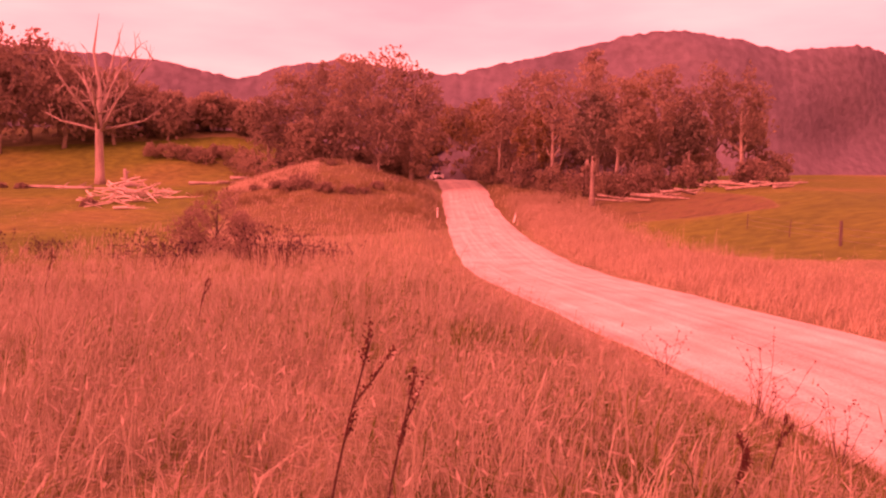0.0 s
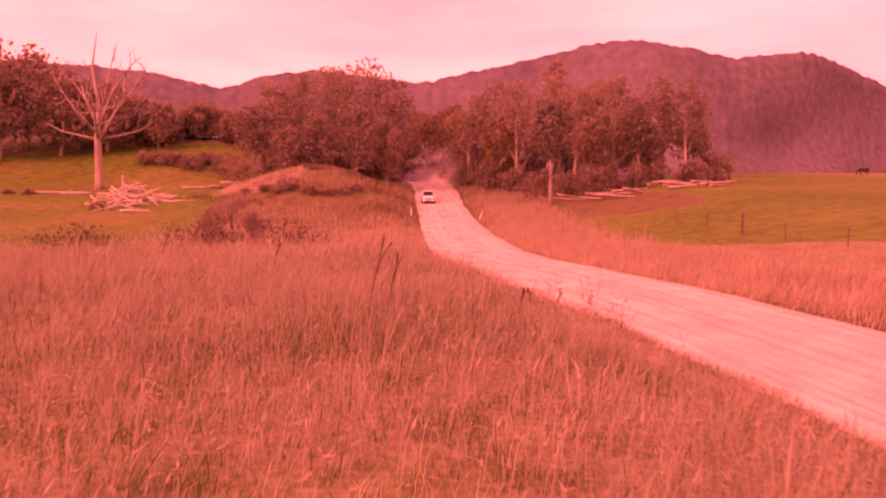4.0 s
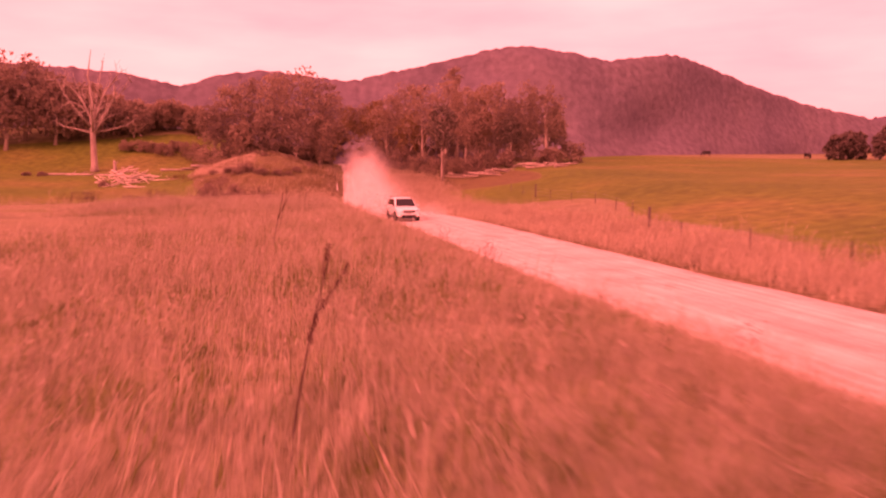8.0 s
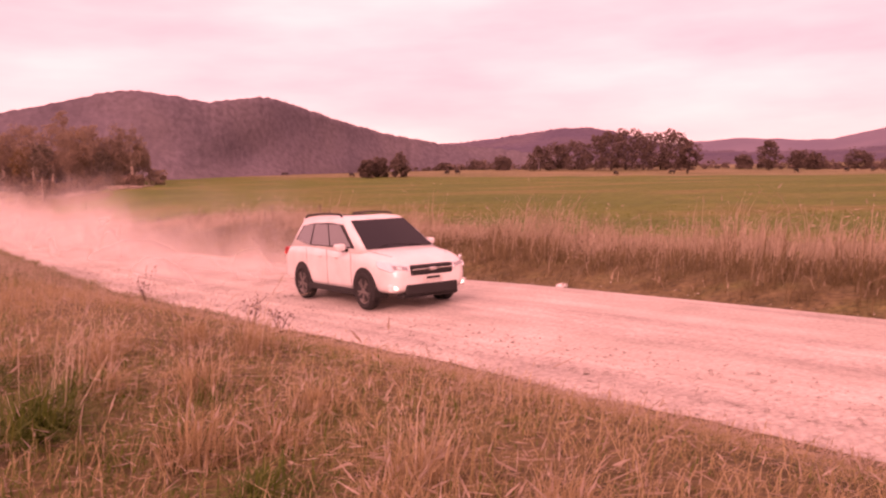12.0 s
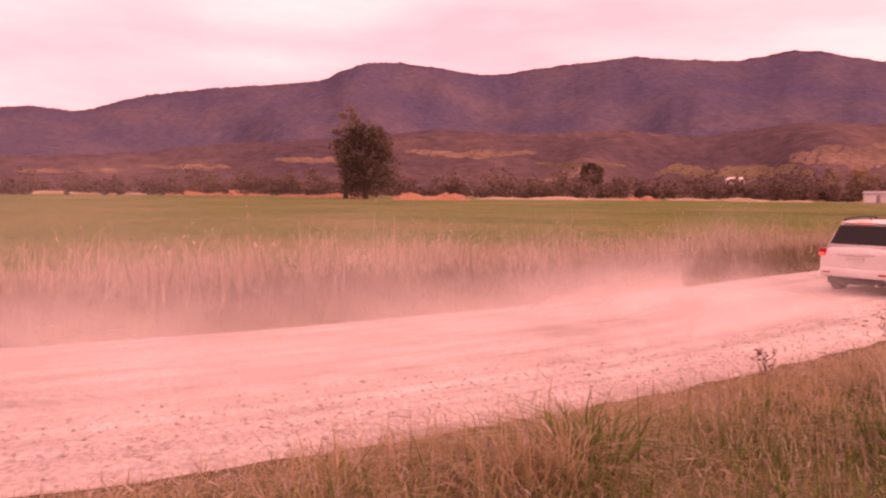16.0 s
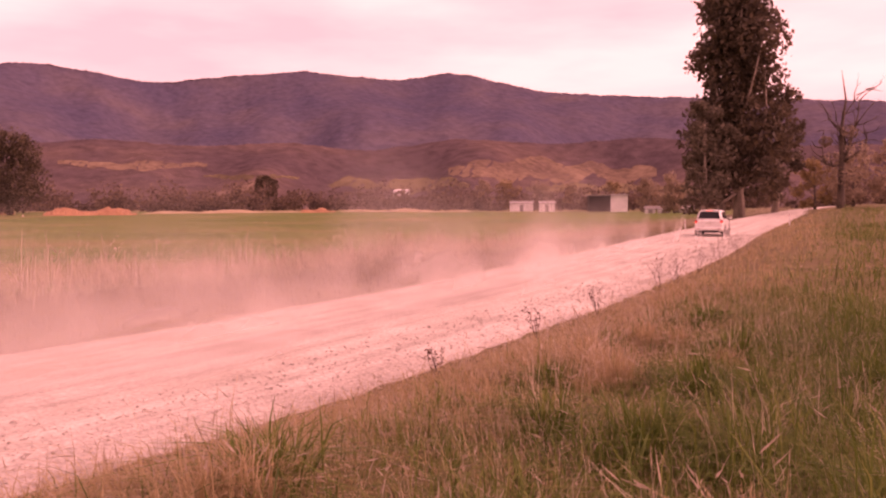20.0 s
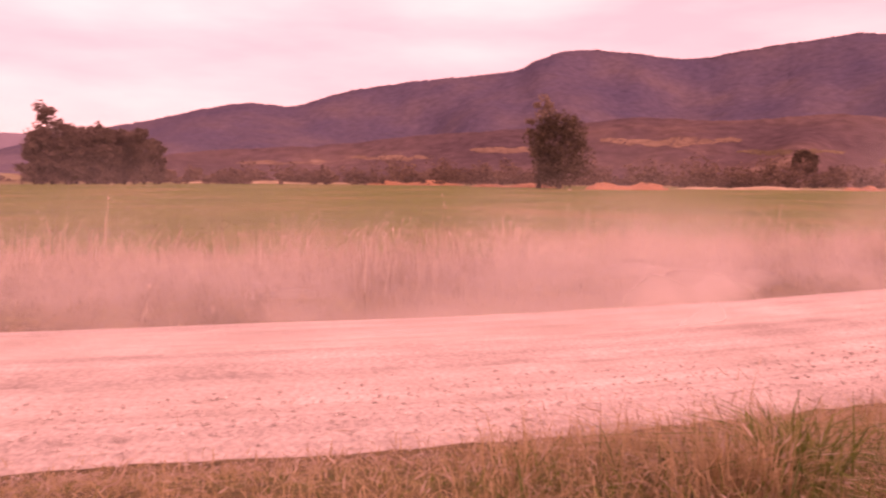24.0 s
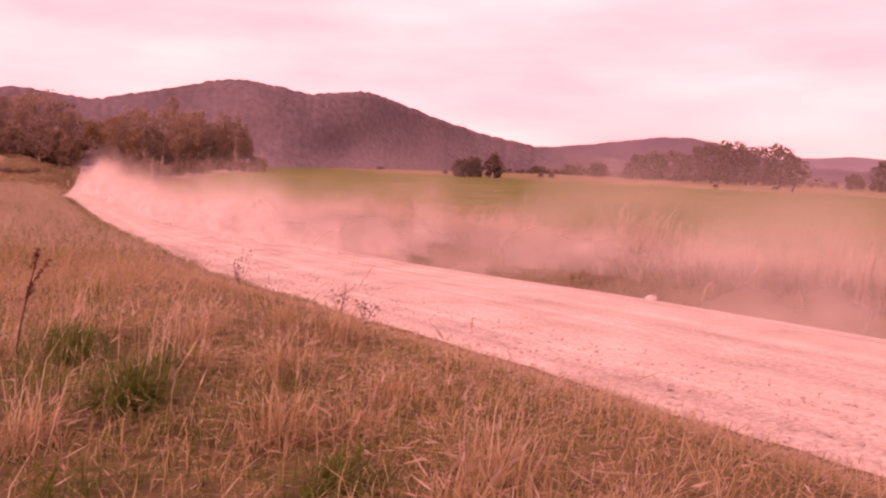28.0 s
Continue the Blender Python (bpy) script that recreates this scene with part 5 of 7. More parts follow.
grass("pale_stalks", x, y, rg.uniform(0.35, 0.8, len(x)) * np.clip((-near_road(x, y)[0] - 2.6) / 4.5, 0.3, 1.0), rg.uniform(0.004, 0.008, len(x)), M_PALE, "pale dry stalks with feathery heads", 136, 0.8, 0.85, M_HEAD, plume=2.2)
# the tall pale grass on the east verge, station by station along the road
NV = 21000
st = rg.integers(120, len(LINE) - 170, NV)
off = rg.gamma(2.6, 2.1, NV) + 3.5
keep = off < 14
st, off = st[keep], off[keep]
c = LINE[st, :2] + LINE_N[st, :2] * off[:, None]
x, y = (np.repeat(c, 8, 0) + rg.normal(0, 0.22, (len(c) * 8, 2))).T
d, _ = near_road(x, y)
ok = d > 3.5
x, y, d = x[ok], y[ok], d[ok]
tuft = np.repeat(np.clip(rg.gamma(5.0, 0.2, len(c)), 0.45, 1.7), 8)[ok]
h = rg.uniform(0.5, 1.25, len(x)) * tuft * (0.8 + 0.4 * wave(x, y, 2.2, 0.3)) * np.clip((d - 2.8) / 2.6, 0.22, 1.0) * (0.8 + 0.35 * smooth(5, 10, d))
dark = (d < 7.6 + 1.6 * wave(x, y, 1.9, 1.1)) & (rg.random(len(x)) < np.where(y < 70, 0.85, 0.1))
grass("tall_grass", x[~dark], y[~dark], h[~dark], rg.uniform(0.015, 0.030, (~dark).sum()), M_VERGE, "tall pale feathery grass on the far verge", 130, 0.95, 0.5, M_HEAD, plume=1.0)
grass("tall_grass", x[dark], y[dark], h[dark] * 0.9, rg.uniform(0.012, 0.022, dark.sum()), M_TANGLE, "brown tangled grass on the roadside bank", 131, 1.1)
# dark tangle at the foot of that bank
st = rg.integers(int(np.abs(LINE[:, 1] - 66).argmin()), len(LINE) - 240, 8000)
c = LINE[st, :2] + LINE_N[st, :2] * rg.uniform(3.6, 9.0, 8000)[:, None]
x, y = (np.repeat(c, 9, 0) + rg.normal(0, 0.20, (len(c) * 9, 2))).T
d, _ = near_road(x, y)
ok = (d > 3.5) & (wave(x, y, 1.6, 0.9) > -0.55)
x, y, d = x[ok], y[ok], d[ok]
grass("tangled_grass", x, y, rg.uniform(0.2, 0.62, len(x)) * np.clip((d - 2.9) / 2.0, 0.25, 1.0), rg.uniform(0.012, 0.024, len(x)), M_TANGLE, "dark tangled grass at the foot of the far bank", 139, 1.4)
# more of it where the road runs down from the crest
st = rg.integers(int(np.abs(LINE[:, 1] - 205).argmin()), int(np.abs(LINE[:, 1] - 40).argmin()), 6000)
off = rg.gamma(2.6, 2.0, 6000) + 3.5
keep = off < 13
c = LINE[st[keep], :2] + LINE_N[st[keep], :2] * off[keep][:, None]
x, y = (np.repeat(c, 6, 0) + rg.normal(0, 0.25, (len(c) * 6, 2))).T
d, _ = near_road(x, y)
x, y, d = x[d > 3.6], y[d > 3.6], d[d > 3.6]
grass("tall_grass", x, y, rg.uniform(0.45, 1.0, len(x)) * np.clip((d - 2.8) / 2.6, 0.25, 1.0), rg.uniform(0.018, 0.034, len(x)), M_PALE, "pale feathery grass along the verge up the road", 134, 0.85, 0.4, M_HEAD)
# short pasture beyond the verge
x, y = scatter(rg, 4000, 12, 50, -50, 70, 0.3, 3)
d, _ = near_road(x, y)
ok = d > 11
x, y = x[ok], y[ok]
grass("pasture_grass", x, y, rg.uniform(0.08, 0.22, len(x)), rg.uniform(0.02, 0.04, len(x)), M_BLADE_PASTURE, "short green pasture grass", 132, 0.6)
# dry scrubby grass on the mound and banks up the road
x, y = scatter(rg, 4000, -36, 40, 150, 236, 0.3, 5)
d, _ = near_road(x, y)
ok = (np.abs(d) > 3.8) & ((d > -26) & (d < 13))
x, y = x[ok], y[ok]
grass("dry_grass", x, y, rg.uniform(0.3, 0.9, len(x)), rg.uniform(0.03, 0.06, len(x)), M_VERGE, "coarse dry grass on the banks up the road", 133, 0.45)

# a pale dry slip of grass on the mound's face
x, y = scatter(rg, 900, -25.5, -16.0, 198, 209, 0.3, 6)
grass("pale_grass", x, y, rg.uniform(0.3, 0.8, len(x)), rg.uniform(0.03, 0.06, len(x)), M_PALE, "bleached dry grass on the face of the mound", 138, 0.6)

# brown tangle over the mound
x, y = scatter(rg, 1500, -29, -3.5, 190, 224, 0.35, 8)
ok = off_road(x, y, 4.0) & (wave(x, y, 2.4, 0.4) + 0.5 * wave(x, y, 0.9, 1.4) > 0.25)
x, y = x[ok], y[ok]
grass("tangled_grass", x, y, rg.uniform(0.4, 1.1, len(x)), rg.uniform(0.03, 0.06, len(x)), M_TANGLE, "brown tangled grass over the mound", 141, 0.9)
# ragged tufts along the near edge of the road
y = rg.uniform(14, 126, 4200)
i0 = np.abs(LINE[None, :, 1] - y[:, None]).argmin(1)
off = 3.25 + 0.42 * wave(LINE[i0, 0], y, 1.3, 0.5) + np.abs(rg.normal(0, 0.45, len(y)))
x = np.repeat(LINE[i0, 0] - LINE_N[i0, 0] * off, 9) + rg.normal(0, 0.09, len(y) * 9)
y = np.repeat(LINE[i0, 1] - LINE_N[i0, 1] * off, 9) + rg.normal(0, 0.30, len(y) * 9)
tall = np.repeat(rg.uniform(0.10, 0.36, len(i0)), 9) * rg.uniform(0.6, 1.2, len(x)) * np.interp(y, [14, 40], [0.5, 1.0])
olive = np.repeat(rg.random(len(i0)) < 0.4, 9)
grass("edge_tufts", x[~olive], y[~olive], tall[~olive], rg.uniform(0.006, 0.013, (~olive).sum()), M_BLADE_DRY, "ragged dry tufts along the road edge", 142, 1.3, lift=0.02)
grass("edge_tufts", x[olive], y[olive], tall[olive], rg.uniform(0.006, 0.013, olive.sum()), M_BLADE_OLIVE, "olive tufts along the road edge", 143, 1.4, lift=0.02)
# a fringe of short grass that leans over the road's near edge
st = rg.uniform(0, 1, 26000)**1.0 * (len(LINE) - 230) + 30
st = st[(np.interp(st, np.arange(len(LINE)), LINE[:, 1]) < 132) & (np.interp(st, np.arange(len(LINE)), LINE[:, 1]) > -75)]
i0 = st.astype(int)
off = rg.uniform(2.95, 4.1, len(st))
x = LINE[i0, 0] - LINE_N[i0, 0] * off + rg.normal(0, 0.5, len(st)) * LINE_T[i0, 0]
y = LINE[i0, 1] - LINE_N[i0, 1] * off + rg.normal(0, 0.5, len(st)) * LINE_T[i0, 1]
grass("edge_grass", x, y, rg.uniform(0.07, 0.22, len(x)), rg.uniform(0.006, 0.012, len(x)), M_BLADE_WARM, "short dry grass along the road edge", 140, 1.5, lift=0.02)

# loose stones at the road's edges and between the wheel tracks
NS = 8000
st = rg.integers(int(np.abs(LINE[:, 1] - 40).argmin()), int(np.abs(LINE[:, 1] + 45).argmin()), NS)
q = rg.choice([-2.9, 2.9, -2.4, -2.6, -0.1, -1.9, -3.2], NS) + rg.normal(0, 0.3, NS)
c = LINE[st] + LINE_N[st] * q[:, None] + np.stack([rg.normal(0, 0.5, NS), rg.normal(0, 0.5, NS), 0 * q], 1)
c[:, 2] += np.interp(np.abs(q), np.abs(cross[5:]), crown[5:]) + 0.004
v, f = lumps(c, rg.gamma(3.0, 0.0026, NS) + 0.005, rg, 0.6)
tagged(new("road_stones", mesh_of("road_stones", v, f, (M_STONE,))), "loose gravel stones along the road edges", "gravel", kind="stuff")

M_GRIT = material("dark_gravel", [(0.2, (0.30, 0.26, 0.232)), (0.8, (0.50, 0.45, 0.405))], per="island", rough=0.9)
NG = 13000   # loose dark gravel swept towards the near edge
st = rg.integers(int(np.abs(LINE[:, 1] - 34).argmin()), int(np.abs(LINE[:, 1] + 48).argmin()), NG)
q = rg.normal(-2.35, 0.45, NG)
c = LINE[st] + LINE_N[st] * q[:, None] + np.stack([rg.normal(0, 0.5, NG), rg.normal(0, 0.5, NG), 0 * q], 1)
c[:, 2] += np.interp(np.abs(q), np.abs(cross[5:]), crown[5:]) + 0.006
v, f = lumps(c, rg.gamma(3.0, 0.0042, NG) + 0.007, rg, 0.6)
tagged(new("loose_gravel", mesh_of("loose_gravel", v, f, (M_GRIT,))), "loose darker gravel swept to the side of the road", "gravel", kind="stuff")

# ---- weeds ----
M_DOCK = material("dock_seed", [(0.2, (0.055, 0.018, 0.012)), (0.8, (0.14, 0.05, 0.03))], scale=8, per="island", rough=0.9)
M_STEM = plain("dark_stem", (0.06, 0.025, 0.015), 0.8)


def dock(x, y, h, turn, seed):
    """A dark dry dock weed: one leaning stem, side shoots and clustered seeds."""
    rg = np.random.default_rng(seed)
    t = thing("dock_weed", "dark red-brown dry dock weed standing in the grass", "weed", "dock weeds")
    t.matrix_world = pose(x, y, ground_z(x, y) - 0.05, 0, 0, turn)
    pts = [Vector((0.20 * h * s**1.4, rg.normal(0, 0.006), h * s)) for s in np.linspace(0, 1, 8)]
    bm = bmesh.new()
    add_tube(bm, pts, list(np.linspace(0.011, 0.004, 8)), 5)
    part("stem", bm, M_STEM, t)
    for k, (s0, ln, out) in enumerate([(6, 0.20, 0.03), (5, 0.24, 0.16), (4, 0.16, 0.05)]):
        a = pts[s0]
        b = a + Vector((out * h, rg.normal(0, 0.04) * h, ln * h))
        bm = bmesh.new()
        add_tube(bm, [a, (a + b) / 2 + Vector((0.01, 0, 0)), b], [0.006, 0.004, 0.002], 4)
        part("shoot", bm, M_STEM, t)
        along = rg.uniform(0.15, 1, 60)[:, None]
        c = np.array(a)[None] * (1 - along) + np.array(b)[None] * along + rg.normal(0, 0.012, (60, 3))
        v, f = lumps(c, rg.uniform(0.005, 0.012, 60), rg, 1.0)
        ob = tagged(new("seed_head", mesh_of("seed_head", v, f, (M_DOCK,))), kind="stuff")
        ob.parent = t
    return t


# spots: east, north, height, turn
for k, (x, y, h, turn) in enumerate([(-8.1, 116.3, 1.45, 0), (-7.75, 116.6, 1.12, 25), (-5.2, 117.4, 0.6, 10), (-4.9, 117.8, 0.62, 80), (-4.1, 119.0, 0.7, -20), (-10.6, 124, 0.8, 40), (-14.5, 128, 0.9, 0),
                                     (-8.6, 97.0, 1.7, 0), (-8.55, 89.4, 1.65, 10), (-7.75, 72.2, 1.55, 0), (-5.6, 38.8, 1.35, 15),
                                     (-0.52, 7.6, 0.95, 0)]):
    dock(x, y, h, turn, 800 + k)


def roadside_thistle(x, y, h, seed):
    """A wispy much-branched dry weed with small dark heads."""
    rg = np.random.default_rng(seed)
    t = thing("roadside_weed", "wispy dry weed with small dark heads at the road edge", "weed", "roadside weeds")
    t.location = (x, y, ground_z(x, y) - 0.03)
    tips = []
    for k in range(7):
        bm = bmesh.new()
        b = Vector((rg.normal(0.05, 0.22) * h, rg.normal(0, 0.22) * h, h * rg.uniform(0.6, 1)))
        pts = limb_path(rg, (0, 0, 0), b, 0.05 * h, 5)
        add_tube(bm, pts, list(np.linspace(0.006, 0.002, 5)), 4)
        for j in (2, 3, 4):
            e = pts[j] + Vector((rg.normal(0, 0.12) * h, rg.normal(0, 0.12) * h, 0.12 * h))
            add_tube(bm, [pts[j], e], [0.003, 0.0015], 3)
            tips.append(e)
        tips.append(b)
        part("stem", bm, M_STEM, t)
    c = np.repeat(np.array([tuple(p) for p in tips]), 3, 0) + rg.normal(0, 0.012, (len(tips) * 3, 3))
    v, f = lumps(c, rg.uniform(0.008, 0.017, len(c)), rg, 1.0)
    ob = tagged(new("bloom", mesh_of("bloom", v, f, (M_DOCK,))), kind="stuff")
    ob.parent = t


for k, (az, d, h) in enumerate([(14.3, 19.0, 0.75), (21.5, 14.0, 0.5), (24.2, 13.2, 0.42), (138.4, 21.5, 1.1), (140.0, 24.0, 0.9), (141.5, 27.0, 1.0), (143.0, 31, 0.9), (144.2, 36, 0.9), (131, 13.5, 0.5), (125, 11.2, 0.4), (134.5, 17, 0.6)]):
    x, y = bearing(az, d)
    dd, zr = near_road(x, y)
    if dd[0] > -3.6:   # keep to the grass
        j = int(((LINE[:, 0] - x)**2 + (LINE[:, 1] - y)**2).argmin())
        x, y = (LINE[j] - LINE_N[j] * 3.75)[:2]
    roadside_thistle(float(x), float(y), h, 830 + k)
for k, (y, off, h) in enumerate([(124, 3.9, 1.3), (123, 4.3, 1.0), (122, 3.8, 0.9), (127, 4.0, 0.9), (105, 4.1, 1.1), (98, 3.9, 0.9), (96, 4.2, 1.0), (80, 4.0, 1.0)]):
    j = int(np.abs(LINE[:, 1] - y).argmin())
    x, y, _ = LINE[j] - LINE_N[j] * off
    roadside_thistle(float(x), float(y), h, 850 + k)
M_THISTLE = material("thistle_heads", [(0.2, (0.035, 0.016, 0.018)), (0.8, (0.10, 0.05, 0.05))], scale=4, per="island", rough=0.9)
rg = np.random.default_rng(75)
for k in range(26):   # dark spent thistles across the verge
    x, y = rg.uniform(-30, -8), rg.uniform(136, 150)
    h = rg.uniform(0.8, 1.5)
    c = np.stack([rg.normal(0, 0.5, 70), rg.normal(0, 0.4, 70), h * rg.uniform(0.45, 1.0, 70)], 1)
    t = thing("thistle_patch", "patch of dark spent thistles in dry grass", "thistle", "thistles on the verge")
    t.location = (x, y, ground_z(x, y) - 0.03)
    v, f = lumps(c, rg.uniform(0.02, 0.055, 70), rg, 1.0)
    ob = tagged(new("bloom", mesh_of("bloom", v, f, (M_THISTLE,))), kind="stuff")
    ob.parent = t
    for q in c[::5]:
        bm = bmesh.new()
        add_tube(bm, [(q[0] * 0.5, q[1] * 0.5, 0), tuple(q)], [0.012, 0.006], 3)
        part("stem", bm, M_STEM, t)

# ---- fence, marker posts, beasts, farm ----
M_POST = material("weathered_post", [(0.3, (0.07, 0.055, 0.045)), (0.7, (0.16, 0.125, 0.10))], scale=6, bump=0.4, bump_scale=30, stretch=(1, 1, 0.2))
M_WIRE = plain("fence_wire", (0.25, 0.23, 0.22), 0.5, 0.8)
fence = thing("fence", "old wire fence with weathered timber posts along the paddock", "fence")
rg = np.random.default_rng(76)
pts = []
for k, s in enumerate(range(int(np.abs(LINE[:, 1] - 172).argmin()), int(np.abs(LINE[:, 1] - 36).argmin()), 7)):
    p = LINE[s] + LINE_N[s] * (10.6 + 8.5 * float(smooth(105, 140, LINE[s, 1])))
    x, y = float(p[0]), float(p[1])
    z = ground_z(x, y)
    big = k % 6 == 2
    h, r = (1.5, 0.10) if big else (1.15 + rg.uniform(-0.1, 0.1), 0.035)
    bm = bmesh.new()
    dx, dy = rg.normal(0, 0.04, 2)
    add_tube(bm, [(x, y, z - 0.2), (x + dx * 0.5, y + dy * 0.5, z + h * 0.5), (x + dx, y + dy, z + h - 0.03), (x + dx, y + dy, z + h)], [r * 1.05, r, r * 0.95, r * 0.8], 7)
    part("post", bm, M_POST, fence)
    pts.append(Vector((x, y, z)))
for wh in (0.35, 0.7, 1.05):
    bm = bmesh.new()
    add_tube(bm, [p + Vector((0, 0, wh)) for p in pts], [0.006] * len(pts), 3)
    part("wire", bm, M_WIRE, fence)

M_MARK = plain("white_marker", (0.8, 0.78, 0.76), 0.6)
M_REFLECT = plain("red_reflector", (0.5, 0.02, 0.02), 0.3)


def marker_post(x, y, tilt):
    bm = bmesh.new()
    add_box(bm, -0.06, 0.06, -0.012, 0.012, -0.2, 1.05, None, 0.01)
    ob = part("marker_post", bm, M_MARK)
    ob.matrix_world = pose(x, y, ground_z(x, y), 0, tilt, 0)
    tagged(ob, "white plastic road-edge marker post", "marker post", "road marker posts")
    bm = bmesh.new()
    add_box(bm, -0.04, 0.04, -0.018, 0.018, 0.78, 0.90, None, 0.004)
    part("reflector", bm, M_REFLECT, ob, "red reflector")


i = int(np.abs(LINE[:, 1] - 197).argmin())
for off, tilt in ((-4.2, 2), (4.0, 12)):
    p = LINE[i] + LINE_N[i] * off
    marker_post(float(p[0]), float(p[1]), tilt)
i = int(np.abs(LINE[:, 1] + 62).argmin())
for off in (-4.3, 4.2):
    p = LINE[i] + LINE_N[i] * off
    marker_post(float(p[0]), float(p[1]), 3)

M_HIDE = material("black_hide", [(0.3, (0.012, 0.010, 0.009)), (0.7, (0.035, 0.026, 0.022))], scale=3, rough=0.6)


def blob(bm, c, r, m=None):
    s = bmesh.ops.create_icosphere(bm, subdivisions=2, radius=1.0)
    for v in s["verts"]:
        v.co = Vector((v.co.x * r[0], v.co.y * r[1], v.co.z * r[2])) + Vector(c)


cow = thing("cow", "black cow grazing in the green paddock", "cow", "cattle in the paddock")
bm = bmesh.new()
blob(bm, (0, 0, 0.98), (0.85, 0.34, 0.40))
blob(bm, (0.55, 0, 1.02), (0.42, 0.30, 0.40))
blob(bm, (-0.6, 0, 1.02), (0.38, 0.32, 0.38))
part("body", bm, M_HIDE, cow, soft=True)
bm = bmesh.new()
add_tube(bm, [(0.8, 0, 1.1), (1.15, 0, 0.8), (1.3, 0, 0.45)], [0.22, 0.17, 0.12], 8)
blob(bm, (1.38, 0, 0.30), (0.13, 0.11, 0.25))
part("head", bm, M_HIDE, cow, soft=True)
for lx in (0.62, -0.66):
    for ly in (0.2, -0.2):
        bm = bmesh.new()
        add_tube(bm, [(lx, ly, 0.85), (lx + 0.02, ly, 0.45), (lx, ly, 0.0)], [0.13, 0.075, 0.07], 7)
        part("leg", bm, M_HIDE, cow, soft=True)
bm = bmesh.new()
add_tube(bm, [(-0.95, 0, 1.2), (-1.02, 0, 0.9), (-1.0, 0, 0.5)], [0.04, 0.03, 0.05], 5)
part("tail", bm, M_HIDE, cow, soft=True)
COWS = [(24.4, 205, 20), (19.8, 215, 160), (31.2, 222, 200), (31.9, 224, 10), (43.0, 205, 15), (46.8, 218, 170), (47.8, 222, 40), (57.5, 240, 0), (59.0, 242, 190), (78.5, 230, 0), (81.2, 232, 180), (82.2, 228, 30), (54.6, 236, 0)]
for k, (az, d, turn) in enumerate(COWS):
    x, y = bearing(az, d + 55)
    m = pose(x, y, ground_z(x, y), 0, 0, turn)
    if k == 0:
        cow.matrix_world = m
    else:
        copy_thing(cow, m)

M_SHEET = material("white_sheet_metal", [(0.3, (0.62, 0.60, 0.59)), (0.7, (0.78, 0.76, 0.75))], scale=0.5, rough=0.5)
M_TIN = material("grey_tin_roof", [(0.3, (0.20, 0.18, 0.175)), (0.7, (0.33, 0.30, 0.29))], scale=0.6, rough=0.5)
M_TIMBER = material("dark_shed_timber", [(0.3, (0.035, 0.026, 0.022)), (0.7, (0.08, 0.06, 0.05))], scale=1.0, rough=0.9)


def open_shed(az, d, width, depth, h):
    """A farm shed open to the paddock: posts, back wall, a white end wall, a low tin roof."""
    x, y = bearing(az, d)
    t = thing("farm_shed", "open-fronted farm shed with dark inside and white end wall", "shed")
    t.matrix_world = pose(x, y, ground_z(x, y), 0, 0, 180 - az)

    def bit(name, *b, mat=M_TIMBER, label=""):
        bm = bmesh.new()
        add_box(bm, *b)
        part(name, bm, mat, t, label)
    bit("back_wall", -width / 2, width / 2, -depth / 2, -depth / 2 + 0.12, 0, h)
    bit("end_wall", -width / 2 - 0.12, -width / 2, -depth / 2, depth / 2, 0, h + 0.25, mat=M_SHEET, label="white sheet-metal end wall")
    bit("side_wall", -width / 2, -width / 2 + 4.6, depth / 2, depth / 2 + 0.1, 0, h + 0.35, mat=M_SHEET, label="white sheet-metal front bay")
    bit("end_wall", width / 2, width / 2 + 0.12, -depth / 2, depth / 2, 0, h)
    for k in range(4):
        px = -width / 2 + 4.8 + k * (width - 5.2) / 3
        bit("post", px, px + 0.16, depth / 2 - 0.2, depth / 2, 0, h)
    bit("roof", -width / 2 - 0.4, width / 2 + 0.4, -depth / 2 - 0.4, depth / 2 + 0.5, h + 0.02, h + 0.2, mat=M_TIN, label="low grey tin roof")


def long_shed(name, az, d, width, h, label):
    x, y = bearing(az, d)
    t = thing(name, label, "shed", "white farm sheds")
    t.matrix_world = pose(x, y, ground_z(x, y), 0, 0, 180 - az)
    bm = bmesh.new()
    add_box(bm, -width / 2, width / 2, -2, 2, 0, h, None, 0.04)
    part("wall", bm, M_SHEET, t)
    bm = bmesh.new()
    vs = [bm.verts.new(c) for c in ((-width / 2 - 0.2, -2.3, h), (width / 2 + 0.2, -2.3, h), (width / 2 + 0.2, 2.3, h), (-width / 2 - 0.2, 2.3, h), (-width / 2 - 0.2, 0, h + 0.7), (width / 2 + 0.2, 0, h + 0.7))]
    for q in ((0, 1, 5, 4), (2, 3, 4, 5), (0, 4, 3), (1, 2, 5), (0, 3, 2, 1)):
        bm.faces.new([vs[j] for j in q])
    part("roof", bm, M_TIN, t)
    bm = bmesh.new()
    add_box(bm, -0.5, 0.5, 1.95, 2.04, 0, min(2.0, h * 0.8))
    part("door", bm, M_TIN, t)


open_shed(138.7, 236, 11.0, 7.0, 4.6)
long_shed("white_shed", 132.7, 244, 7.0, 2.5, "low white sheet-metal shed at the paddock edge")
long_shed("white_shed", 134.5, 240, 4.6, 2.5, "small white sheet-metal shed beside a longer one")
for k, (az, w) in enumerate([(141.6, 2.6), (142.5, 3.0), (143.4, 2.2), (144.1, 2.6)]):
    long_shed("white_caravan", az, 205, w, 1.1, "low white caravan parked past the paddock")
x, y = bearing(124.2, 436)
foot_co = min((v.co for v in bpy.data.objects["foothills"].data.vertices), key=lambda q: (q.x - x)**2 + (q.y - y)**2)
house = thing("farmhouse", "low white farmhouse with pale roof below the hills", "house")
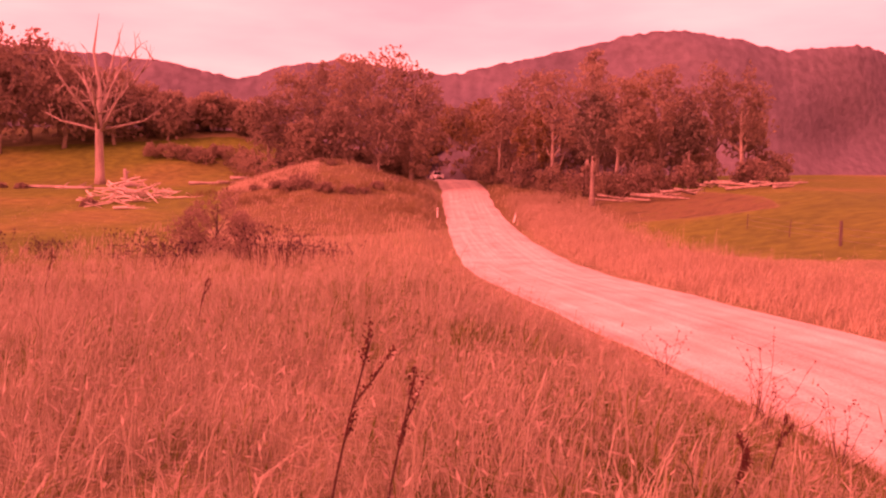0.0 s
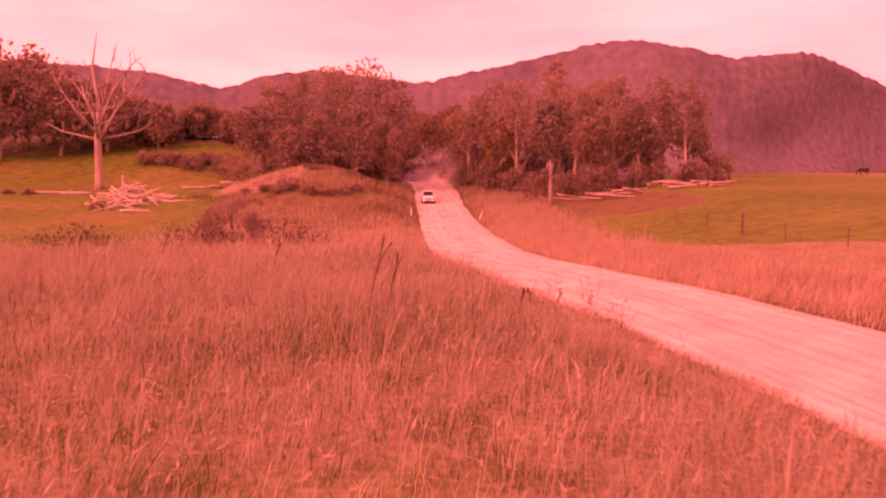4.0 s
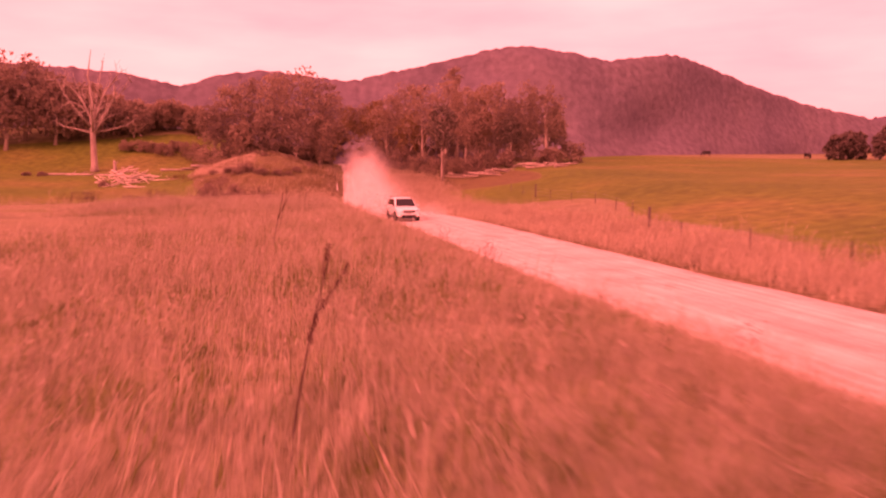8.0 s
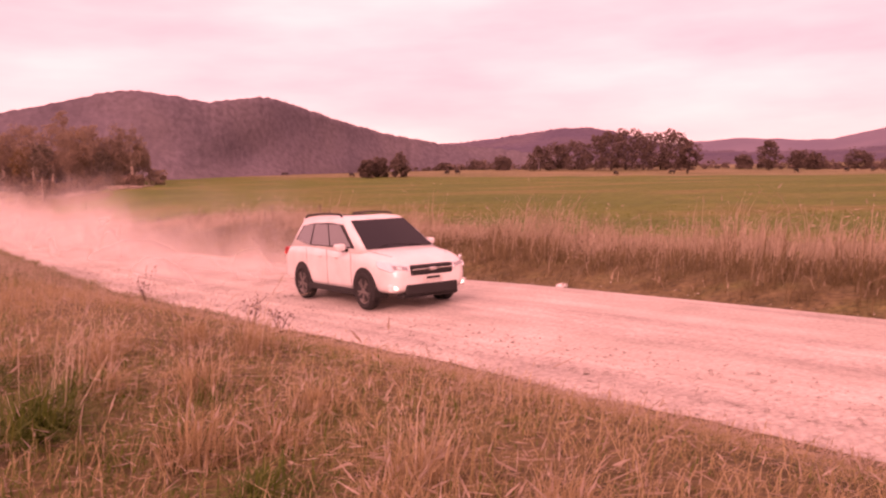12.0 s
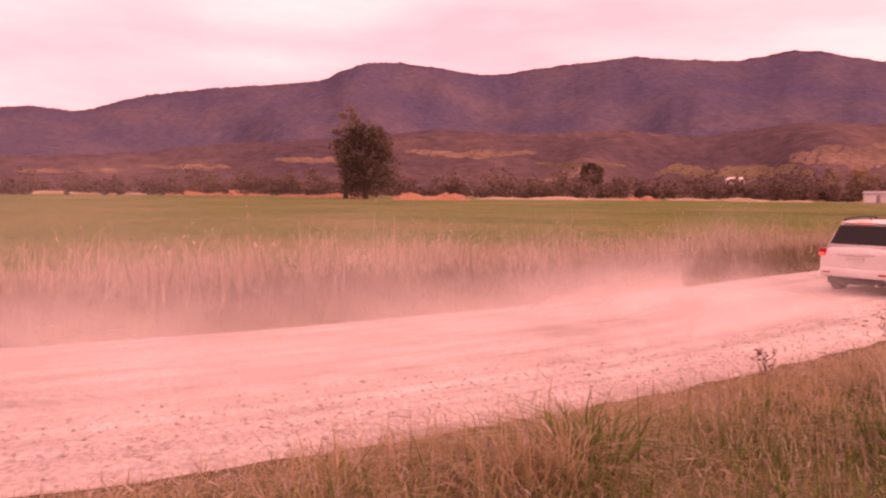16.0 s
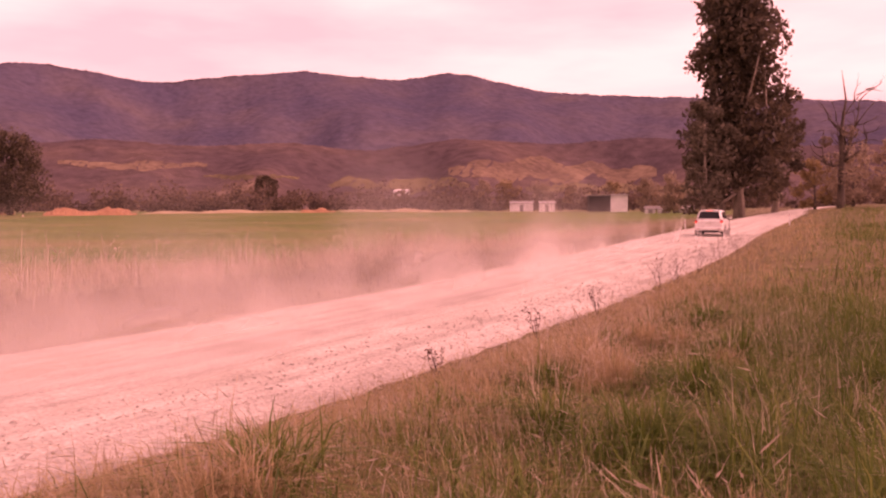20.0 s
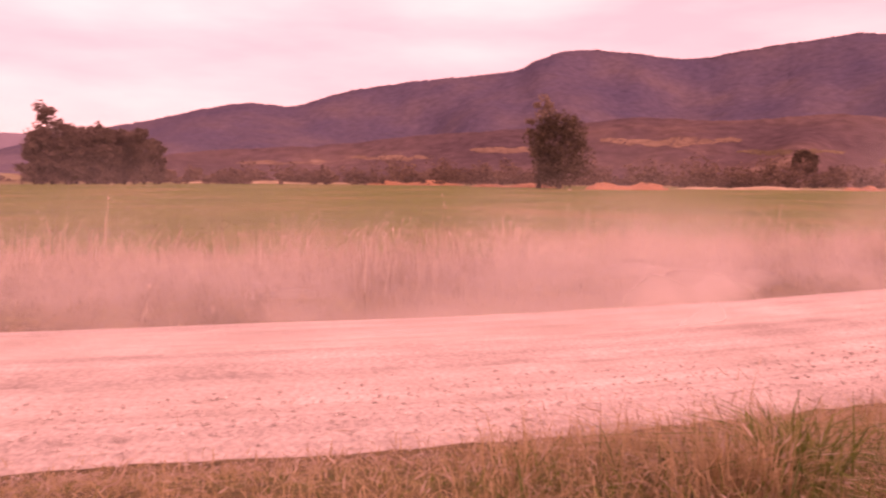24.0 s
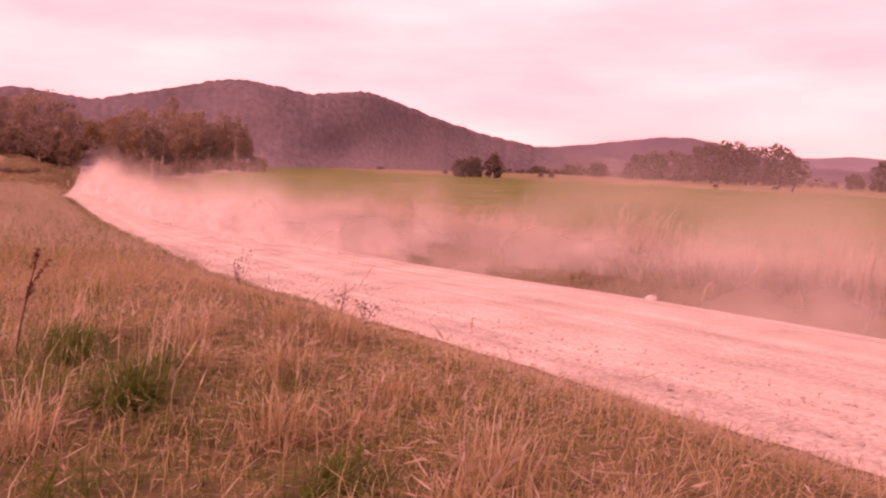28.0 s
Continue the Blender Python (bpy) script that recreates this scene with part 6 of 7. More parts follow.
house.matrix_world = pose(x, y, foot_co.z + 0.5, 0, 0, 180 - 124.2)
bm = bmesh.new()
add_box(bm, -4.6, 4.6, -3, 3, -3, 2.0)
part("wall", bm, M_SHEET, house)
bm = bmesh.new()
vs = [bm.verts.new(c) for c in ((-5.2, -3.6, 2.0), (5.2, -3.6, 2.0), (5.2, 3.6, 2.0), (-5.2, 3.6, 2.0), (-3, 0, 3.2), (3, 0, 3.2))]
for q in ((0, 1, 5, 4), (2, 3, 4, 5), (0, 4, 3), (1, 2, 5), (0, 3, 2, 1)):
    bm.faces.new([vs[j] for j in q])
part("roof", bm, M_SHEET, house)
for wx in (-3, 0, 3):
    bm = bmesh.new()
    add_box(bm, wx - 0.6, wx + 0.6, 2.98, 3.05, 0.6, 1.6)
    part("window", bm, M_TIMBER, house)

M_EARTH = material("orange_earth", [(0.3, (0.31, 0.145, 0.078)), (0.7, (0.45, 0.225, 0.125))], scale=0.3, fine=0.3, fine_scale=2.0, bump=0.6, bump_scale=2.0)
M_BANK = material("dry_bank", [(0.3, (0.26, 0.19, 0.11)), (0.7, (0.42, 0.32, 0.21))], scale=0.2, fine=0.3, fine_scale=1.5)


def bank(az0, az1, d, h, mat, label, seed):
    """A long low heap of bare earth."""
    rg = np.random.default_rng(seed)
    a = np.radians(np.linspace(az0, az1, 34))
    prof = np.sin(np.linspace(0.05, math.pi - 0.05, 34)) ** 0.5 * (0.7 + 0.3 * np.sin(np.linspace(0, 9 + seed, 34))) * h + rg.normal(0, 0.08, 34) * h
    rows = []
    for off, s in ((-3.2, -0.2), (-1.8, 0.55), (0, 1.0), (1.8, 0.6), (3.6, -0.2)):
        r = d + off + rg.normal(0, 0.2, 34)
        x, y = r * np.sin(a), r * np.cos(a)
        rows.append(np.stack([x, y, height(x, y) + np.maximum(prof, 0.1) * s - (0.15 if s < 0 else 0)], 1))
    v = np.vstack(rows)
    k = (np.arange(4)[:, None] * 34 + np.arange(33)[None]).ravel()
    tagged(new("earth_bank", mesh_of("earth_bank", v, np.stack([k, k + 1, k + 35, k + 34], 1), (mat,), None, True)), label, "earth bank")


bank(100.6, 106.2, 212, 2.4, M_EARTH, "heap of bare orange earth at the paddock edge", 1)
bank(85.0, 92.0, 262, 1.9, M_EARTH, "low heap of bare orange earth by the trees", 2)
bank(92.5, 99.0, 235, 1.3, M_EARTH, "low strip of orange earth in the paddock", 3)
bank(117.0, 119.5, 230, 1.4, M_EARTH, "small heap of orange earth in the paddock", 4)
bank(106.5, 117.0, 232, 1.0, M_BANK, "long low bank of dry grass in the paddock", 5)
bank(119.8, 129.0, 236, 0.9, M_BANK, "low dry bank along the far paddock", 6)
bank(72.0, 85.0, 268, 1.0, M_BANK, "low pale bank at the paddock's far side", 7)
bm = bmesh.new()
blob(bm, (0, 0, 0.06), (0.16, 0.10, 0.08))
ob = part("pale_stone", bm, M_SHEET)
j = int(np.abs(LINE[:, 1] - 13.5).argmin())
p = LINE[j] + LINE_N[j] * 3.9
ob.location = (float(p[0]), float(p[1]), ground_z(float(p[0]), float(p[1])))
tagged(ob, "pale stone lying at the edge of the verge", "stone")


# ---- the car ----
M_PAINT = material("white_car_paint", [(0.35, (0.66, 0.63, 0.61)), (0.7, (0.76, 0.74, 0.72))], scale=2.2, fine=0.05, fine_scale=40.0, rough=0.3, spec=0.5, coat=0.4)
M_GLASS = plain("dark_car_glass", (0.006, 0.006, 0.008), 0.04, 0.0, 0.3)
M_SIDE = plain("side_glass", (0.012, 0.011, 0.013), 0.04, 0.0, 1.0, 1.0)
M_BLACK = plain("black_plastic", (0.018, 0.017, 0.017), 0.6)
M_TYRE = plain("tyre_rubber", (0.022, 0.020, 0.019), 0.85)
M_ALLOY = plain("dusty_alloy", (0.24, 0.215, 0.20), 0.45, 0.6)
M_CHROME = plain("chrome", (0.75, 0.74, 0.73), 0.15, 1.0)
M_LENS = plain("headlight_lens", (0.70, 0.70, 0.72), 0.08, 0.3, 0.8)
M_FOG = plain("fog_lamp_glow", (1.0, 0.93, 0.80), 0.3, 0.0, 0.5, 0.0, 1.3)
M_TAIL = plain("red_tail_light", (0.42, 0.03, 0.028), 0.2, 0.0, 0.6)
M_BRAKE = plain("brake_light_glow", (1.0, 0.10, 0.06), 0.3, 0.0, 0.5, 0.0, 1.3)
M_SEAM = plain("panel_gap", (0.20, 0.18, 0.17), 0.7)
M_BEZEL = plain("headlight_reflector", (0.36, 0.35, 0.36), 0.2, 0.6)
M_PLATE = plain("number_plate", (0.62, 0.60, 0.56), 0.5)

car = thing("car", "white compact station-wagon car with roof rails, dusty from the gravel road", "car")


def loft(sections, closed_ends=True):
    """A skin over matching rings of points."""
    bm = bmesh.new()
    rings = [[bm.verts.new(p) for p in s] for s in sections]
    n = len(rings[0])
    for a, b in zip(rings, rings[1:]):
        for k in range(n):
            bm.faces.new((a[k], b[k], b[(k + 1) % n], a[(k + 1) % n]))
    if closed_ends:
        bm.faces.new(rings[0])
        bm.faces.new(rings[-1][::-1])
    bmesh.ops.recalc_face_normals(bm, faces=bm.faces)
    return bm


def body_ring(x, lo, top, w, round_top=0.9):
    half = [(0, lo), (w * 0.80, lo), (w * 0.965, lo + 0.07), (w * 0.992, lo + 0.22), (w, (lo + top) * 0.5 + 0.05), (w * 0.985, top - 0.15), (w * 0.93, top - 0.04), (w * round_top * 0.92, top), (w * 0.45, top + 0.028), (0, top + 0.036)]
    return [(x, y, z) for y, z in half] + [(x, -y, z) for y, z in half[-2:0:-1]]


BODY = [(-2.27, 0.50, 0.92, 0.76), (-2.24, 0.40, 1.02, 0.82), (-2.14, 0.34, 1.09, 0.86), (-1.9, 0.30, 1.12, 0.885), (-1.26, 0.28, 1.12, 0.897), (-0.4, 0.27, 1.10, 0.897), (0.5, 0.27, 1.08, 0.897),
        (1.0, 0.28, 1.07, 0.895), (1.38, 0.29, 1.04, 0.89), (1.75, 0.30, 0.99, 0.872), (2.02, 0.30, 0.93, 0.835), (2.17, 0.32, 0.86, 0.78), (2.26, 0.36, 0.78, 0.70), (2.30, 0.44, 0.70, 0.62)]
bm = loft([body_ring(*s) for s in BODY])
body = part("body", bm, M_PAINT, car, "white painted bodywork", True)
sub = body.modifiers.new("smooth", "SUBSURF")
sub.levels = sub.render_levels = 2

# the cabin: base and roof corners, front to back
LOW = [(1.33, 0.765), (1.20, 0.842), (-2.02, 0.82), (-2.20, 0.70)]
TOP = [(0.27, 0.595), (0.17, 0.645), (-1.56, 0.625), (-1.78, 0.54)]


def cabin_ring(t, z):
    pts = [((1 - t) * a[0] + t * b[0], (1 - t) * a[1] + t * b[1], z) for a, b in zip(LOW, TOP)]
    return pts + [(x, -y, zz) for x, y, zz in reversed(pts)]


ring = [cabin_ring(0, 1.02), cabin_ring(0.5, 1.36), cabin_ring(0.94, 1.62), [(x * 0.985 - 0.01, y * 0.93, 1.665) for x, y, _ in cabin_ring(1, 1.66)], [(x * 0.9 - 0.07, y * 0.5, 1.695) for x, y, _ in cabin_ring(1, 1.68)]]
part("cabin", loft(ring), M_PAINT, car, "white roof and pillars", True)


def cabin_point(a, b, z, out):
    """A point on the cabin's side between the corners a and b (share 0 to 1) at height z, pushed outwards."""
    t = (z - 1.02) / 0.68
    p = [(1 - t) * LOW[a][k] + t * TOP[a][k] for k in (0, 1)]
    q = [(1 - t) * LOW[a + 1][k] + t * TOP[a + 1][k] for k in (0, 1)]
    return Vector((p[0] + (q[0] - p[0]) * b, p[1] + (q[1] - p[1]) * b + out, z))


def pane(name, corners, mat, label, thick):
    """A thin slab through four or more outline corners."""
    bm = bmesh.new()
    n = (corners[1] - corners[0]).cross(corners[2] - corners[0]).normalized() * thick
    a = [bm.verts.new(c + n) for c in corners]
    b = [bm.verts.new(c - n) for c in corners]
    bm.faces.new(a)
    bm.faces.new(b[::-1])
    k = len(corners)
    for i in range(k):
        bm.faces.new((a[i], b[i], b[(i + 1) % k], a[(i + 1) % k]))
    bmesh.ops.recalc_face_normals(bm, faces=bm.faces)
    part(name, bm, mat, car, label)


for s in (1, -1):
    band = [cabin_point(1, 0.035, 1.095, 0.002), cabin_point(1, 0.70, 1.11, 0.002), cabin_point(1, 0.955, 1.21, 0.002), cabin_point(1, 0.93, 1.50, 0.004), cabin_point(1, 0.70, 1.555, 0.004), cabin_point(1, 0.30, 1.57, 0.004), cabin_point(1, 0.05, 1.53, 0.004)]
    pane("window_surround", [Vector((c.x, c.y * s, c.z)) for c in band], M_BLACK, "black window surround", 0.004)
    for u in ((0.075, 0.10, 0.365, 0.355), (0.385, 0.375, 0.665, 0.655), (0.69, 0.68, 0.93, 0.905)):
        cs = [cabin_point(1, u[0], 1.12, 0.005), cabin_point(1, u[2], 1.13 if u[0] < 0.6 else 1.20, 0.005), cabin_point(1, u[3], 1.535 if u[0] < 0.6 else 1.50, 0.007), cabin_point(1, u[1] + (0.0 if u[0] > 0.2 else 0.02), 1.535, 0.007)]
        pane("side_window", [Vector((c.x, c.y * s, c.z)) for c in cs], M_SIDE, "tinted side window reflecting the sky", 0.006)


def front_point(v, z, out, a=0):
    """A point across the windscreen (a=0) or the rear window (a=3); v from -1 to 1."""
    t = (z - 1.02) / 0.68
    return Vector(((1 - t) * LOW[a][0] + t * TOP[a][0] + out, v * ((1 - t) * LOW[a][1] + t * TOP[a][1]), z))


pane("windscreen", [front_point(-0.96, 1.08, 0.012), front_point(0.96, 1.08, 0.012), front_point(0.95, 1.60, 0.012), front_point(-0.95, 1.60, 0.012)], M_GLASS, "dark reflecting windscreen", 0.008)
pane("rear_window", [front_point(0.98, 1.16, -0.012, 3), front_point(-0.98, 1.16, -0.012, 3), front_point(-0.97, 1.57, -0.012, 3), front_point(0.97, 1.57, -0.012, 3)], M_GLASS, "dark tinted rear window", 0.008)


def box_part(name, b, mat, label="", bevel=0.012, m=None, parent=None):
    bm = bmesh.new()
    add_box(bm, *b, m, bevel)
    return part(name, bm, mat, parent or car, label, False)


box_part("grille", (2.18, 2.318, -0.44, 0.44, 0.63, 0.815), M_BLACK, "black honeycomb grille", 0.03)
box_part("grille_bar", (2.30, 2.338, -0.42, 0.42, 0.725, 0.75), M_CHROME, "chrome grille bar", 0.006)
box_part("badge", (2.32, 2.345, -0.075, 0.075, 0.705, 0.765), M_CHROME, "oval chrome badge", 0.02)
box_part("lower_grille", (2.10, 2.315, -0.54, 0.54, 0.29, 0.48), M_BLACK, "black lower air intake", 0.03)
box_part("bumper_guard", (2.00, 2.25, -0.60, 0.60, 0.23, 0.31), M_BLACK, "black lower bumper guard", 0.04)
box_part("number_plate", (2.315, 2.335, -0.19, 0.19, 0.535, 0.625), M_PLATE, "pale front number plate", 0.004)
box_part("plate_writing", (2.334, 2.340, -0.14, 0.14, 0.56, 0.60), M_BLACK, "dark unreadable bar on the plate", 0.0)
box_part("number_plate", (-2.315, -2.285, -0.19, 0.19, 0.80, 0.90), M_PLATE, "pale rear number plate", 0.004)
box_part("rear_bumper", (-2.33, -2.10, -0.80, 0.80, 0.42, 0.62), M_PAINT, "white rear bumper", 0.05)
box_part("rear_skirt", (-2.28, -2.05, -0.62, 0.62, 0.27, 0.42), M_BLACK, "black rear bumper skirt", 0.03)
box_part("tailgate_trim", (-2.29, -2.24, -0.42, 0.42, 0.925, 0.955), M_CHROME, "chrome tailgate strip", 0.008)
box_part("rear_spoiler", (-1.90, -1.66, -0.53, 0.53, 1.615, 1.66), M_PAINT, "white roof spoiler", 0.02)
box_part("brake_light", (-1.912, -1.895, -0.16, 0.16, 1.625, 1.65), M_BRAKE, "glowing red high brake light", 0.004)
for s in (1, -1):
    pane("headlight", [Vector(q) for q in ((2.285, s * 0.46, 0.70), (2.25, s * 0.46, 0.80), (2.06, s * 0.80, 0.885), (1.88, s * 0.90, 0.895), (1.95, s * 0.895, 0.79), (2.17, s * 0.78, 0.715))], M_LENS, "clear swept-back headlight", 0.02)
    pane("headlight_bezel", [Vector(q) for q in ((2.285, s * 0.49, 0.725), (2.262, s * 0.49, 0.785), (2.13, s * 0.73, 0.82), (2.19, s * 0.72, 0.745))], M_BEZEL, "grey headlight reflector", 0.026)
    box_part("fog_lamp_housing", (2.06, 2.21, s * 0.70 - 0.11, s * 0.70 + 0.11, 0.36, 0.50), M_PAINT, "", 0.04)
    bm = bmesh.new()
    blob(bm, (2.205, s * 0.69, 0.43), (0.03, 0.055, 0.04))
    part("fog_lamp", bm, M_FOG, car, "lit fog lamp", True)
    box_part("tail_light", (-2.265, -2.04, s * 0.755 - 0.085, s * 0.755 + 0.085, 0.88, 1.06), M_TAIL, "red tail light cluster", 0.03)
    box_part("brake_lamp", (-2.285, -2.25, s * 0.77 - 0.06, s * 0.77 + 0.06, 0.90, 0.95), M_BRAKE, "glowing brake lamp", 0.01)
    mir = box_part("mirror", (0.62, 0.80, s * 1.0 - 0.10, s * 1.0 + 0.10, 1.06, 1.19), M_PAINT, "white door mirror", 0.045)
    bm = bmesh.new()
    add_box(bm, 0.66, 0.74, s * 0.89 - 0.06, s * 0.89 + 0.06, 1.04, 1.09, None, 0.01)
    part("mirror_arm", bm, M_BLACK, mir)
    for hx in (-0.30, 0.42):
        box_part("door_handle", (hx - 0.22, hx - 0.02, s * 0.905 - 0.012, s * 0.905 + 0.012, 0.90, 0.935), M_PAINT, "white door handle", 0.01)
    for dx in (0.92, -0.08, -1.02):
        box_part("door_seam", (dx - 0.003, dx + 0.003, s * 0.893 - 0.004, s * 0.893 + 0.004, 0.36, 1.06), M_SEAM, "", 0.0)
    box_part("sill_trim", (-0.95, 1.02, s * 0.885 - 0.025, s * 0.885 + 0.025, 0.25, 0.36), M_BLACK, "black sill trim", 0.012)
    bm = bmesh.new()
    add_tube(bm, [(0.05, s * 0.565, 1.66), (-0.06, s * 0.565, 1.725), (-0.85, s * 0.56, 1.745), (-1.60, s * 0.55, 1.715), (-1.70, s * 0.55, 1.655)], [0.02, 0.022, 0.022, 0.022, 0.02], 6)
    part("roof_rail", bm, M_BLACK, car, "black roof rail", True)
    for ax in (1.38, -1.26):
        bm = bmesh.new()
        n = 22
        for rr, yy in ((0.405, 0.900),):
            c0 = [bm.verts.new((ax + math.cos(math.tau * k / n) * rr, s * yy, max(0.20, 0.37 + math.sin(math.tau * k / n) * rr))) for k in range(n)]
            c1 = [bm.verts.new((ax + math.cos(math.tau * k / n) * rr, s * 0.60, max(0.20, 0.37 + math.sin(math.tau * k / n) * rr))) for k in range(n)]
            bm.faces.new(c0)
            bm.faces.new(c1[::-1])
            for k in range(n):
                bm.faces.new((c0[k], c1[k], c1[(k + 1) % n], c0[(k + 1) % n]))
        part("wheel_arch", bm, M_BLACK, car, "black wheel arch")

pane("sunroof", [Vector((x, y, 1.697 if abs(y) < 0.3 else 1.69)) for x, y in ((-0.02, -0.29), (-0.02, 0.29), (-0.75, 0.29), (-0.75, -0.29))], M_GLASS, "dark glass sunroof", 0.012)
for s in (1, -1):
    bm = bmesh.new()
    add_tube(bm, [front_point(0.75 * s + 0.1, 1.09, 0.03), front_point(0.45 * s - 0.05, 1.12, 0.035), front_point(0.05 * s - 0.2, 1.15, 0.03)], [0.012, 0.01, 0.006], 5)
    part("wiper", bm, M_BLACK, car, "black windscreen wiper")
bm = bmesh.new()
add_tube(bm, [front_point(0.0, 1.16, -0.03, 3), front_point(0.35, 1.19, -0.035, 3), front_point(0.62, 1.21, -0.03, 3)], [0.014, 0.01, 0.006], 5)
part("rear_wiper", bm, M_BLACK, car, "black rear wiper")
bm = bmesh.new()
add_tube(bm, [(-2.05, -0.5, 0.30), (-2.34, -0.5, 0.29)], [0.035, 0.035], 10)
part("exhaust_pipe", bm, M_CHROME, car, "chrome exhaust tip")
bm = bmesh.new()
add_tube(bm, [(-1.55, 0, 1.69), (-1.72, 0, 1.80)], [0.016, 0.005], 6)
part("roof_aerial", bm, M_BLACK, car, "short black roof aerial")
for s in (1, -1):
    bm = bmesh.new()
    add_tube(bm, [(2.23, s * 0.42, 0.815), (1.9, s * 0.60, 0.965), (1.35, s * 0.72, 1.055)], [0.006, 0.006, 0.006], 4)
    part("bonnet_seam", bm, M_SEAM, car)
    box_part("rear_reflector", (-2.335, -2.325, s * 0.62 - 0.09, s * 0.62 + 0.09, 0.50, 0.54), M_TAIL, "red bumper reflector", 0.003)


def lathe(profile, n=28):
    """A ring of (radius, y) turned about the axle."""
    secs = []
    for k in range(n):
        a = math.tau * k / n
        secs.append([(math.cos(a) * r, y, math.sin(a) * r) for r, y in profile])
    bm = bmesh.new()
    rings = [[bm.verts.new(p) for p in s] for s in secs]
    m = len(profile)
    for i in range(n):
        a, b = rings[i], rings[(i + 1) % n]
        for k in range(m):
            bm.faces.new((a[k], b[k], b[(k + 1) % m], a[(k + 1) % m]))
    bmesh.ops.recalc_face_normals(bm, faces=bm.faces)
    return bm


WHEELS = []
for s in (1, -1):
    for ax in (1.38, -1.26):
        w = part("wheel", lathe([(0.235, -0.09), (0.30, -0.11), (0.335, -0.085), (0.345, 0), (0.335, 0.085), (0.30, 0.11), (0.235, 0.09)]), M_TYRE, car, "black dusty tyre", True)
        bm = lathe([(0.20, -0.07), (0.238, -0.085), (0.24, 0.085), (0.20, 0.07)], 24)
        for k in range(5):
            for spread in (-9, 9):
                add_box(bm, 0.04, 0.225, s * 0.075 - 0.018, s * 0.075 + 0.018, -0.014, 0.014, pose(0, 0, 0, 0, k * 72 + spread, 0), 0.0)
        blob(bm, (0, s * 0.07, 0), (0.06, 0.03, 0.06))
        part("rim", bm, M_ALLOY, w, "five-spoke alloy rim", False)
        WHEELS.append((w, ax, s * 0.812))

# ---- dust ----
M_DUST = bpy.data.materials.new("road_dust")
M_DUST.use_nodes = True
dn, dl = M_DUST.node_tree.nodes, M_DUST.node_tree.links
dn.clear()


def node(kind, op=""):
    n = dn.new(kind)
    if op:
        n.operation = op
    return n


def math_node(op, a, b):
    n = node("ShaderNodeMath", op)
    for i, v in enumerate((a, b)):
        if isinstance(v, (int, float)):
            n.inputs[i].default_value = v
        else:
            dl.new(v, n.inputs[i])
    return n.outputs[0]


d_uv = node("ShaderNodeUVMap")
d_uv.uv_map = "spread"
d_sep = node("ShaderNodeSeparateXYZ")
dl.new(d_uv.outputs["UV"], d_sep.inputs[0])
d_co = node("ShaderNodeTexCoord")
d_map = node("ShaderNodeMapping")
d_map.inputs["Scale"].default_value = (0.45, 0.45, 0.75)
d_info = node("ShaderNodeObjectInfo")
d_shift = math_node("MULTIPLY", d_info.outputs["Random"], 40.0)
dl.new(d_co.outputs["Object"], d_map.inputs["Vector"])
dl.new(d_shift, d_map.inputs["Location"])
d_noise = node("ShaderNodeTexNoise")
d_noise.inputs["Scale"].default_value, d_noise.inputs["Detail"].default_value, d_noise.inputs["Roughness"].default_value = 0.55, 3.0, 0.5
dl.new(d_map.outputs["Vector"], d_noise.inputs["Vector"])
d_puff = node("ShaderNodeMapRange")
d_puff.interpolation_type = "SMOOTHSTEP"
d_puff.inputs["From Min"].default_value, d_puff.inputs["From Max"].default_value = 0.36, 0.62
dl.new(d_noise.outputs["Fac"], d_puff.inputs["Value"])
ends = math_node("POWER", math_node("SINE", math_node("MULTIPLY", d_sep.outputs["X"], math.pi), 0.0), 2.0)
fade = math_node("POWER", math_node("SUBTRACT", 1.0, d_sep.outputs["Y"]), 1.6)
foot = node("ShaderNodeMapRange")
foot.interpolation_type = "SMOOTHSTEP"
foot.inputs["From Max"].default_value = 0.22
dl.new(d_sep.outputs["Y"], foot.inputs["Value"])
amount = math_node("MULTIPLY", math_node("MULTIPLY", ends, fade), math_node("ADD", math_node("MULTIPLY", d_puff.outputs["Result"], 0.84), 0.16))
amount = math_node("MULTIPLY", math_node("MULTIPLY", amount, foot.outputs["Result"]), 0.84)
d_clear = node("ShaderNodeBsdfTransparent")
d_dif = node("ShaderNodeBsdfDiffuse")
d_dif.inputs["Color"].default_value = (0.80, 0.745, 0.71, 1)
d_tra = node("ShaderNodeBsdfTranslucent")
d_tra.inputs["Color"].default_value = (0.80, 0.745, 0.71, 1)
d_half = node("ShaderNodeMixShader")
d_half.inputs["Fac"].default_value = 0.5
dl.new(d_dif.outputs[0], d_half.inputs[1])
dl.new(d_tra.outputs[0], d_half.inputs[2])
d_mix = node("ShaderNodeMixShader")
dl.new(amount, d_mix.inputs["Fac"])
dl.new(d_clear.outputs[0], d_mix.inputs[1])
dl.new(d_half.outputs[0], d_mix.inputs[2])
d_out = node("ShaderNodeOutputMaterial")
dl.new(d_mix.outputs[0], d_out.inputs["Surface"])

DUST = []


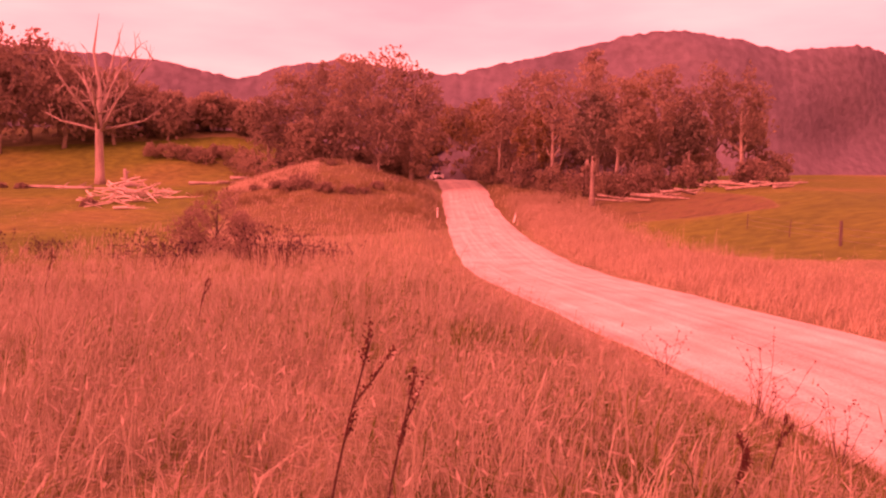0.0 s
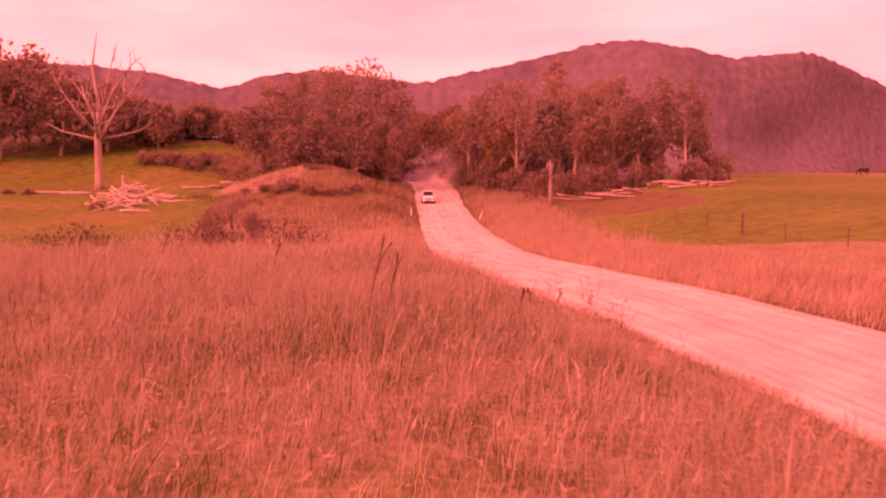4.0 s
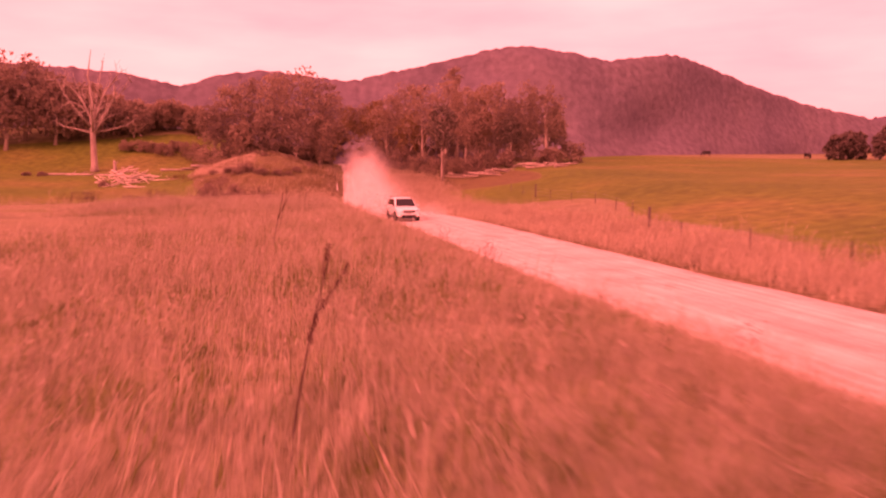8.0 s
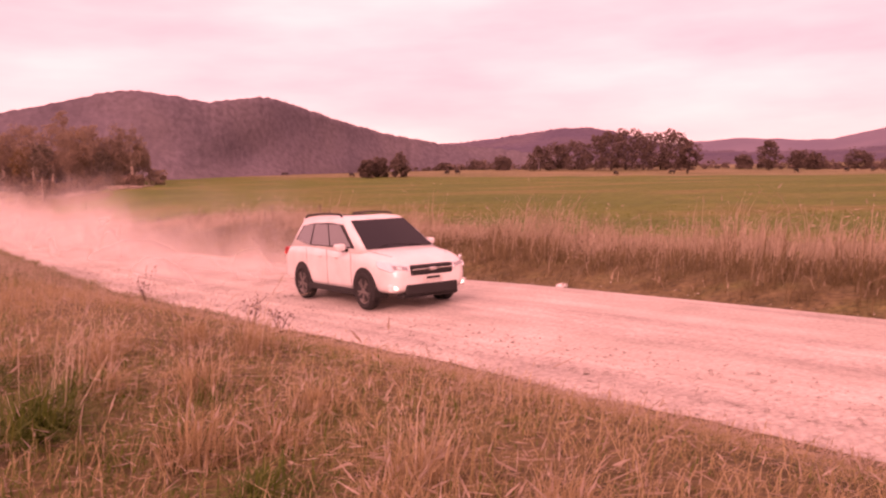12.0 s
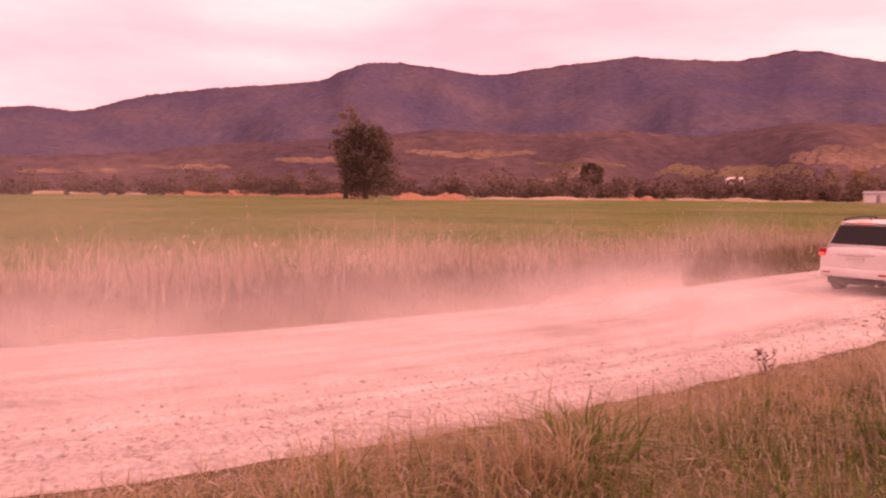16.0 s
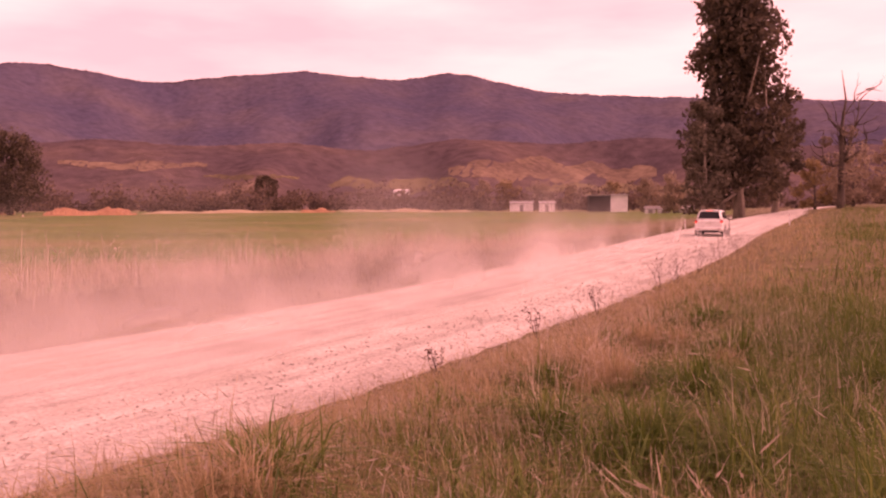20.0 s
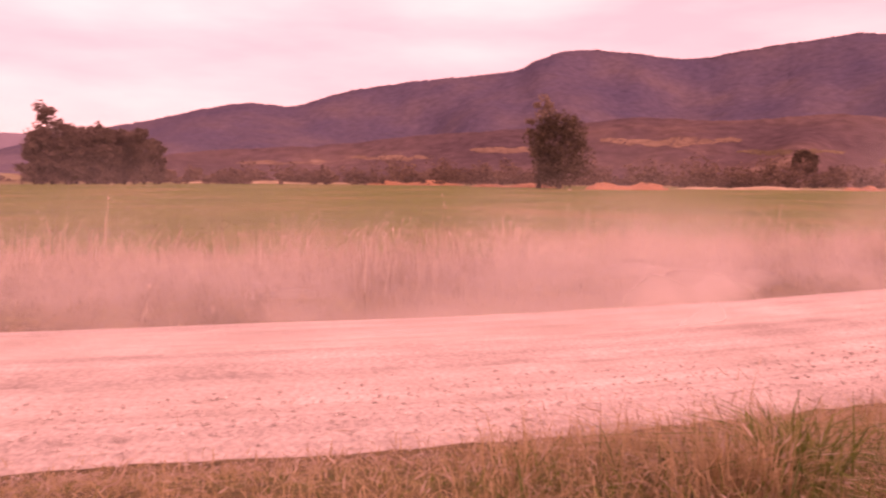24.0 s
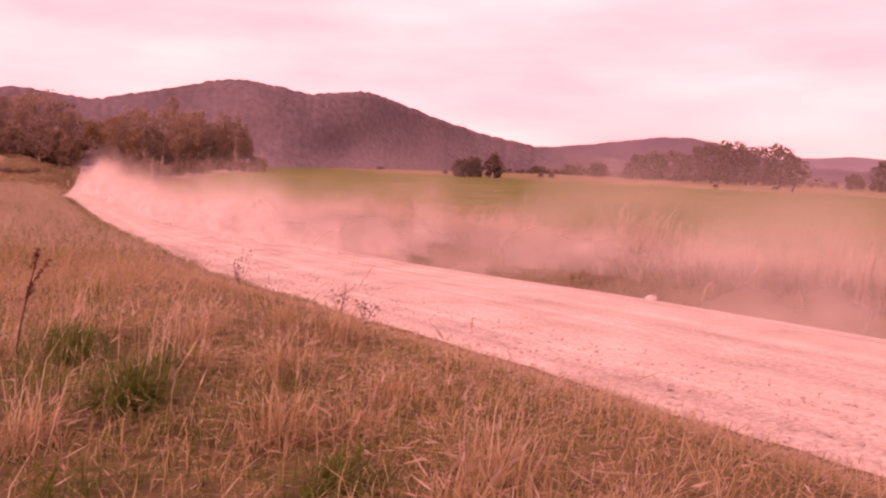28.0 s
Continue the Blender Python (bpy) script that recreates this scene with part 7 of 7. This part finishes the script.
def dust_cloud(station, length, tall, seed, far):
    """A drift of dust over the road: wavering upright veils, thinning out upwards and to their ends."""
    rg = np.random.default_rng(seed)
    t = thing("dust_cloud", "pale drifting road dust raised behind the car", "dust", "dust behind the car")
    nu, nv = 16, 8
    if far:
        sheets = [(-1.6, "along"), (1.0, "along"), (-0.37 * length, "across"), (-0.12 * length, "across"), (0.13 * length, "across"), (0.38 * length, "across")]
    else:
        sheets = [(-1.9, "along"), (-0.9, "along"), (0.1, "along"), (1.1, "along"), (2.1, "along"), (3.2, "along")]
    for off, way in sheets:
        vs, fs, uv = [], [], []
        ph, ph2 = rg.uniform(0, 6, 2)
        base = rg.uniform(-0.55, 0.15)
        ht = tall * rg.uniform(0.75, 1.3)
        if not far and off < 0:
            ht *= 0.8
        for j in range(nv + 1):
            for i in range(nu + 1):
                u, w = i / nu, j / nv
                along, side = length * (u - 0.5), off + 0.35 * math.sin(u * 5 + ph) + 0.7 * w * math.sin(u * 3 + ph2)
                z, v = ht * w * (0.82 + 0.18 * math.sin(u * 7 + ph)) + base, w
                if way == "across":
                    along, side = off + 0.8 * math.sin(u * 4 + ph) + 0.8 * w * math.sin(u * 3 + ph2), 0.4 + 8.5 * (u - 0.5)
                vs.append((along, side, z))
                uv.append((u, v))
        for j in range(nv):
            for i in range(nu):
                a = j * (nu + 1) + i
                fs.append((a, a + 1, a + nu + 2, a + nu + 1))
        me = mesh_of("veil", vs, fs, (M_DUST,), None, True)
        lay = me.uv_layers.new(name="spread")
        for lp in me.loops:
            lay.data[lp.index].uv = uv[lp.vertex_index]
        ob = new("veil", me)
        ob.parent = t
    if station is not None:
        DUST.append((t, station, not far))
    return t


WAKE = dust_cloud(None, 11.0, 2.3, 899, False)   # the thick low dust close behind the wheels
NEAR_DUST = range(int(np.abs(LINE[:, 1] - 58).argmin()), int(np.abs(LINE[:, 1] + 30).argmin()), 8)
for k, s in enumerate(range(int(np.abs(LINE[:, 1] - 238).argmin()), int(np.abs(LINE[:, 1] - 36).argmin()), 12)):
    dust_cloud(s, 24.0, float(np.interp(LINE[s, 1], [36, 120], [4.4, 6.8])), 900 + k, True)
for k, s in enumerate(NEAR_DUST):
    dust_cloud(s, 16.0, 4.9, 960 + k, False)
for k, s in enumerate(range(NEAR_DUST[-1] + 10, int(np.abs(LINE[:, 1] + 128).argmin()), 12)):
    dust_cloud(s, 24.0, 5.2, 990 + k, True)

# ---- what moves ----
# when the car's middle passes these northings
DRIVE = [(0, 252.6), (1, 249.6), (2, 243.5), (3, 233), (4, 217), (5, 200), (5.5, 191), (6, 182), (7, 157), (8, 127), (8.5, 108), (9, 84), (9.5, 54), (10, 30.2), (10.5, 25.4), (11, 21.8), (11.5, 18.4), (12, 14.6), (12.5, 11.0), (13, 7.3), (13.5, 3.6), (14, 0.0), (14.5, -3.7),
         (15, -7.6), (15.5, -11.4), (16, -15.2), (16.5, -18.8), (17, -22.4), (17.5, -26), (18, -29.8), (18.5, -33.4), (19, -37.2), (19.5, -41.0), (20, -45.2), (20.5, -49.8), (21.5, -60), (22.5, -73), (24, -94), (26, -126), (28, -160)]


def on_road(y, off):
    """The place and heading on the road at a northing, off its centre by that much to the east."""
    s = float(np.interp(-y, -LINE[:, 1], np.arange(len(LINE))))
    i = min(int(s), len(LINE) - 2)
    f = s - i
    p = LINE[i] * (1 - f) + LINE[i + 1] * f + (LINE_N[i] * (1 - f) + LINE_N[i + 1] * f) * off
    a, b = max(i - 2, 0), min(i + 3, len(LINE) - 1)
    t = LINE[b] - LINE[a]
    return p, math.degrees(math.atan2(t[1], t[0])), math.degrees(math.atan2(t[2], math.hypot(t[0], t[1]))), s


def motions():
    dt, dy = np.array(DRIVE).T
    rows = []
    for t in np.arange(0, 28.01, 0.25):
        y = float(np.interp(t, dt, dy))
        lo, hi = max(0, t - 0.25), min(28, t + 0.25)
        y = (y * 2 + float(np.interp(lo, dt, dy)) + float(np.interp(hi, dt, dy))) / 4 if 0 < t < 28 else y
        p, turn, climb, s = on_road(y, float(np.interp(t, [0, 3, 5.5, 7, 8, 9, 10], [-1.4, -1.8, -1.0, -0.6, -2.1, -1.3, -0.55])))
        turn += float(np.interp(t, [9.5, 11, 12, 13, 15], [0, -3, -5, -4, 0]))   # nose in towards the bend
        rows.append((t, pose(p[0], p[1], p[2] + 0.02, 0, -climb, turn)))
    walk(car, rows)
    trail = []
    for t, m in rows:
        y = float(np.interp(t, dt, dy)) + 7.6
        p, turn, climb, s = on_road(min(y, 300.0), -0.4)
        trail.append((t, pose(p[0], p[1], p[2] - (0.15 if t > 2.5 else 2.0), 0, -climb, turn)))
    walk(WAKE, trail)
    # the wheels roll, as fast as a picture can show
    spin, last, wheel_rows = 0.0, None, []
    for k in range(0, 28 * 30 + 1):
        t = k / 30
        s = on_road(float(np.interp(t, dt, dy)), 0)[3]
        if last is not None:
            spin += min(80.0, math.degrees(abs(s - last) / 0.345))
        last = s
        wheel_rows.append((t, spin))
    for w, ax, wy in WHEELS:
        walk(w, [(t, pose(ax, wy, 0.345, 0, a, 0)) for t, a in wheel_rows])
    # each drift of dust rises behind the car and is carried off to the east
    for k, (ob, s, near) in enumerate(DUST):
        p, n = LINE[s], LINE_N[s]
        turn = math.degrees(math.atan2(LINE_T[s, 1], LINE_T[s, 0]))
        tb = float(np.interp(-(p[1] - (5.0 if near else 12.0)), -dy, dt))
        wind = (0.42 + 0.10 * math.sin(k * 2.1)) * float(np.interp(p[1], [2, 30], [1.0, 0.32]))

        low = float(np.interp(p[1], [-4, 1, 9, 20], [-1.25, -1.8, -1.8, -1.3]))

        def at(drift, z):
            return pose(p[0] + n[0] * drift, p[1] + n[1] * drift, p[2] + z, 0, 0, turn)
        rows = [(0, at(0, -11.0))]
        t0, t1, t2 = tb + 0.05, tb + 0.4, tb + 3.5
        if t0 > 0.15:
            rows.append((round(t0, 2), at(0, -6.0 if near else -9.5)))
        if t1 < 28:
            rows.append((round(max(t1, 0.3), 2), at(0.1, -1.75 if near else -0.8)))
        if t2 < 28:
            rows.append((round(t2, 2), at(wind * 1.6, low if near else -0.4)))
        life = max(0.0, 28 - t2)
        rows.append((28, at(wind * 1.6 + wind * 1.1 * life, low + min(0.7, 0.10 * life) * float(np.interp(p[1], [-4, 0, 10, 20], [1.0, 0.2, 0.2, 0.8])) if near else -0.3)) if t1 < 28 else (28, at(0, -10.9)))
        walk(ob, rows)


motions()
